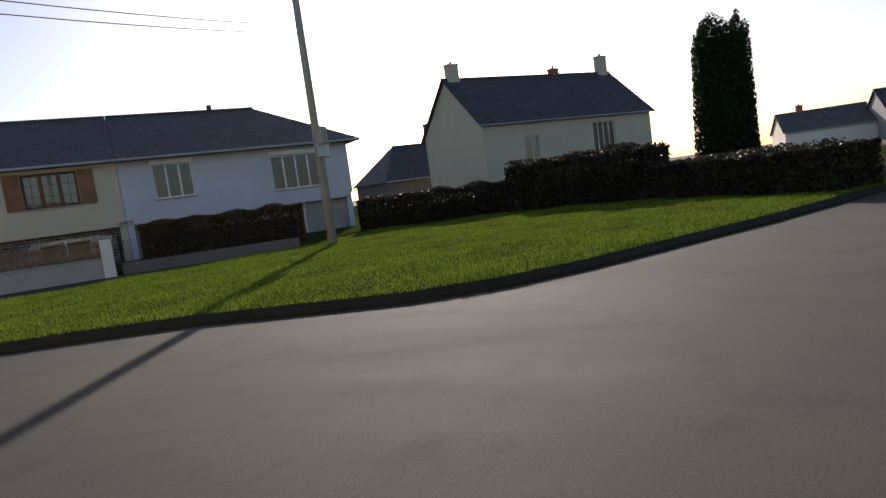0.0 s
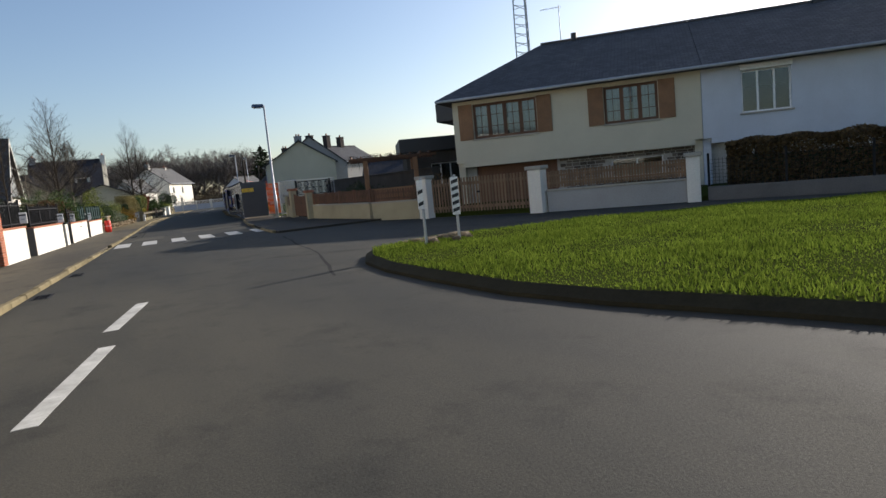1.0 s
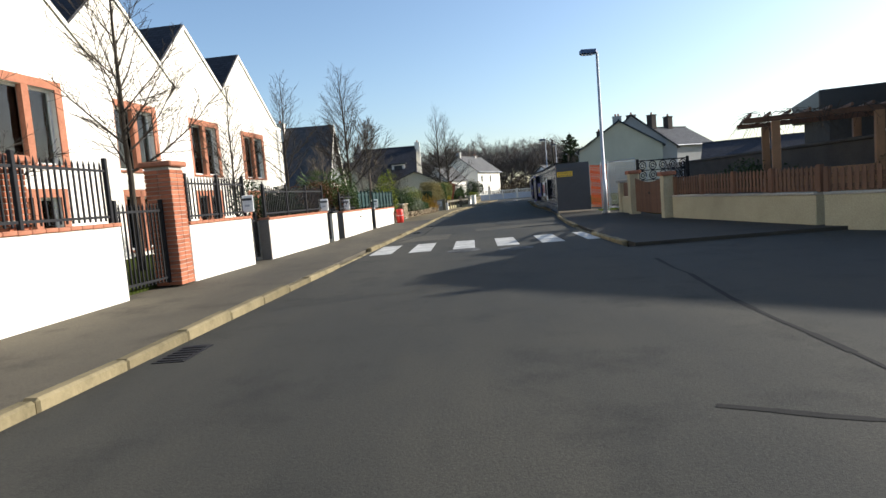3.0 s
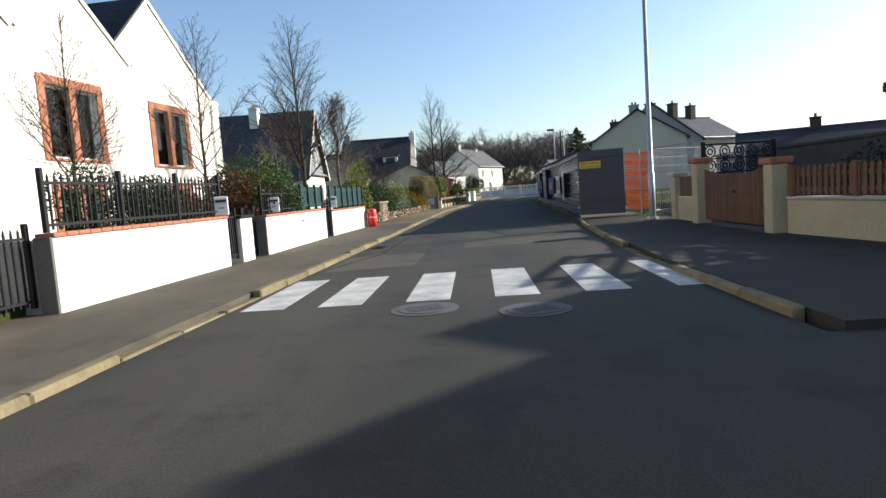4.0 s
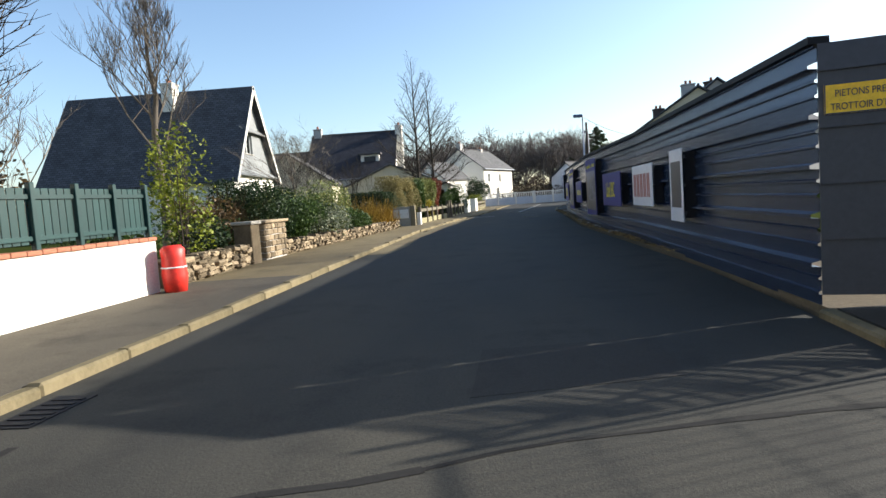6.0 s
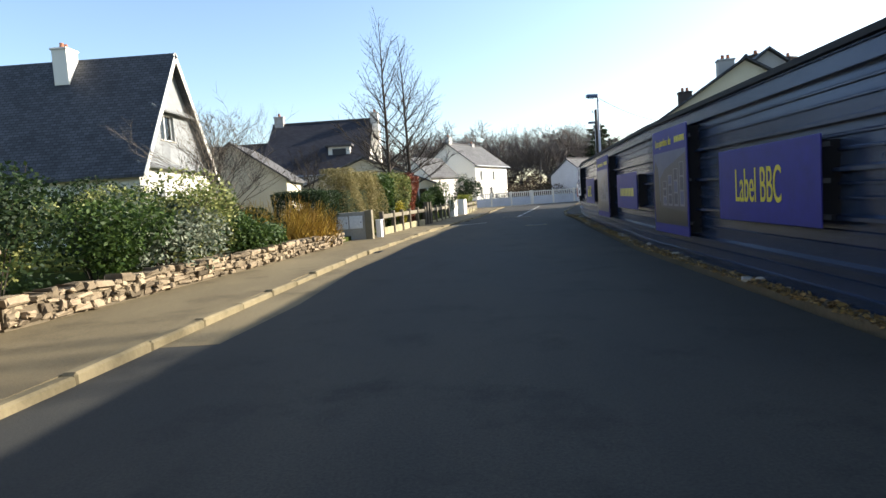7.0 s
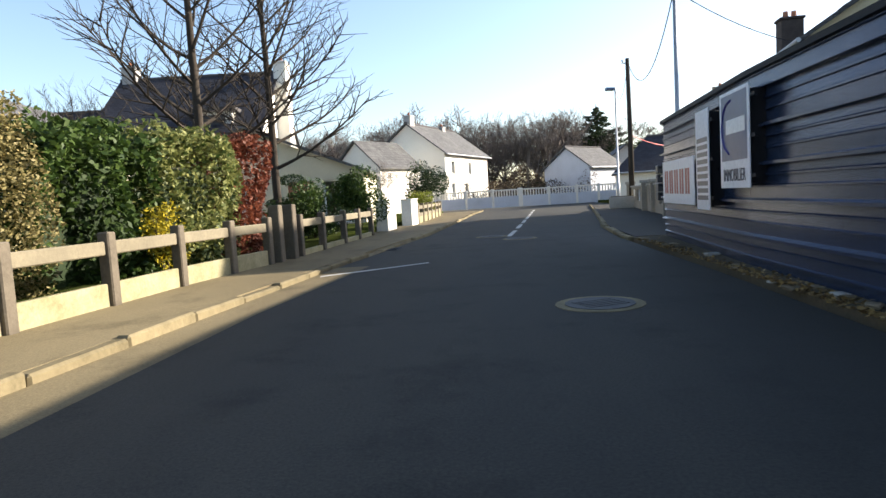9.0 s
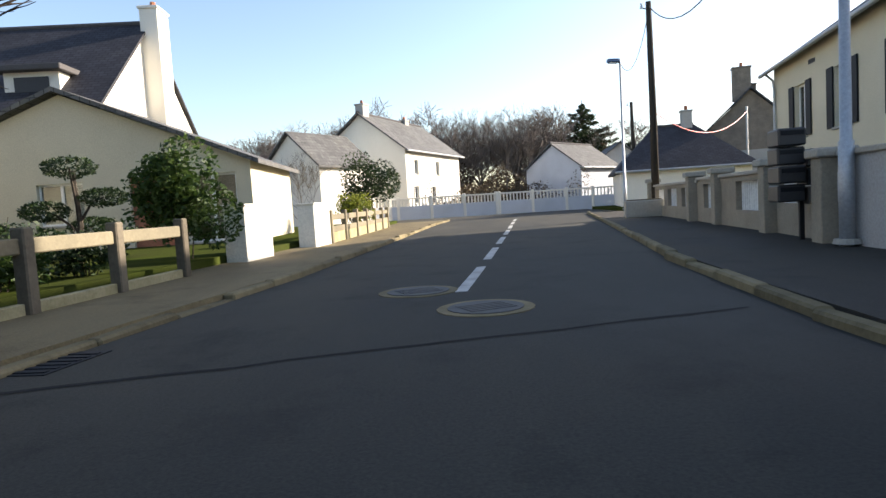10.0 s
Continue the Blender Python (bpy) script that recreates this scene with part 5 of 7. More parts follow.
# pergola and dark wall behind the picket fence
pg = thing("pergola", 6.62, 24.7, 0.1, -20, "brown wooden pergola with bare climbers", "pergola")
for px, py in ((0, 0), (2.3, 0), (0, 2.2), (2.3, 2.2)):
    part("post", MB().box(px - 0.1, py - 0.1, -0.1, px + 0.1, py + 0.1, 2.36, 0.012), SHUTTER, pg)
for py in (0, 2.2):
    part("beam", MB().box(-0.75, py - 0.04, 2.36, 3.3, py + 0.04, 2.5, 0.01), WOOD, pg)
for k in range(9):
    part("rafter", MB().box(-0.65 + 0.45 * k, -0.45, 2.5, -0.59 + 0.45 * k, 2.6, 2.58, 0.008), WOOD, pg)
part("screen", MB().box(0.1, -0.03, -0.1, 2.2, 0.03, 1.05, 0.008), SHUTTER, pg, "low brown boarded screen between the posts")
cl, rc = MB(), random.Random(77)
for k in range(150):
    a, b = Vector((rc.uniform(-0.7, 3.2), rc.uniform(-0.5, 2.5), 2.58)), Vector((rc.uniform(-0.5, 0.5), rc.uniform(-0.4, 0.4), rc.uniform(-0.6, 0.12)))
    cl.tube([tuple(a), tuple(a + b * 0.5 + Vector((0, 0, 0.05))), tuple(a + b)], [0.012, 0.008, 0.004], 3, cap=False)
part("climber", cl, BARK, pg, "bare tangled climber over the rafters", kind="stuff")
dk = thing("dark_boundary_wall", 9.1, 40.5, 0.1, -89, "long dark stone boundary wall behind the garden", "wall")
part("wall_body", MB().box(0, 0, -0.2, 17.0, 0.4, 1.72, 0.02), DARKWALL, dk)
part("coping", MB().box(-0.05, -0.06, 1.72, 17.05, 0.46, 1.82, 0.02), DARKWALL, dk)
fl = thing("flat_outbuilding", 10.4, 28.7, 0.1, -20, "low dark outbuilding with a deep flat roof edge", "building")
part("wall", MB().panel(6.2, -0.2, 2.75, 0.2, [(1.3, 0.9, 2.9, 2.1)]), DARKWALL, fl)
window(fl, Matrix.Identity(4), 1.3, 0.9, 1.6, 1.2, "white", 3, False)
part("side_wall", MB().box(0, 0.21, -0.2, 0.2, 4.5, 2.75), DARKWALL, fl)
part("side_wall", MB().box(6.0, 0.21, -0.2, 6.2, 4.5, 2.75), DARKWALL, fl)
part("back_wall", MB().box(0.2, 4.3, -0.2, 6.0, 4.5, 2.75), DARKWALL, fl)
part("roof", MB().box(-0.35, -0.4, 2.75, 6.5, 4.9, 3.5, 0.03), DARKPLASTIC, fl)
sc = thing("scroll_screen", 4.62, 30.4, 0.1, 18, "wrought iron screen of two rows of scrolls on posts", "screen")
part("rail", MB().box(0, 0, 1.76, 2.2, 0.03, 1.8).box(0, 0, 1.42, 2.2, 0.03, 1.45).box(0, 0, 1.07, 2.2, 0.03, 1.1), BLACKMETAL, sc)
for k in range(5):
    for zz in (1.26, 1.605):
        cx = 0.24 + 0.43 * k
        part("scroll", MB().tube([(cx + 0.145 * math.cos(t * 0.5), 0.015, zz + 0.145 * math.sin(t * 0.5)) for t in range(14)], 0.02, 5).tube([(cx + 0.07 * math.cos(t * 0.7), 0.015, zz + 0.07 * math.sin(t * 0.7)) for t in range(10)], 0.02, 5), BLACKMETAL, sc)
for k in range(2):
    part("post", MB().box(2.12 * k, -0.03, -0.2, 2.12 * k + 0.08, 0.06, 1.85, 0.01), BLACKMETAL, sc)

# orange net and site fence beside the hoarding
nt_ = thing("safety_net", 3.88, 34.64, 0.16, -28, "sagging orange plastic safety net on site fencing", "net")
nm = MB()
for k in range(34):
    z = 0.08 + 0.052 * k
    pts = [(x, 0.03 * math.sin(3 * x + 0.4 * k), z + 0.02 * math.sin(2.5 * x + k) - 0.03 * math.sin(math.pi * x / 0.7)) for x in [0.0, 0.12, 0.24, 0.36, 0.48, 0.6, 0.7]]
    for a, b in zip(pts, pts[1:]):
        nm.add([a, b, (b[0], b[1], b[2] + 0.036), (a[0], a[1], a[2] + 0.036)], [(0, 1, 2, 3)])
for k in range(11):
    x = 0.066 * k
    nm.add([(x, 0.03 * math.sin(3 * x), 0.08), (x + 0.014, 0.03 * math.sin(3 * x), 0.08), (x + 0.014, 0.03 * math.sin(3 * x + 13), 1.84), (x, 0.03 * math.sin(3 * x + 13), 1.84)], [(0, 1, 2, 3)])
part("net", nm, ORANGENET, nt_, kind="stuff")
for x in (0.46, 0.74):
    part("pole", MB().tube([(x, -0.04, -0.15), (x, -0.04, 1.95)], 0.022, 8), GALV, nt_)


def site_panel(x, y, a, n=24):
    t = thing("site_fence_panel", x, y, 0.05, a, "galvanised mesh panel of temporary site fencing", "fence", "temporary site fence")
    part("frame", MB().tube([(0, 0, 0), (0, 0, 2.0), (2.4, 0, 2.0), (2.4, 0, 0)], 0.02, 6).tube([(0, 0, 0.12), (2.4, 0, 0.12)], 0.02, 6), GALV, t)
    w = MB()
    for k in range(1, n):
        w.box(2.4 * k / n - 0.003, -0.003, 0.12, 2.4 * k / n + 0.003, 0.003, 2.0)
    for k in range(1, 7):
        w.box(0, -0.003, 0.12 + 0.27 * k, 2.4, 0.003, 0.126 + 0.27 * k)
    part("mesh", w, GALV, t, kind="stuff")
    return t


site_panel(4.55, 34.2, -80)
site_panel(4.62, 34.3, 35)
site_panel(6.6, 35.7, 32)
rb2 = railing(29, 35.6, 0.05, 0.85, "low iron railing behind the site fence", line=[(6.9, 28), (7.3, 37)], name="low_railing")

# ---- posters on the hoarding ----
INK_YELLOW = surface("yellow_print", (0.68, 0.58, 0.05), None, 2.0, 20.0, 0.4, 0.2, 0.0)
INK_RED = surface("red_print", (0.35, 0.05, 0.03), None, 2.0, 20.0, 0.4, 0.2, 0.0)
INK_DARK = surface("dark_print", (0.03, 0.035, 0.06), None, 2.0, 20.0, 0.4, 0.2, 0.0)
INK_SKY = surface("printed_sky", (0.025, 0.05, 0.14), (0.09, 0.12, 0.19), 1.5, 8.0, 0.35, 0.8, 0.0)
INK_GREEN = surface("printed_garden", (0.012, 0.02, 0.022), (0.024, 0.03, 0.036), 4.0, 20.0, 0.35, 0.8, 0.0)
INK_GREY = surface("printed_facade", (0.045, 0.05, 0.07), (0.02, 0.022, 0.03), 5.0, 20.0, 0.35, 0.7, 0.0)
INK_PALE = surface("printed_pale_wall", (0.21, 0.215, 0.25), (0.12, 0.125, 0.15), 5.0, 20.0, 0.45, 0.7, 0.0)
BOARD = surface("white_sign_board", (0.68, 0.7, 0.74), (0.55, 0.57, 0.6), 1.5, 15.0, 0.35, 0.4, 0.0)


def poster(y0, y1, z0, z1, label, base, z_off=0.05):
    """A flat board on the hoarding between two places along it; x runs from far to near as seen from the road."""
    xa, xb = along(HL, y1), along(HL, y0)
    d = Vector((xb - xa, y0 - y1, 0))
    t = thing("poster", xa, y1, 0.0, math.degrees(math.atan2(d.y, d.x)), label, "poster")
    t.location += Vector((d.y, -d.x, 0)).normalized() * 0.2
    part("board", MB().box(0, 0, z0, d.length, 0.015, z1, 0.003), base, t)
    for k in range(3):
        zz = z0 + (z1 - z0) * (0.12 + 0.38 * k)
        part("batten", MB().box(0.02, 0.016, zz - 0.02, d.length + 0.12, 0.05, zz + 0.02), BLACKMETAL, t)
    for xx in (0.1, d.length - 0.1):
        part("bracket", MB().box(xx - 0.02, 0.05, z0 + 0.05, xx + 0.02, 0.2, z1 - 0.05), BLACKMETAL, t)
    return t, d.length


def bars(t, x0, x1, z0, z1, mat, n=1, gap=0.35, name="print_bar"):
    """Plain bars in place of letters."""
    w = (x1 - x0) / n
    for k in range(n):
        part(name, MB().box(x0 + k * w, -0.003, z0, x0 + (k + 1 - (gap if n > 1 else 0)) * w, -0.0005, z1), mat, t)


def tall_poster(y0, y1):
    t, L = poster(y0, y1, 0.42, 2.0, "tall blue poster showing a block of flats under yellow lettering", BLUEPOSTER)
    part("picture_sky", MB().box(0.03 * L, -0.002, 0.9, 0.97 * L, -0.0005, 1.66), INK_SKY, t)
    part("picture_garden", MB().box(0.03 * L, -0.002, 0.56, 0.97 * L, -0.0005, 0.899), INK_GREEN, t)
    part("picture_block", MB().add([(0.22 * L, -0.003, 0.82), (0.97 * L, -0.003, 0.76), (0.97 * L, -0.003, 1.6), (0.38 * L, -0.003, 1.4), (0.22 * L, -0.003, 1.26)], [(0, 1, 2, 3, 4)]), INK_GREY, t)
    part("picture_tree", MB().prism([(0.03 * L, 0.0), (0.2 * L, 0.0), (0.16 * L, 0.55), (0.08 * L, 0.7), (0.03 * L, 0.5)], 0.0, 0.001).moved(pose(0, -0.004, 0.85, 90)), INK_GREEN, t)
    for c in range(4):
        x0, top = (0.3 + 0.165 * c) * L, 1.22 + 0.085 * c
        part("picture_bay", MB().box(x0, -0.005, 0.84, x0 + 0.12 * L, -0.0035, top), INK_PALE, t)
        for r_ in range(3):
            z0 = 0.86 + (top - 0.86) * r_ / 3
            part("picture_window", MB().box(x0 + 0.018 * L, -0.0065, z0 + 0.012, x0 + 0.102 * L, -0.0052, z0 + (top - 0.86) / 3 - 0.012), INK_DARK if (r_ + c) % 3 else INK_SKY, t)
    me = text_mesh("Les jardins de", 0.13, INK_YELLOW)
    ob = part("lettering", me, None, t)
    ob.matrix_basis = pose(0.34 * L, -0.004, 1.755) @ Matrix.Diagonal((L * 0.68, 1, 1.3, 1))
    bars(t, 0.68 * L, 0.95 * L, 1.765, 1.85, INK_YELLOW, 8, 0.3)


def label_poster(y0, y1):
    t, L = poster(y0, y1, 0.72, 1.5, "blue poster with yellow lettering", BLUEPOSTER)
    ob = part("lettering", text_mesh("Label BBC", 0.34, INK_YELLOW), None, t)
    ob.matrix_basis = pose(L / 2 - 0.1, -0.004, 0.93) @ Matrix.Diagonal((L * 0.34, 1, 1.5, 1))


def number_banner(y0, y1, z0=0.86, z1=1.42):
    t, L = poster(y0, y1, z0, z1, "white banner with a row of red printed bars", BOARD)
    for k in range(10):
        x = (0.08 + 0.17 * (k // 2) + 0.07 * (k % 2)) * L
        bars(t, x, x + 0.05 * L, z0 + 0.16, z1 - 0.16, INK_RED)


tb, L = poster(38.6, 39.3, 0.6, 1.62, "narrow white notice board", BOARD)
bars(tb, 0.08, 0.62, 0.8, 1.45, INK_GREY, 1)
number_banner(40.55, 42.38, 0.78, 1.52)
label_poster(43.75, 46.02)
tall_poster(47.2, 48.95)
tb, L = poster(50.25, 52.75, 0.73, 1.44, "blue poster with a row of yellow bars", BLUEPOSTER)
bars(tb, 0.5, 2.2, 0.98, 1.14, INK_YELLOW, 9)
tall_poster(54.25, 56.6)
label_poster(57.65, 60.1)
et, L = poster(62.47, 63.42, 0.95, 2.04, "blue and white estate agent board with a dark word", BOARD)
part("blue_field", MB().box(0.06, -0.002, 1.26, L - 0.06, -0.0005, 2.0), INK_SKY, et)
part("ring", MB().tube([(L / 2 - 0.1 + 0.3 * math.cos(a * 0.5), -0.002, 1.63 + 0.3 * math.sin(a * 0.5)) for a in range(3, 10)], 0.015, 4), BLUEPOSTER, et)
bars(et, 0.22, L - 0.12, 1.56, 1.72, WHITEPLASTIC, 1)
ob = part("lettering", text_mesh("IMMOBILIER", 0.2, INK_DARK), None, et)
ob.matrix_basis = pose(L / 2, -0.004, 1.03) @ Matrix.Diagonal((L * 0.72, 1, 1, 1))
lt, L = poster(63.95, 64.6, 0.67, 1.98, "narrow white list board with grey rows", BOARD)
for k in range(9):
    bars(lt, 0.06, L - 0.06, 0.8 + 0.095 * k, 0.86 + 0.095 * k, INK_GREY)
number_banner(64.75, 67.0, 0.72, 1.42)
ys_ = thing("warning_sign", HX + 0.02, HY - 0.05, 0.16, -18, "yellow warning board with two rows of dark capitals on the hoarding", "sign")
part("board", MB().box(0.0, 0.0, 1.44, 0.68, 0.012, 1.68, 0.004), YELLOW, ys_)
for words, zz in (("PIETONS PRENEZ LE", 1.575), ("TROTTOIR D'EN FACE", 1.47)):
    part("lettering", text_mesh(words, 0.078, INK_DARK), None, ys_).matrix_basis = pose(0.34, -0.003, zz) @ Matrix.Diagonal((0.76, 1, 1, 1))
part("border", MB().box(0.0, -0.003, 1.44, 0.68, -0.0005, 1.45).box(0, -0.003, 1.67, 0.68, -0.0005, 1.68).box(0, -0.003, 1.45, 0.01, -0.0005, 1.67).box(0.67, -0.003, 1.45, 0.68, -0.0005, 1.67), INK_DARK, ys_)

# ---- lamps, poles, wires ----


def street_lamp(x, y, h, a, label, arm=0.55):
    t = thing("street_lamp", x, y, 0.1, a, label, "street lamp")
    part("pole", MB().tube([(0, 0, -0.2), (0, 0, 1.2), (0, 0, 1.22), (0, 0, h)], [0.085, 0.085, 0.065, 0.045], 12), GALV, t, smooth=True)
    part("foot", MB().tube([(0, 0, 0), (0, 0, 0.06)], [0.16, 0.14], 12), CONCRETE, t)
    part("door_plate", MB().box(-0.04, -0.094, 0.5, 0.04, -0.08, 0.85, 0.005), GALV, t)
    hd = part("head", MB().box(0.02, -0.13, h - 0.1, 0.08 + arm, 0.13, h + 0.08, 0.04), DARKSTEEL, t)
    part("lens", MB().box(0.15, -0.1, h - 0.125, arm, 0.1, h - 0.1, 0.01), WHITEPLASTIC, hd)
    return t


street_lamp(3.72, 31.55, 5.95, 184, "galvanised street lamp with a flat dark head by the crossing")
street_lamp(7.75, 72.4, 6.0, 190, "galvanised street lamp by the letterboxes")
street_lamp(12.4, 94.3, 6.9, 190, "galvanised street lamp at the bend")


def timber_pole(x, y, h, label):
    t = thing("utility_pole", x, y, 0.05, 0, label, "utility pole")
    part("shaft", MB().tube([(0, 0, -0.3), (0.02, 0.01, h * 0.5), (0.0, 0.03, h)], [0.14, 0.12, 0.09], 10), BARK, t, smooth=True)
    part("bracket", MB().tube([(0, 0, h - 0.25), (-0.25, 0, h - 0.2)], 0.02, 6), GALV, t)
    part("insulator", MB().tube([(-0.25, 0, h - 0.22), (-0.25, 0, h - 0.05)], [0.05, 0.03], 8), WHITEPLASTIC, t)
    return t


timber_pole(10.6, 85.8, 7.0, "dark timber utility pole carrying cables")
timber_pole(15.2, 101.0, 6.0, "dark timber utility pole further along the bend")


def cable(a, b, sag, label, mat=None, r=0.012):
    a, b = Vector(a), Vector(b)
    pts = [a.lerp(b, k / 14) - Vector((0, 0, sag * 4 * (k / 14) * (1 - k / 14))) for k in range(15)]
    solid("overhead_cable", MB().tube(pts, r, 5), mat or BLACKMETAL, label, "cable")


cable((10.6, 85.8, 6.9), (7.75, 72.4, 6.0), 1.5, "sagging black overhead cable between poles", r=0.016)
cable((10.6, 85.8, 6.8), (12.4, 94.3, 6.9), 1.0, "sagging black overhead cable to the lamp")
cable((7.75, 72.4, 6.0), (14.0, 73.0, 4.4), 0.6, "black overhead cable to a house")
cable((10.6, 85.8, 3.5), (20.1, 97.6, 4.75), 0.9, "pink plastic chain slung from the pole to a post", REDPLASTIC, 0.016)
cpost = thing("chain_post", 20.1, 97.6, 0.1, 0, "thin grey post carrying a plastic chain", "post")
part("shaft", MB().tube([(0, 0, -0.3), (0, 0, 4.9)], 0.05, 8), GALV, cpost)

pl = thing("sign_pole", 12.9, 2.55, 0.05, 0, "grey concrete pole carrying a cabinet and a small sign", "pole")
part("shaft", MB().tube([(0, 0, -0.3), (0, 0, 11.3)], [0.155, 0.1], 10), CONCRETE, pl, smooth=True)
cable((12.9, 2.55, 7.1), (-7.0, 2.9, 4.5), 0.25, "thin black telephone cable from the pole across the road", r=0.01)
cable((12.9, 2.55, 6.85), (-7.0, 2.9, 4.3), 0.25, "second thin black telephone cable across the road", r=0.01)
part("cabinet", MB().box(-0.37, -0.21, 2.9, 0.37, -0.14, 3.35, 0.02), GALV, pl)
part("box", MB().box(-0.25, -0.34, 3.3, 0.12, -0.14, 3.85, 0.02), CONCRETE, pl)
mt = thing("lattice_mast", 37.9, 56.7, 0, 20, "tall galvanised lattice mast behind the houses", "mast")
for k, (px, py) in enumerate(((0.86, 0), (-0.43, 0.74), (-0.43, -0.74))):
    part("leg", MB().tube([(px * 1.3, py * 1.3, -0.2), (px * 0.8, py * 0.8, 36)], 0.08, 6), GALV, mt)
for k in range(36):
    s = 1.6 - 0.62 * k / 36
    q = [(0.7 * s, 0, k), (-0.35 * s, 0.6 * s, k + 0.5), (-0.35 * s, -0.6 * s, k), (0.7 * s, 0, k + 1.0)]
    part("brace", MB().tube(q, 0.035, 4), GALV, mt)
    part("brace", MB().tube([(-0.35 * s, -0.6 * s, k + 1.0), (0.7 * s, 0, k + 0.5), (-0.35 * s, 0.6 * s, k)], 0.03, 4), GALV, mt)
for x, y, lab in ((1.9, 8.2, "narrow black and white chevron sign seen edge on"), (2.75, 8.45, "black and white chevron sign on a grey post")):
    t = thing("road_sign", x, y, 0.08, -12, lab, "road sign")
    part("post", MB().tube([(0, 0, -0.2), (0, 0, 1.35)], 0.03, 8), GALV, t)
    b = part("plate", MB().box(-0.1, -0.05, 0.55 if x > 2 else 0.75, 0.02 if x < 2 else 0.06, -0.03, 1.3, 0.006), WHITEPLASTIC, t)
    for k in range(5 if x > 2 else 2):
        zz = (0.6 if x > 2 else 0.8) + 0.14 * k * (1 if x > 2 else 1.6)
        part("chevron", MB().add([(-0.09, -0.053, zz), (0.01 if x < 2 else 0.05, -0.053, zz + 0.04), (0.01 if x < 2 else 0.05, -0.053, zz + 0.11), (-0.09, -0.053, zz + 0.07)], [(0, 1, 2, 3)]), DARKPLASTIC, b)

# ---- end of the street: letterboxes, wall, balustrade ----
lc = thing("letterbox_cluster", 7.95, 73.6, 0.1, -12, "cluster of black letterboxes on one post", "letterboxes")
part("post", MB().box(-0.03, -0.03, -0.2, 0.03, 0.03, 0.6, 0.004), BLACKMETAL, lc)
for i in range(2):
    for j in range(4):
        if not (i == 1 and j == 3):
            zb = 0.5 + 0.25 * j - 0.04 * i
            bx = part("box", MB().box(-0.36 + 0.37 * i, -0.2 - 0.05 * ((i + j) % 2), zb, -0.01 + 0.37 * i, 0.2, zb + 0.235, 0.02), DARKPLASTIC, lc)
            part("flap", MB().box(-0.33 + 0.37 * i, -0.212 - 0.05 * ((i + j) % 2), zb + 0.14, -0.04 + 0.37 * i, -0.2 - 0.05 * ((i + j) % 2), zb + 0.2), BLACKMETAL, bx)


def low_wall_open(y0, y1, h, label, holes, mat=CREAM_SHADE):
    x0, x1 = along(WR, y1), along(WR, y0)
    d = Vector((x1 - x0, y0 - y1, 0))
    t = thing("garden_wall", x0, y1, 0.1, math.degrees(math.atan2(d.y, d.x)), label, "wall")
    L = d.length
    part("wall_body", MB().panel(L, -0.2, h, 0.2, [(a * L, b, c * L, e) for a, b, c, e in holes]), mat, t)
    part("coping", MB().box(-0.05, -0.05, h, L + 0.05, 0.25, h + 0.07, 0.012), CONCRETE, t)
    for a, b, c, e in holes:
        n = int((c - a) * L / 0.12)
        for k in range(1, n):
            x = a * L + (c - a) * L * k / n
            part("bar", MB().box(x - 0.015, 0.08, b, x + 0.015, 0.11, e), WHITEPLASTIC, t)
    return t


low_wall_open(73.0, 75.2, 1.0, "cream garden wall with white barred openings", [(0.08, 0.45, 0.9, 0.9)])
low_wall_open(75.2, 80.0, 0.95, "cream garden wall with wide openings", [(0.1, 0.3, 0.4, 0.85), (0.6, 0.3, 0.9, 0.85)])
low_wall_open(80.0, 86.0, 0.9, "long cream garden wall with barred openings", [(0.08, 0.3, 0.3, 0.8), (0.4, 0.3, 0.6, 0.8), (0.7, 0.3, 0.92, 0.8)])
low_wall_open(68.3, 72.7, 1.05, "grey rendered garden wall beside the hoarding", [], GREYWALL)
for y in (73.0, 75.2, 78.3, 80.3, 86.0):
    pier(along(WR, y), y, 75, 0.36, 1.1, CREAM_SHADE, "cream garden wall pier with a flat cap")
pt = thing("planter", 9.9, 85.0, 0.1, -15, "large grey concrete planter at the kerb", "planter")
part("tub", MB().box(-0.6, -0.3, -0.05, 0.6, 0.3, 0.5, 0.03), CONCRETE, pt)
part("soil", MB().box(-0.52, -0.22, 0.5, 0.52, 0.22, 0.53), EARTH, pt)

BAL = [(-3.0, 103.0), (1.3, 105.5), (8.0, 106.5), (14.0, 105.5), (18.0, 104.0)]
for (xa, ya), (xb, yb) in zip(BAL, BAL[1:]):
    d = Vector((xb - xa, yb - ya, 0))
    L = d.length
    t = thing("balustrade", xa, ya, 0.0, math.degrees(math.atan2(d.y, d.x)), "white concrete balustrade fence at the bend", "fence")
    part("plinth", MB().box(0, 0, -0.2, L, 0.18, 0.86, 0.01), BLUEWHITE, t)
    part("rail", MB().box(0, -0.02, 1.3, L, 0.2, 1.4, 0.01), WHITE, t)
    for k in range(int(L / 0.22)):
        part("baluster", MB().box(0.22 * k + 0.04, 0.04, 0.86, 0.22 * k + 0.12, 0.13, 1.3), WHITE, t)
    for k in range(int(L / 2.2) + 1):
        part("post", MB().box(2.2 * k - 0.09, -0.05, -0.2, 2.2 * k + 0.09, 0.23, 1.48, 0.015), WHITE, t)

# ---- road marks ----

def mark(poly, label, cat="road marking", group=""):
    solid("road_marking", MB().prism(poly, 0.0, 0.004), PAINT, label, cat, group=group)


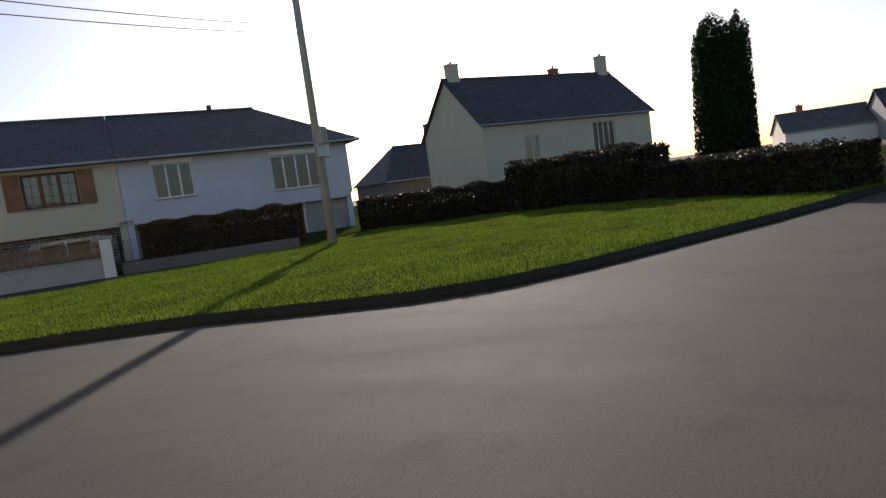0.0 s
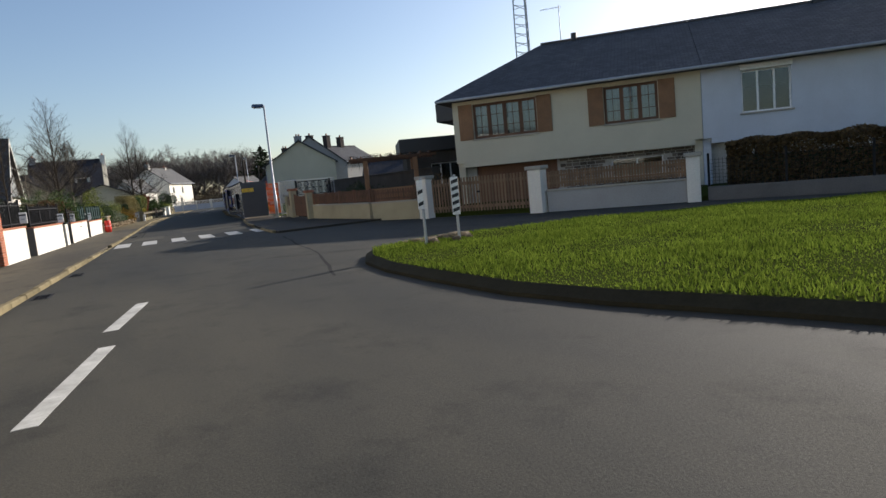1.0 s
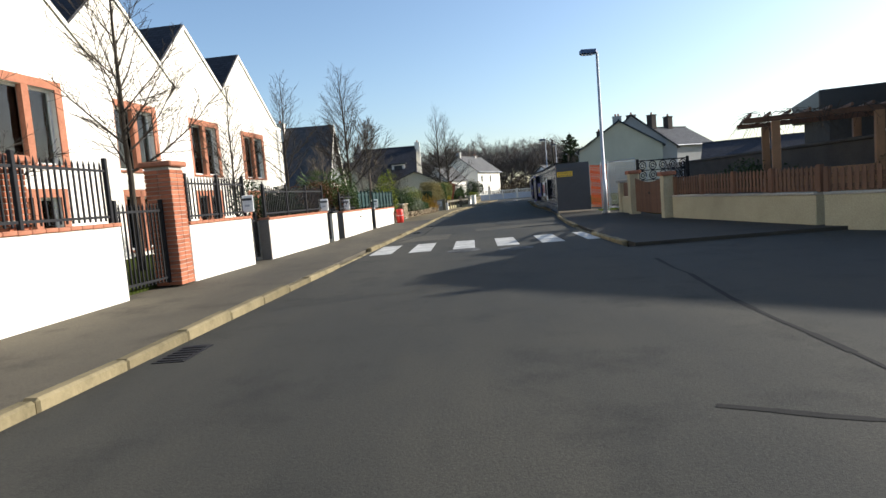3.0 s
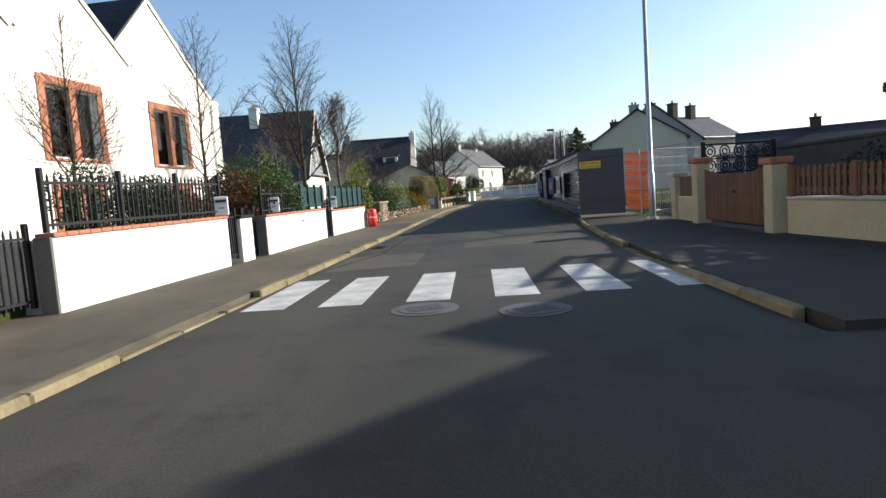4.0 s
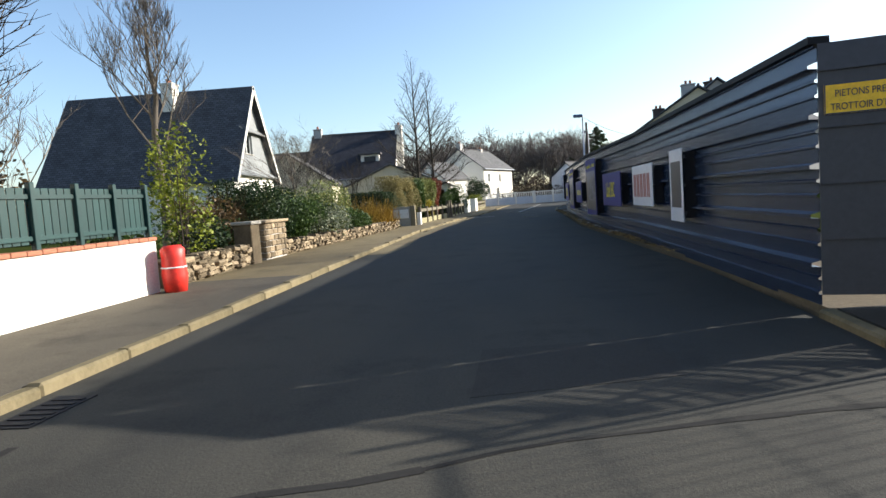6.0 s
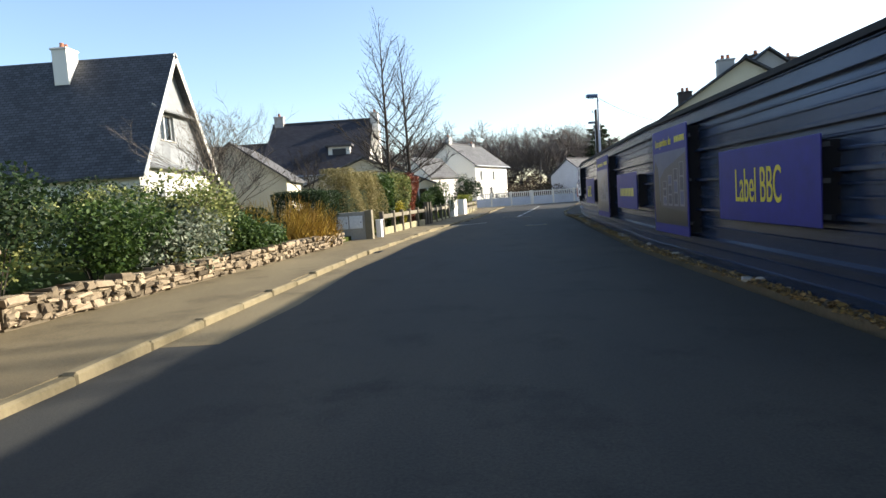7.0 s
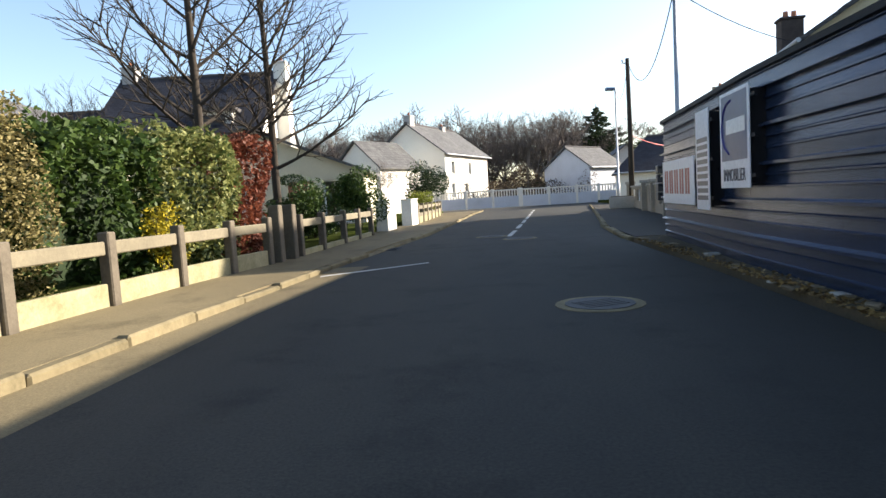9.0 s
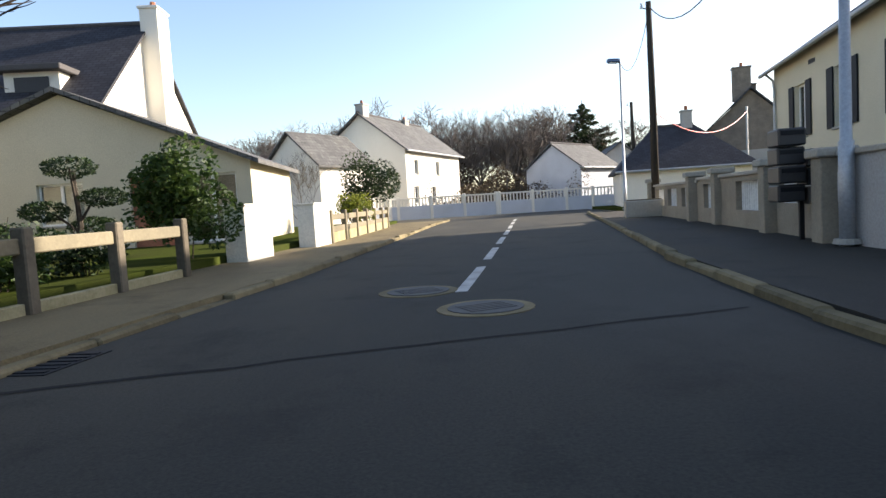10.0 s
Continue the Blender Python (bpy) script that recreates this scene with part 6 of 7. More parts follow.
for k in range(6):
    x = -4.04 + 1.0 * k + (0.0 if k else 0.1)
    dy = -0.03 * k
    mark([(x, 21.95 + dy), (x + 0.5, 21.93 + dy), (x + 0.56, 24.25 + dy), (x + 0.08, 24.27 + dy)], "worn white stripe of the zebra crossing", group="zebra crossing")
for (xa, ya), (xb, yb) in (((-3.1, 7.3), (-3.45, 5.4)), ((-3.45, 4.5), (-3.85, 2.2)), ((-3.95, 1.4), (-4.3, -1.0))):
    mark([(xa - 0.08, ya), (xb - 0.08, yb), (xb + 0.08, yb), (xa + 0.08, ya)], "white lane dash on the bend")
for k in range(7):
    y = 71.2 + 3.2 * k
    xa, xb = along(KL, y) * 0.48 + along(KR, min(y, 94)) * 0.52 - 0.1, along(KL, y + 2.2) * 0.48 + along(KR, min(y + 2.2, 94)) * 0.52 - 0.1
    mark([(xa - 0.06, y), (xa + 0.06, y), (xb + 0.06, y + 2.2), (xb - 0.06, y + 2.2)], "white centre line dash", group="centre line")
mark([(-0.35, 64.85), (1.2, 65.95), (1.2, 66.05), (-0.35, 64.98)], "thin white line across the drive mouth")


def manhole(x, y, r, label):
    t = thing("manhole_cover", x, y, 0.0, 20, label, "manhole cover")
    part("ring", MB().tube([(0, 0, -0.05), (0, 0, 0.006)], r, 20), IRON if "iron" in label else KERB, t)
    c = part("lid", MB().tube([(0, 0, -0.04), (0, 0, 0.012)], r * 0.78, 20), IRON, t)
    for k in range(5):
        part("rib", MB().box(-r * 0.5, -0.35 * r + 0.17 * r * k - 0.02, 0.0122, r * 0.5, -0.35 * r + 0.17 * r * k + 0.02, 0.017), IRON, c)


manhole(-1.8, 21.4, 0.36, "round cast iron manhole cover before the crossing")
manhole(-0.7, 21.0, 0.36, "round cast iron manhole cover in the shade")
manhole(2.83, 61.5, 0.4, "pale round manhole cover in the lane")
manhole(3.21, 70.2, 0.4, "pale round manhole cover beside the centre line")
manhole(2.66, 71.4, 0.4, "worn round manhole cover")
for x, y, a in ((-4.86, 9.97, 88), (-4.6, 13.4, 88), (-3.25, 33.6, 86), (-3.5, 29.6, 86), (-2.2, 53.4, 84), (0.2, 69.2, 80)):
    t = thing("gully_grate", x + 0.2, y, 0.0, a, "dark cast iron gully in the gutter", "gully")
    part("frame", MB().box(-0.3, -0.14, -0.05, 0.3, 0.14, 0.006), BLACKMETAL, t)
    for k in range(6):
        part("slot_bar", MB().box(-0.26 + 0.09 * k, -0.11, 0.0062, -0.22 + 0.09 * k, 0.11, 0.012), BLACKMETAL, t)
# tar seams and patches
SEAM = surface("tar_seam", (0.03, 0.029, 0.027), None, 3.0, 30.0, 0.95, 0.4, 0.2)
rs = random.Random(8)
for pts in ([(1.1, 17.5), (0.7, 14.0), (0.5, 11.0), (-0.3, 7.0)], [(-3.3, 31.8), (-1.6, 32.2), (0.4, 32.8), (1.9, 33.0)], [(-1.0, 30.0), (0.6, 30.6), (1.7, 30.7)], [(-0.6, 11.2), (0.6, 10.6), (2.1, 10.0)], [(-3.9, 24.9), (-3.0, 28.0), (-2.8, 33.0)], [(0.4, 68.5), (2.2, 68.9), (5.0, 69.5)]):
    fine = []
    for a, b in zip(pts, pts[1:]):
        for k in range(6):
            fine.append((a[0] + (b[0] - a[0]) * k / 6 + rs.uniform(-0.03, 0.03), a[1] + (b[1] - a[1]) * k / 6 + rs.uniform(-0.03, 0.03)))
    fine.append(pts[-1])
    m = MB()
    for a, b in zip(fine, fine[1:]):
        d = Vector((b[0] - a[0], b[1] - a[1], 0)).normalized() * rs.uniform(0.015, 0.035)
        m.add([(a[0] - d.y, a[1] + d.x, 0.003), (a[0] + d.y, a[1] - d.x, 0.003), (b[0] + d.y, b[1] - d.x, 0.003), (b[0] - d.y, b[1] + d.x, 0.003)], [(0, 1, 2, 3)])
    solid("tar_seam", m, SEAM, "dark tar seam in the asphalt", "road seam", "structure")

PATCHED = road_mat("patched_asphalt", (0.064, 0.059, 0.048), (0.038, 0.035, 0.03), (0.085, 0.078, 0.062))
NEWPATCH = road_mat("dark_patch_asphalt", (0.034, 0.032, 0.028), (0.023, 0.022, 0.02), (0.046, 0.043, 0.037))
for poly, mt_ in (([(-3.75, 25.2), (-2.2, 25.4), (-2.1, 27.6), (-3.6, 27.5)], PATCHED), ([(-0.4, 33.4), (0.9, 33.6), (1.0, 34.6), (-0.3, 34.5)], NEWPATCH), ([(-1.3, 27.9), (1.3, 28.3), (1.4, 29.7), (-1.3, 29.3)], PATCHED)):
    solid("road_patch", MB().prism(poly, -0.02, 0.0025), mt_, "repaired rectangle in the asphalt road", "road patch", "structure")

# ---- plants ----
import mathutils


def leaves_mesh(name, pts, size, mat, rng, flat=0.3, aspect=0.55):
    """Many single leaves, each a small folded diamond of its own."""
    n = len(pts)
    d = rng.normal(size=(n, 3))
    d[:, 2] *= 1 - flat
    d /= np.linalg.norm(d, axis=1)[:, None]
    e = np.cross(d, rng.normal(size=(n, 3)))
    e /= np.linalg.norm(e, axis=1)[:, None]
    s = size * rng.uniform(0.6, 1.3, n)[:, None]
    v = np.stack([pts - d * s * 0.5, pts + e * s * aspect * 0.5, pts + d * s * 0.5, pts - e * s * aspect * 0.5], 1).reshape(-1, 3)
    me = bpy.data.meshes.new(name)
    me.vertices.add(4 * n)
    me.vertices.foreach_set("co", v.ravel())
    me.loops.add(4 * n)
    me.loops.foreach_set("vertex_index", np.arange(4 * n))
    me.polygons.add(n)
    me.polygons.foreach_set("loop_start", np.arange(0, 4 * n, 4))
    me.materials.append(mat)
    me.update()
    me.validate()
    return me


def lumpy(rng, n, w, d, h, lumps, base=0.0, inner=0.35):
    """Points through a crown of several lumps, denser towards its skin."""
    c = np.column_stack([rng.uniform(-0.33, 0.33, lumps) * w, rng.uniform(-0.33, 0.33, lumps) * d, base + rng.uniform(0.28, 0.72, lumps) * h])
    r = rng.uniform(0.22, 0.36, lumps)
    k = rng.integers(0, lumps, n)
    q = rng.normal(size=(n, 3))
    q /= np.linalg.norm(q, axis=1)[:, None]
    rad = r[k] * (inner + (1 - inner) * rng.uniform(0, 1, n) ** 0.4)
    p = c[k] + q * rad[:, None] * np.array([w, d, h * 0.95])
    p[:, 2] = np.maximum(p[:, 2], base + 0.02)
    return p


def stems(mb, rng, n, w, d, h, r=0.012, base=0.0):
    for _ in range(n):
        a = rng.uniform(0, 6.28)
        x, y = rng.uniform(0, 0.4) * w * math.cos(a), rng.uniform(0, 0.4) * d * math.sin(a)
        mb.tube([(x * 0.2, y * 0.2, base - 0.1), (x * 0.6, y * 0.6, base + h * 0.4), (x, y, base + h * rng.uniform(0.6, 0.9))], [r, r * 0.7, r * 0.3], 4)
    return mb


def shrub(x, y, w, d, h, mat, label, seed, n=2200, leaf=0.09, lumps=9, z=0.15, name="shrub", a=0.0, inner=0.35):
    rng = np.random.default_rng(seed)
    t = thing(name, x, y, z, a, label, "shrub")
    part("stem", stems(MB(), rng, 9, w, d, h), BARK, t)
    part("foliage", leaves_mesh("foliage", lumpy(rng, n, w, d, h, lumps, 0.0, inner), leaf, mat, rng), None, t, kind="stuff")
    return t


def hedge(p0, p1, thick, h, mat, label, seed, n=6000, leaf=0.08, z=0.12, wave=0.12, mat2=None, name="hedge"):
    """A clipped or loose hedge: leaves over a box with an uneven skin, round a solid dark core."""
    rng = np.random.default_rng(seed)
    dv = Vector((p1[0] - p0[0], p1[1] - p0[1], 0))
    L = dv.length
    t = thing(name, p0[0], p0[1], z, math.degrees(math.atan2(dv.y, dv.x)), label, "hedge")
    face = rng.choice(5, n, p=[0.34, 0.2, 0.26, 0.1, 0.1])
    u, v = rng.uniform(0, 1, n), rng.uniform(0, 1, n)
    dep = rng.exponential(0.07, n)
    x, y, zz = u * L, rng.uniform(0, thick, n), v * h
    bul = wave * (np.sin(x * 1.7 + seed) * np.sin(v * 4 + x) + 0.6 * np.sin(x * 4.3 + 2 * seed))
    top = h + 0.8 * bul
    y = np.where(face == 0, -bul + dep, np.where(face == 1, thick + bul - dep, y))
    zz = np.where(face == 2, top - dep, np.minimum(zz, top))
    x = np.where(face == 3, dep - 0.3 * bul, np.where(face == 4, L - dep + 0.3 * bul, x))
    part("foliage", leaves_mesh("foliage", np.column_stack([x, y, zz]), leaf, mat, rng), None, t, kind="stuff")
    # solid dark box filling the hedge behind its leaves
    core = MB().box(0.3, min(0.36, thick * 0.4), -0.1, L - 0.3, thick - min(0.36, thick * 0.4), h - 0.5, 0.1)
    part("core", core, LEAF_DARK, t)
    return t


def bare_tree(x, y, h, seed, label, trunk=0.09, clear=0.28, spread=0.55, mat=None, z=0.15, depth=4, kids=4, name="bare_tree", up=0.35, limb=0.42, limbs=13, rise=0.55, crook=0.22):
    """A leafless tree: tapered trunk, limbs and fine twigs that fork and lean upwards."""
    rr = random.Random(seed)
    t = thing(name, x, y, z, 0, label, "tree")
    tm, cm = MB(), MB()
    n = 7
    pts = [Vector((rr.uniform(-0.05, 0.05) * k * 0.3, rr.uniform(-0.05, 0.05) * k * 0.3, -0.2 + (h * 0.8) * k / n)) for k in range(n + 1)]
    tm.tube(pts, [trunk * (1 - 0.8 * k / n) for k in range(n + 1)], 7)

    def grow(p, d, ln, r, lev):
        q = [p]
        for k in range(3):
            d = (d + Vector((rr.uniform(-crook, crook), rr.uniform(-crook, crook), up * 0.3 + rr.uniform(-0.1, 0.12)))).normalized()
            q.append(q[-1] + d * ln / 3)
        cm.tube(q, [r, r * 0.8, r * 0.6, r * 0.35], 4 if lev < 2 else 3, cap=False)
        if lev < depth:
            for k in range(kids if lev < depth - 1 else kids + 1):
                f = rr.uniform(0.25, 1.0)
                i = min(2, int(f * 3))
                b = q[i].lerp(q[i + 1], f * 3 - i)
                side = Vector((rr.uniform(-1, 1), rr.uniform(-1, 1), rr.uniform(-0.1, 0.6))).normalized()
                grow(b, (d * 0.75 + side * 0.75).normalized(), ln * rr.uniform(0.45, 0.68), max(r * 0.5, 0.004), lev + 1)

    m = limbs
    for k in range(m):
        f = clear + (0.97 - clear) * k / (m - 1)
        i = min(n - 1, int(f * n))
        b = pts[i].lerp(pts[i + 1], f * n - i)
        a = 2.4 * k + rr.uniform(-0.4, 0.4)
        grow(b, Vector((math.cos(a), math.sin(a), rise + 0.8 * f)).normalized(), h * spread * (1.05 - 0.75 * f) * rr.uniform(0.75, 1.15), trunk * (limb - 0.6 * limb * f), 1)
    part("trunk", tm, mat or BARK, t, smooth=True)
    part("crown", cm, mat or BARK, t, kind="stuff")
    return t


def leader_tree(x, y, h, seed, label, trunk=0.07, clear=0.28, reach=2.0, limbs=20, low=58, high=18, mat=None, z=0.15, fine=0.0045, gap=0.12, bow=0.07):
    """A leafless tree with one leading stem: long limbs that bow upwards, with twigs set along both of their sides."""
    rr = random.Random(seed)
    t = thing("bare_tree", x, y, z, 0, label, "tree")
    tm, cm = MB(), MB()
    n = 10
    sx, sy = rr.uniform(-0.03, 0.03) * h, rr.uniform(-0.03, 0.03) * h
    pts = [Vector((sx * (k / n) ** 2 + rr.uniform(-0.02, 0.02), sy * (k / n) ** 2 + rr.uniform(-0.02, 0.02), -0.2 + (h + 0.2) * k / n)) for k in range(n + 1)]
    rad = [max(trunk * (1 - k / n) ** 0.8, fine) * (1.25 if k == 0 else 1.0) for k in range(n + 1)]
    tm.tube(pts, rad, 8)

    def shoot(p, d, ln, r, segs, jit):
        q = [p]
        for _ in range(segs):
            d = (d + Vector((rr.uniform(-jit, jit), rr.uniform(-jit, jit), bow + rr.uniform(-jit, jit) * 0.6))).normalized()
            q.append(q[-1] + d * (ln / segs))
        cm.tube(q, [max(r * (1 - 0.8 * k / segs), fine * 0.7) for k in range(segs + 1)], 4 if r > 0.015 else 3, cap=False)
        return q

    def beside(q, step, ln, r, lev):
        total = sum((b - a).length for a, b in zip(q, q[1:]))
        m, side = max(2, int(total / step)), rr.choice((-1, 1))
        for k in range(m):
            f = 0.15 + 0.85 * (k + rr.uniform(0.2, 0.8)) / m
            i = min(len(q) - 2, int(f * (len(q) - 1)))
            w = f * (len(q) - 1) - i
            d = (q[i + 1] - q[i]).normalized()
            s = d.cross(Vector((0, 0, 1)))
            s = s.normalized() if s.length > 0.05 else Vector((1, 0, 0))
            u = s.cross(d)
            roll = rr.uniform(-0.9, 0.9)
            side = -side
            out = (d * rr.uniform(0.65, 1.0) + (s * side * math.cos(roll) + u * math.sin(roll)) * rr.uniform(0.6, 0.95)).normalized()
            tw = shoot(q[i].lerp(q[i + 1], w), out, ln * (1.1 - 0.65 * f) * rr.uniform(0.5, 1.2), r, 3, 0.16)
            if lev < 2:
                beside(tw, step * 0.9, ln * 0.42, r * 0.6, lev + 1)

    for k in range(limbs):
        f = clear + (0.97 - clear) * (k + rr.uniform(0.0, 0.6)) / limbs
        i = min(n - 1, int(f * n))
        b = pts[i].lerp(pts[i + 1], f * n - i)
        a = 2.4 * k + rr.uniform(-0.5, 0.5)
        g = (f - clear) / (1 - clear)
        e = math.radians(low + (high - low) * g + rr.uniform(-8, 8))
        ln = reach * (1 - 0.82 * g ** 1.3) * rr.uniform(0.7, 1.12)
        r = max(trunk * (1 - f) ** 0.8 * 0.5, fine * 1.6)
        beside(shoot(b, Vector((math.cos(a) * math.sin(e), math.sin(a) * math.sin(e), math.cos(e))), ln, r, 6, 0.1), gap, ln * 0.5, r * 0.4, 1)
    part("trunk", tm, mat or BARK, t, smooth=True)
    part("crown", cm, mat or BARK, t, kind="stuff")
    return t


# the green at the crossing
GREEN = [(40, -34), (60, -20), (60, 0), (40, 1.8), (14.2, 4.2), (12.8, 5.5), (11.4, 5.6), (9.3, 7.5), (6.15, 9.1), (3.75, 9.55), (2.05, 9.55), (0.9, 8.9), (0.5, 7.8), (0.38, 6.5), (0.45, 5.1), (0.62, 3.3), (1.0, 2.0), (1.6, 0.6), (2.1, -0.8), (2.35, -2.5), (2.6, -4.0), (3.2, -5.2), (4.2, -6.3), (8, -9.5), (14, -14)]
gm = MB()
n = len(GREEN)
inner = []
for k, (x, y) in enumerate(GREEN):
    a, b = GREEN[k - 1], GREEN[(k + 1) % n]
    tx, ty = b[0] - a[0], b[1] - a[1]
    ln = math.hypot(tx, ty)
    inner.append((x - ty / ln * 0.16, y + tx / ln * 0.16))
em = MB().add([(x, y, -0.05) for x, y in GREEN] + [(x, y, 0.05) for x, y in GREEN] + [(x, y, 0.139) for x, y in inner],
       [(k, (k + 1) % n, n + (k + 1) % n, n + k) for k in range(n)] + [(n + k, n + (k + 1) % n, 2 * n + (k + 1) % n, 2 * n + k) for k in range(n)])
solid("green_edge", em, EDGE_SHADE, "soil edge of the green darkened for its shade", "green", "structure")
gm.add([(x, y, 0.139) for x, y in inner], [tuple(tri) for tri in mathutils.geometry.tessellate_polygon([[Vector((x, y, 0)) for x, y in inner]])])
solid("green", gm, LAWN, "raised grass green at the road fork with a shade-darkened edge", "green", "structure")


def inside(px, py, poly):
    c = np.zeros(len(px), bool)
    for (x0, y0), (x1, y1) in zip(poly, poly[1:] + poly[:1]):
        hit = ((y0 > py) != (y1 > py)) & (px < (x1 - x0) * (py - y0) / (y1 - y0 + 1e-9) + x0)
        c ^= hit
    return c


def grass(name, poly, box, n, h, z, label, seed, mat=GRASS):
    """Single blades of grass, leaning, over an outline."""
    rng = np.random.default_rng(seed)
    px, py = rng.uniform(box[0], box[2], n), rng.uniform(box[1], box[3], n)
    k = inside(px, py, poly)
    px, py = px[k], py[k]
    m = len(px)
    tall = h * rng.uniform(0.5, 1.3, m) * (0.75 + 0.5 * np.sin(px * 1.3) * np.sin(py * 1.7))
    a = rng.uniform(0, 6.28, m)
    w = 0.011
    lean = rng.uniform(0.1, 0.7, m) * tall
    b = rng.uniform(0, 6.28, m)
    v = np.stack([np.column_stack([px - w * np.cos(a), py - w * np.sin(a), np.full(m, z)]), np.column_stack([px + w * np.cos(a), py + w * np.sin(a), np.full(m, z)]),
                  np.column_stack([px + lean * np.cos(b), py + lean * np.sin(b), z + tall])], 1).reshape(-1, 3)
    me = bpy.data.meshes.new(name)
    me.vertices.add(3 * m)
    me.vertices.foreach_set("co", v.ravel())
    me.loops.add(3 * m)
    me.loops.foreach_set("vertex_index", np.arange(3 * m))
    me.polygons.add(m)
    me.polygons.foreach_set("loop_start", np.arange(0, 3 * m, 3))
    me.materials.append(mat)
    me.update()
    me.validate()
    return tagged(new(name, me), label, "grass", kind="stuff")


grass("grass", inner, (0, -14, 20, 10), 400000, 0.07, 0.135, "short bright green grass with tufts", 1)
grass("verge_grass", [(3.9, 33.2), (9, 33.0), (9, 37.9), (4.0, 34.4)], (3.5, 32.5, 9.5, 38), 6000, 0.12, 0.1, "rough grass at the foot of the site fence", 2)
rr = random.Random(21)
for k in range(22):
    x, y = 1.7 + 1.4 * rr.random(), 8.2 + 0.9 * rr.random()
    s = rr.uniform(0.05, 0.13)
    mb = MB().box(-s, -s * 0.8, -0.02, s, s * 0.8, s * 0.9, s * 0.3)
    mb.v = [(p[0] + rr.uniform(-0.02, 0.02), p[1] + rr.uniform(-0.02, 0.02), p[2]) for p in mb.v]
    solid("rock", mb, STONEWALL, "rough brown stone bordering the green", "stone", group="border stones", m=pose(x, y, 0.13, 0, 0, rr.uniform(0, 180)))

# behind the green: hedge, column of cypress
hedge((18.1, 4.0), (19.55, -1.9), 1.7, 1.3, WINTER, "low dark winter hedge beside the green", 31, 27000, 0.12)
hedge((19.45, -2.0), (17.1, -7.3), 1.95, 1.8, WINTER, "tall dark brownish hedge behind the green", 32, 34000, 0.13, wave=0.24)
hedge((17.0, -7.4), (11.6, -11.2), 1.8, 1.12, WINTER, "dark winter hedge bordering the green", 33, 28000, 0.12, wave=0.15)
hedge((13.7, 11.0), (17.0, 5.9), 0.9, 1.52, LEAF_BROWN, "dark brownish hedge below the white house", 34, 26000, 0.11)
rng = np.random.default_rng(41)
cy = thing("cypress", 24.1, -10.7, 0.1, 0, "tall dark clipped column of cypress with a ragged top", "tree")
part("trunk", MB().tube([(0, 0, -0.2), (0, 0, 5.0)], [0.16, 0.05], 7), BARK, cy)
q = rng.uniform(0, 1, 34000)
ang = rng.uniform(0, 6.28, 34000)
zt = 0.1 + q * (6.5 + 0.26 * np.sin(ang * 3) + rng.uniform(-0.24, 0.24, 34000))
rad = 1.22 * (1.0 + 0.06 * np.sin(ang * 5 + 3 * q)) * (1.06 - 0.18 * q) * rng.uniform(0.75, 1.02, 34000) * np.where(q > 0.93, 0.75, 1)
part("foliage", leaves_mesh("foliage", np.column_stack([rad * np.cos(ang), rad * np.sin(ang), zt]), 0.13, LEAF_DARK, rng), None, cy, kind="stuff")
part("core", MB().tube([(0, 0, 0.1), (0, 0, 4.0), (0, 0, 6.0)], [0.92, 0.98, 0.67], 9), LEAF_DARK, cy)

# street and garden trees
for x, y, h, s, tr, re in ((-8.4, 15.7, 4.1, 51, 0.045, 1.7), (-8.4, 20.5, 6.9, 52, 0.075, 2.3), (-8.4, 26.4, 4.8, 53, 0.05, 1.9), (-8.4, 32.4, 6.2, 54, 0.06, 2.1)):
    leader_tree(x, y, h, s, "slender leafless street tree in a front garden", tr, 0.3, re, 30)
leader_tree(-6.6, 36.5, 7.2, 55, "leafless tree with many upright limbs behind the green fence", 0.08, 0.26, 2.7, 36, 56, 14)
bare_tree(-6.5, 42.4, 6.4, 56, "leafless pollarded tree with a pale trunk", 0.12, 0.45, 0.38, BARKLIGHT, up=0.7, limb=0.3, kids=5)
bare_tree(-8.6, 40.2, 4.8, 57, "leafless birch with a pale trunk", 0.07, 0.3, 0.4, BARKLIGHT)
for x, y, h, s in ((-3.2, 68.3, 9.6, 58), (-2.4, 70.7, 9.2, 59)):
    leader_tree(x, y, h, s, "tall leafless tree of a pair behind the fence", 0.11, 0.2, 3.5, 34, 68, 20, gap=0.22, fine=0.0048, bow=0.08)
bare_tree(-10.4, 66.0, 5.2, 60, "spreading leafless fruit tree", 0.08, 0.3, 0.75, BARKLIGHT, up=0.1)
bare_tree(-9.2, 62.0, 4.9, 61, "leafless fruit tree with crooked branches", 0.08, 0.3, 0.7, BARKLIGHT, up=0.1)
bare_tree(-7.6, 58.5, 3.4, 62, "small leafless fruit tree over the bank", 0.06, 0.3, 0.7, BARK, up=0.1)
bare_tree(-8.0, 72.0, 4.2, 63, "leafless garden tree behind the hedge", 0.07, 0.3, 0.6, BARK)
bare_tree(-1.6, 88.0, 2.6, 64, "small leafless shrub tree by the drive", 0.04, 0.2, 0.7, BARKLIGHT)

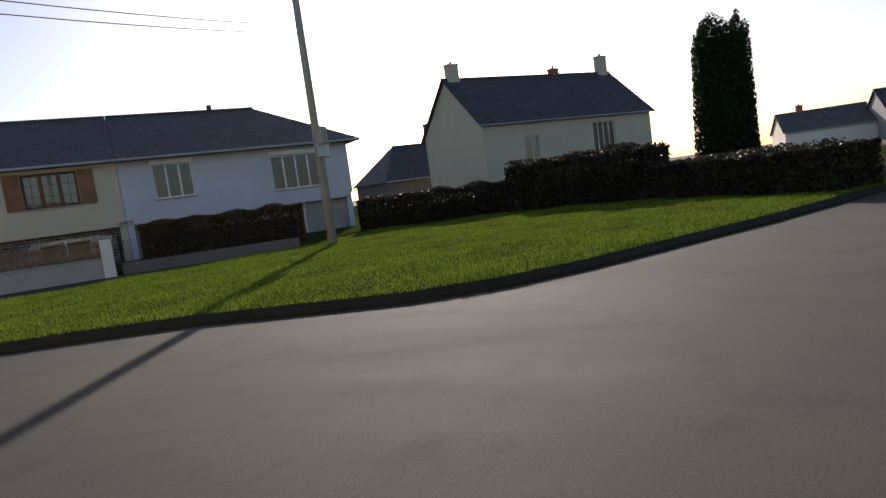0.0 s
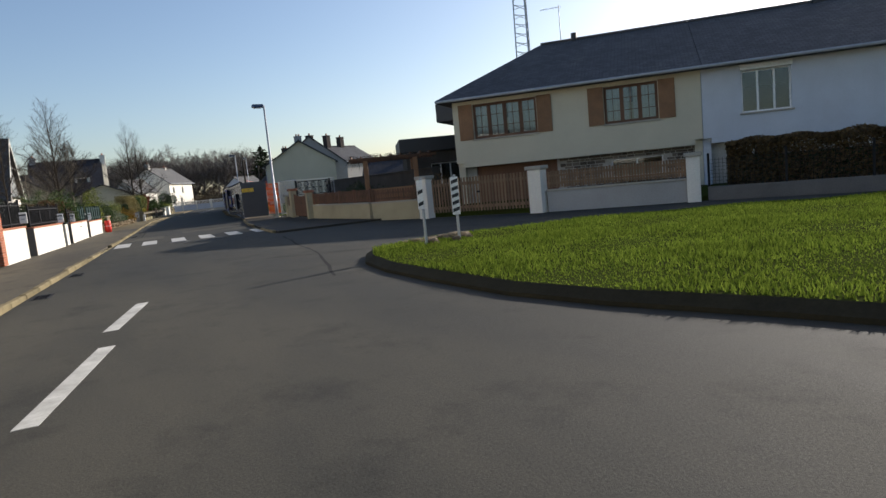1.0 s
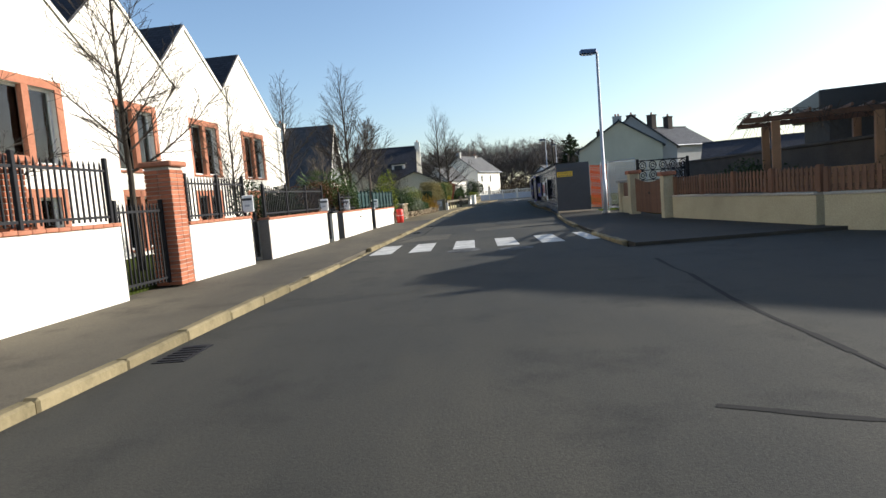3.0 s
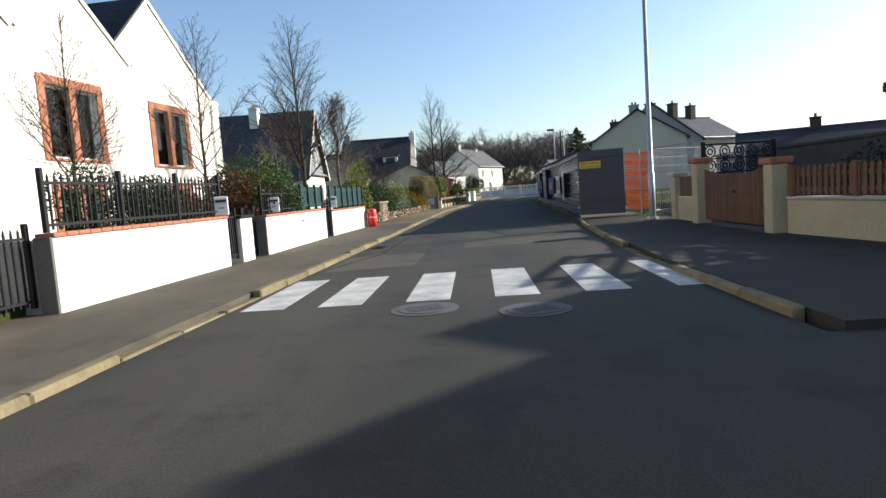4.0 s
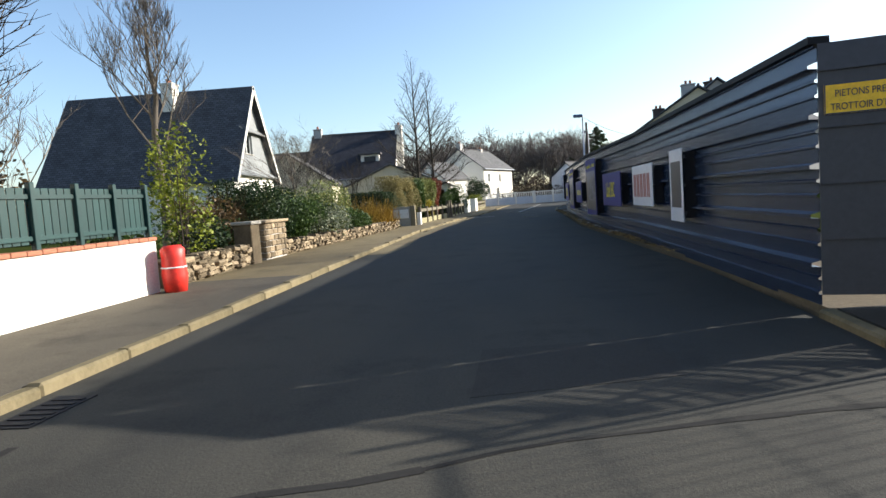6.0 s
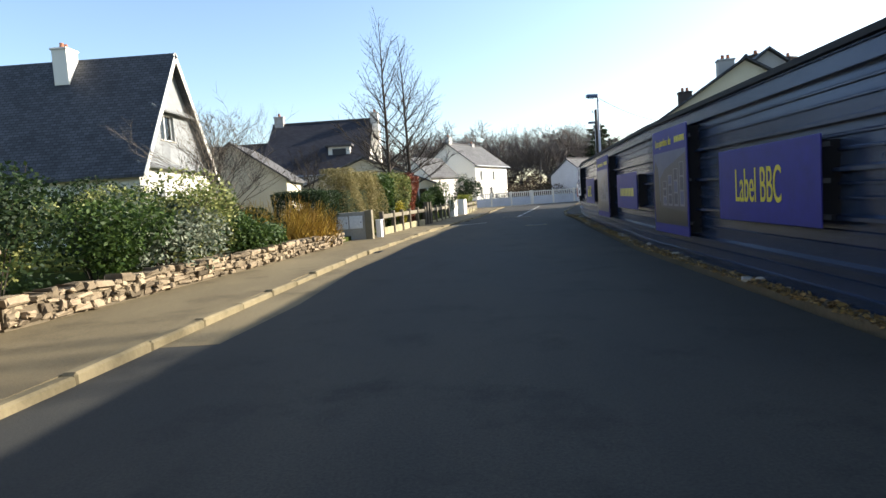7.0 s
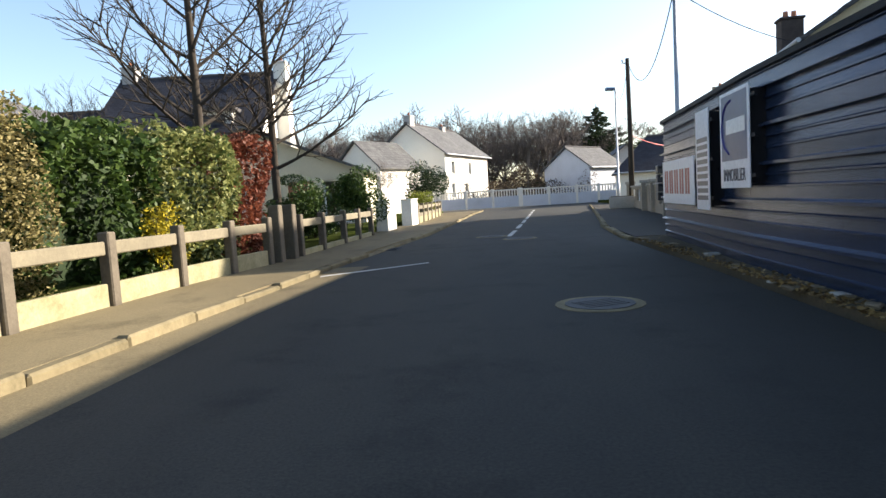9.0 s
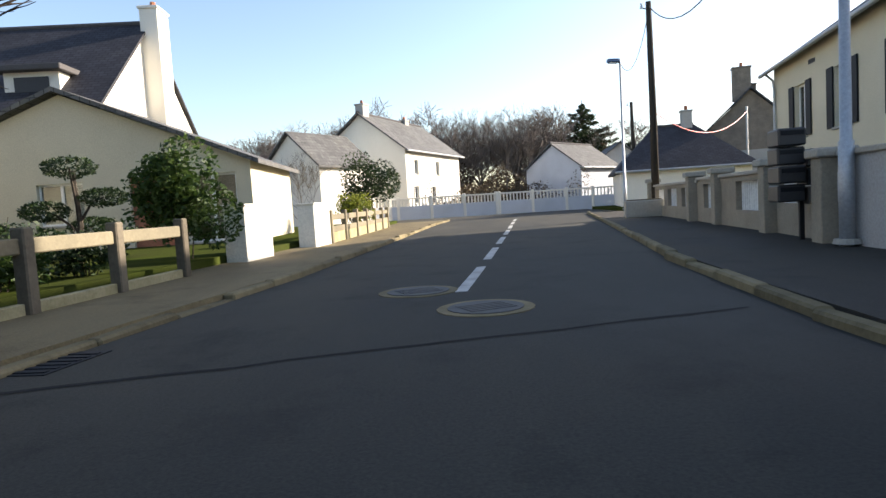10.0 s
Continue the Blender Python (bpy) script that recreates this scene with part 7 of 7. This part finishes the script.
# planting on the left, house by house
for x, y, w, h, mat, s, nm in ((-8.0, 13.4, 1.2, 1.6, LEAF_YELLOW, 70, "yellow-green shrub behind the railing"), (-7.25, 26.0, 2.0, 2.1, LEAF_DARK, 71, "dark evergreen shrub behind the railing"), (-7.3, 28.2, 1.3, 1.4, LEAF_BROWN, 72, "brownish shrub behind the railing"),
                               (-6.75, 29.4, 1.9, 2.2, PHOTINIA, 73, "reddish photinia shrub above the white wall"), (-6.5, 31.5, 1.9, 2.0, LEAF_GREEN, 74, "glossy evergreen laurel above the white wall"), (-6.6, 30.5, 2.0, 2.3, LEAF_GREEN, 75, "green laurel shrub above the white wall"),
                               (-5.35, 40.6, 1.25, 2.9, LEAF_YELLOW, 76, "bright yellow-green conifer shrub beside the fence"), (-5.6, 41.8, 1.3, 1.1, LEAF_DARK, 77, "low dark rounded shrub beside the fence"), (-6.4, 43.6, 1.6, 1.6, LEAF_BROWN, 78, "brown twiggy shrub by the entrance"),
                               (-6.0, 46.2, 1.7, 1.7, LEAF_DARK, 79, "large dark rounded shrub by the stone pillar"), (-5.6, 48.0, 1.5, 1.2, LEAF_GREEN, 80, "green leafy shrub on the bank"), (-6.6, 47.2, 1.3, 1.35, LEAF_MIX, 81, "mixed green shrub on the bank"),
                               (-5.1, 49.4, 1.8, 1.2, LEAF_SILVER, 82, "silvery flowering shrub on the bank"), (-5.6, 50.6, 2.2, 1.5, LEAF_MIX, 83, "clipped yellow-green privet bush on the bank"), (-4.9, 51.6, 1.4, 0.9, LEAF_GREEN, 84, "low green shrub over the stone wall"),
                               (-5.2, 54.0, 1.5, 1.0, LEAF_DARK, 85, "low dark shrub beside golden twigs"), (-4.4, 52.3, 0.8, 0.6, LEAF_GREEN, 86, "tuft of green strap leaves"), (-7.2, 56.5, 2.4, 1.5, LEAF_BROWN, 87, "brown twiggy shrubs on the lawn"),
                               (-7.5, 52.0, 2.6, 1.8, LEAF_DARK, 88, "dark evergreen screen on the lawn"), (-6.2, 39.6, 1.6, 1.3, LEAF_GREEN, 89, "green shrub beside the fence end"), (-6.4, 44.9, 1.3, 1.0, LEAF_GREEN, 90, "green shrub behind the pillar")):
    big = 1.25 if 79 <= s <= 88 else 1.0
    shrub(x, y, w * big, w * big, h * big, mat, nm, s, int((9500 if 71 <= s <= 75 else 5200 if w > 1.85 else 2600 if w > 1.3 else 1900) * big ** 3), 0.07 if s <= 75 else 0.085)


def twig_bush(x, y, w, h, mat, label, seed, n=260):
    """A fountain of upright bare twigs of uneven length that lean and fork."""
    r = random.Random(seed)
    t = thing("twig_bush", x, y, 0.15, 0, label, "shrub")
    m, low = MB(), MB()
    for k in range(n):
        a, q = r.uniform(0, 6.28), r.random() ** 0.6
        s0 = r.uniform(0.05, 0.42)
        bx, by = s0 * w * math.cos(a), s0 * w * math.sin(a)
        q, a = max(q, s0 * 1.5), a + r.uniform(-0.5, 0.5)
        tx, ty, tz = q * 0.6 * w * math.cos(a), q * 0.6 * w * math.sin(a), h * r.uniform(0.4, 1.0) * (1.1 - 0.4 * q) * (0.85 + 0.2 * math.sin(3 * a + seed))
        mid = Vector((bx * 0.6 + tx * 0.5 + r.uniform(-0.06, 0.06), by * 0.6 + ty * 0.5 + r.uniform(-0.06, 0.06), tz * 0.55))
        tip = Vector((tx, ty, tz))
        (m if k % 5 else low).tube([(bx, by, -0.05), tuple(mid), tuple(tip)], [0.008, 0.006, 0.003], 3, cap=False)
        for _ in range(2):
            f = mid.lerp(tip, r.uniform(0.1, 0.7))
            m.tube([tuple(f), tuple(f + Vector((r.uniform(-0.16, 0.16), r.uniform(-0.16, 0.16), r.uniform(0.12, 0.3))))], [0.004, 0.002], 3, cap=False)
    part("crown", m, mat, t, kind="stuff")
    part("old_growth", low, LEAF_BROWN, t, "older brown growth", kind="stuff")


twig_bush(-4.45, 54.7, 2.5, 1.5, LEAF_GOLD, "golden bare-twigged bush above the stone wall", 91, 900)
twig_bush(-5.4, 54.0, 1.9, 1.4, LEAF_GOLD, "golden orange bare-twigged bush behind dark shrubs", 92, 600)
twig_bush(-6.4, 45.2, 1.5, 2.0, LEAF_BROWN, "brown bare-twigged bush on the bank", 93)

pm_ = thing("palm", -7.0, 31.6, 0.15, 0, "small fan palm with arching leaves", "palm")
part("trunk", MB().tube([(0, 0, -0.1), (0, 0, 1.5)], [0.14, 0.12], 8), BARK, pm_)
r = random.Random(95)
for k in range(22):
    a, e = k * 2.4, 0.15 + 0.9 * r.random()
    st = Vector((0.75 * math.cos(a) * math.cos(e), 0.75 * math.sin(a) * math.cos(e), 1.5 + 0.75 * math.sin(e)))
    m = MB().tube([(0, 0, 1.45), tuple(st)], [0.015, 0.01], 4)
    d = (st - Vector((0, 0, 1.45))).normalized()
    s = d.cross(Vector((0, 0, 1))).normalized()
    u = s.cross(d)
    for j in range(11):
        f = (j - 5) / 5 * 1.25
        tip = st + (d * math.cos(f) + s * math.sin(f)) * 0.5 - Vector((0, 0, 0.12))
        m.add([st, st.lerp(tip, 0.5) + s * 0.02 + u * 0.01, tip, st.lerp(tip, 0.5) - s * 0.02], [(0, 1, 2, 3)])
    part("frond", m, LEAF_GREEN, pm_)

# hedges along the rail fence
hedge((-3.6, 60.0), (-3.04, 62.90), 1.2, 2.1, BEECH, "brown winter beech hedge behind the fence", 101, 36000, 0.055, wave=0.28)
hedge((-3.04, 62.95), (-2.66, 65.35), 1.15, 2.05, LEAF_GREEN, "loose green laurel hedge behind the fence", 111, 10000, 0.12, wave=0.3)
hedge((-2.65, 65.40), (-2.23, 67.35), 1.1, 2.15, LEAF_MIX, "variegated evergreen hedge behind the fence", 102, 10000, 0.105, wave=0.3)
hedge((-2.23, 67.40), (-2.05, 68.5), 1.0, 2.2, LEAF_RED, "red photinia hedge behind the fence", 103, 7000, 0.1, wave=0.25)
hedge((-3.95, 56.4), (-3.72, 58.8), 1.4, 1.5, LEAF_DARK, "dark clipped yew hedge beside the meter wall", 104, 26000, 0.06)
shrub(along(WL, 64.7) - 0.5, 64.7, 0.55, 0.8, 1.15, LEAF_BLOOM, "bright yellow flowering shrub between hedge and fence", 105, 1900, 0.06)
shrub(-1.9, 70.2, 1.4, 1.2, 1.5, LEAF_GREEN, "green shrub at the gate post", 106, 4200, 0.08)
shrub(-1.15, 75.6, 1.65, 1.3, 2.05, LEAF_GREEN, "large rounded laurel by the white pillar", 107, 5600, 0.1)
shrub(-2.2, 70.6, 1.3, 1.2, 0.9, LEAF_DARK, "low dark shrub behind the rail fence", 112, 2400, 0.08)
shrub(-1.85, 72.0, 1.1, 1.0, 0.7, LEAF_GREEN, "low green shrub behind the rail fence", 113, 2000, 0.07)
shrub(-1.75, 73.6, 1.2, 1.0, 0.8, LEAF_DARK, "low dark shrub at the fence end", 114, 2200, 0.07)
shrub(-2.6, 73.0, 1.4, 1.2, 1.0, LEAF_DARK, "dark shrub in front of the garage", 108, 2200, 0.08)
shrub(0.75, 90.6, 2.4, 2.0, 3.0, LEAF_DARK, "large dark evergreen shrub behind the pale fence", 109, 6000, 0.12)
shrub(0.4, 86.6, 1.4, 1.2, 1.35, LEAF_YELLOW, "yellow-green shrub behind the pale fence", 110, 2000, 0.09)
tp = thing("topiary_tree", -3.4, 76.5, 0.15, 0, "small dark tree clipped into cloud pads", "tree")
part("trunk", MB().tube([(0, 0, -0.1), (0.1, 0, 0.7), (0, 0.1, 1.7)], [0.06, 0.05, 0.03], 6), BARK, tp)
rng = np.random.default_rng(111)
for k, (px, py, pz, pr) in enumerate(((0, 0, 1.75, 0.45), (0.5, 0.1, 1.2, 0.4), (-0.5, 0, 1.0, 0.42), (0.1, 0.4, 0.7, 0.4))):
    part("branch", MB().tube([(0.05, 0.03, pz * 0.6), (px * 0.6, py * 0.6, pz - 0.08), (px, py, pz)], [0.03, 0.02, 0.015], 5), BARK, tp)
    p = rng.normal(size=(900, 3))
    p /= np.linalg.norm(p, axis=1)[:, None]
    part("foliage_pad", leaves_mesh("foliage_pad", p * pr * np.array([1, 1, 0.45]) * rng.uniform(0.7, 1.02, (900, 1)) + np.array([px, py, pz]), 0.07, LEAF_DARK, rng), None, tp)

# right side planting
shrub(7.3, 19.6, 1.4, 1.6, 1.2, LEAF_DARK, "dark shrub behind the picket fence", 120, 2000, 0.08)
shrub(8.6, 22.4, 2.0, 2.0, 1.7, LEAF_BROWN, "bare brown climber and shrubs by the pergola", 121, 2200, 0.07)
shrub(7.2, 27.6, 2.0, 2.4, 1.5, LEAF_DARK, "dark shrubs behind the boarded gate", 122, 2400, 0.09)
rr = random.Random(140)
for k in range(44):
    y = 44 + 23 * rr.random()
    x = along(KR, y) + rr.uniform(0.02, 0.3)
    e = rr.uniform(0.02, 0.06)
    mb = MB().box(-e * 1.5, -e, 0, e * 1.5, e, e * 0.8, e * 0.3)
    mb.v = [(p[0] + rr.uniform(-0.4, 0.4) * e, p[1] + rr.uniform(-0.3, 0.3) * e, p[2]) for p in mb.v]
    solid("rubble", mb, STONEWALL if k % 3 else CONCRETE, "broken brown rubble lying along the hoarding", "rubble", group="rubble along the hoarding", m=pose(x, y, 0.055, 0, 0, rr.uniform(0, 180)))
rng = np.random.default_rng(141)
n = 5200
yl = 40 + 27.5 * rng.uniform(0, 1, n)
heap = 0.5 + 0.5 * np.sin(yl * 1.1) * np.sin(yl * 0.37 + 1)
xl = np.array([along(KR, v) for v in yl]) + np.abs(rng.normal(0, 0.13, n)) + 0.02
keep = rng.uniform(0, 1, n) < 0.15 + 0.85 * heap
tagged(new("leaf_litter", leaves_mesh("leaf_litter", np.column_stack([xl, yl, 0.065 + 0.03 * rng.uniform(0, 1, n) * heap])[keep], 0.055, LITTER, rng, flat=0.85)), "dry golden brown leaf litter along the foot of the hoarding", "leaf litter", kind="stuff")

# fir and far woods
fr_ = thing("fir_tree", 23.3, 142.0, 0, 0, "tall dark fir tree behind the bend", "tree")
part("trunk", MB().tube([(0, 0, -0.2), (0, 0, 12.6)], [0.3, 0.04], 8), BARK, fr_)
rng = np.random.default_rng(150)
rf = random.Random(151)
boughs, spots = MB(), []
for k in range(95):
    f = k / 94
    a, ln = 2.4 * k + rf.uniform(-0.3, 0.3), 10.5 * (1.02 - f) ** 0.9 * rf.uniform(0.55, 1.1)
    z0 = 1.8 + 10.4 * f
    base, tip = Vector((0, 0, z0)), Vector((ln * math.cos(a), ln * math.sin(a), z0 + 0.05 * ln - 0.25))
    boughs.tube([tuple(base), tuple(base.lerp(tip, 0.6) - Vector((0, 0, 0.12 * ln))), tuple(tip)], [0.07, 0.045, 0.02], 4, cap=False)
    for _ in range(int(60 + 45 * ln)):
        u = rf.random() ** 0.55
        p = base.lerp(tip, u)
        wide = 0.12 + 0.2 * ln * (1 - 0.75 * u)
        spots.append((p.x + rf.gauss(0, wide * 0.6), p.y + rf.gauss(0, wide * 0.6), p.z - 0.45 * ln * u * (1 - u) - rf.random() * 0.3))
part("bough", boughs, BARK, fr_, kind="stuff")
part("foliage", leaves_mesh("foliage", np.array(spots), 0.34, LEAF_DARK, rng, aspect=0.4), None, fr_, kind="stuff")


def wood_mesh(seed, h):
    """One leafless far tree as a loose net of limbs and twigs."""
    rr = random.Random(seed)
    m = MB()

    def grow(p, d, ln, r, lev):
        q = p + d * ln
        m.tube([p, q], [r, r * 0.6], 3, cap=False)
        if lev < 6:
            for k in range(3 if lev else 5):
                s = Vector((rr.uniform(-1, 1), rr.uniform(-1, 1), rr.uniform(-0.2, 0.8))).normalized()
                grow(p.lerp(q, rr.uniform(0.5, 1.0)), (d * 0.7 + s * 0.8).normalized(), ln * rr.uniform(0.6, 0.8), max(r * 0.55, 0.014), lev + 1)

    grow(Vector((0, 0, -0.3)), Vector((0, 0, 1)), h * 0.28, 0.16, 0)
    return m


WOODS = [wood_mesh(200 + k, 11.0) for k in range(4)]
rr = random.Random(220)
wd = MB()
for k in range(46):
    f = k / 45
    x = -30 + 62 * f + rr.uniform(-2, 2)
    y = 150 + rr.uniform(-8, 14) - 8 * math.sin(f * 3)
    s = rr.uniform(0.75, 1.15) * (0.85 + 0.35 * math.sin(f * 3.14))
    wd.join(WOODS[k % 4], pose(x, y, 0, 0, 0, rr.uniform(0, 360)) @ Matrix.Diagonal((s * 1.45, s * 1.45, s * 1.35, 1)))
solid("far_wood", wd, HAZEBARK, "belt of leafless trees beyond the bend", "woodland", "stuff")
for k, (x, y, h) in enumerate(((6.8, 140.0, 11.0), (10.9, 146.0, 12.4), (13.2, 139.0, 10.2), (15.6, 148.0, 11.8), (18.2, 141.0, 11.6), (20.8, 147.0, 11.0))):
    bare_tree(x, y, h, 240 + k, "tall grey leafless tree with a broad crown beyond the bend", 0.2, 0.24, 0.62, HAZEBARK, z=0, depth=4, kids=5, limb=0.5, limbs=15, up=0.3)
rng = np.random.default_rng(230)
n = 44000
px = rng.uniform(-40, 45, n)
p = np.column_stack([px, 146 + rng.uniform(-9, 12, n), rng.uniform(0, 1, n) ** 1.3 * (4.8 + 1.5 * np.sin(px * 0.35) + np.sin(px * 1.1))])
me = leaves_mesh("far_undergrowth", p, 0.4, FARBRUSH, rng)
tagged(new("far_undergrowth", me), "brown undergrowth and bushes below the far trees", "undergrowth", kind="stuff")
n = 14000
px = np.concatenate([rng.uniform(-70, -16, n // 2), rng.uniform(20, 80, n // 2)])
p = np.column_stack([px, 108 + rng.uniform(-6, 22, n) + np.abs(px) * 0.1, rng.uniform(0, 1, n) ** 1.4 * (4.0 + 1.6 * np.sin(px * 0.5))])
tagged(new("far_hedgerow", leaves_mesh("far_hedgerow", p, 0.5, LEAF_BROWN, rng)), "brown hedgerow closing the gardens", "hedgerow", kind="stuff")
n = 16000
p = np.column_stack([rng.uniform(0, 1, n), rng.uniform(-40, 100, n), rng.uniform(0, 1, n) ** 1.3])
p[:, 2] *= 4.5 + 1.5 * np.sin(p[:, 1] * 0.4)
p[:, 0] = -34 + 6 * p[:, 0]
tagged(new("far_hedgerow", leaves_mesh("far_hedgerow", p, 0.5, LEAF_BROWN, rng)), "brown hedgerow behind the houses", "hedgerow", kind="stuff")

n = 16000
px = rng.uniform(-4, 15, n)
p = np.column_stack([px, 108.5 + rng.uniform(0, 6, n), rng.uniform(0, 1, n) ** 1.5 * (2.3 + 0.8 * np.sin(px * 0.9) + 0.5 * np.sin(px * 2.3))])
tagged(new("bend_thicket", leaves_mesh("bend_thicket", p, 0.16, FARBRUSH, rng)), "brown thicket of bushes behind the balustrade", "undergrowth", kind="stuff")
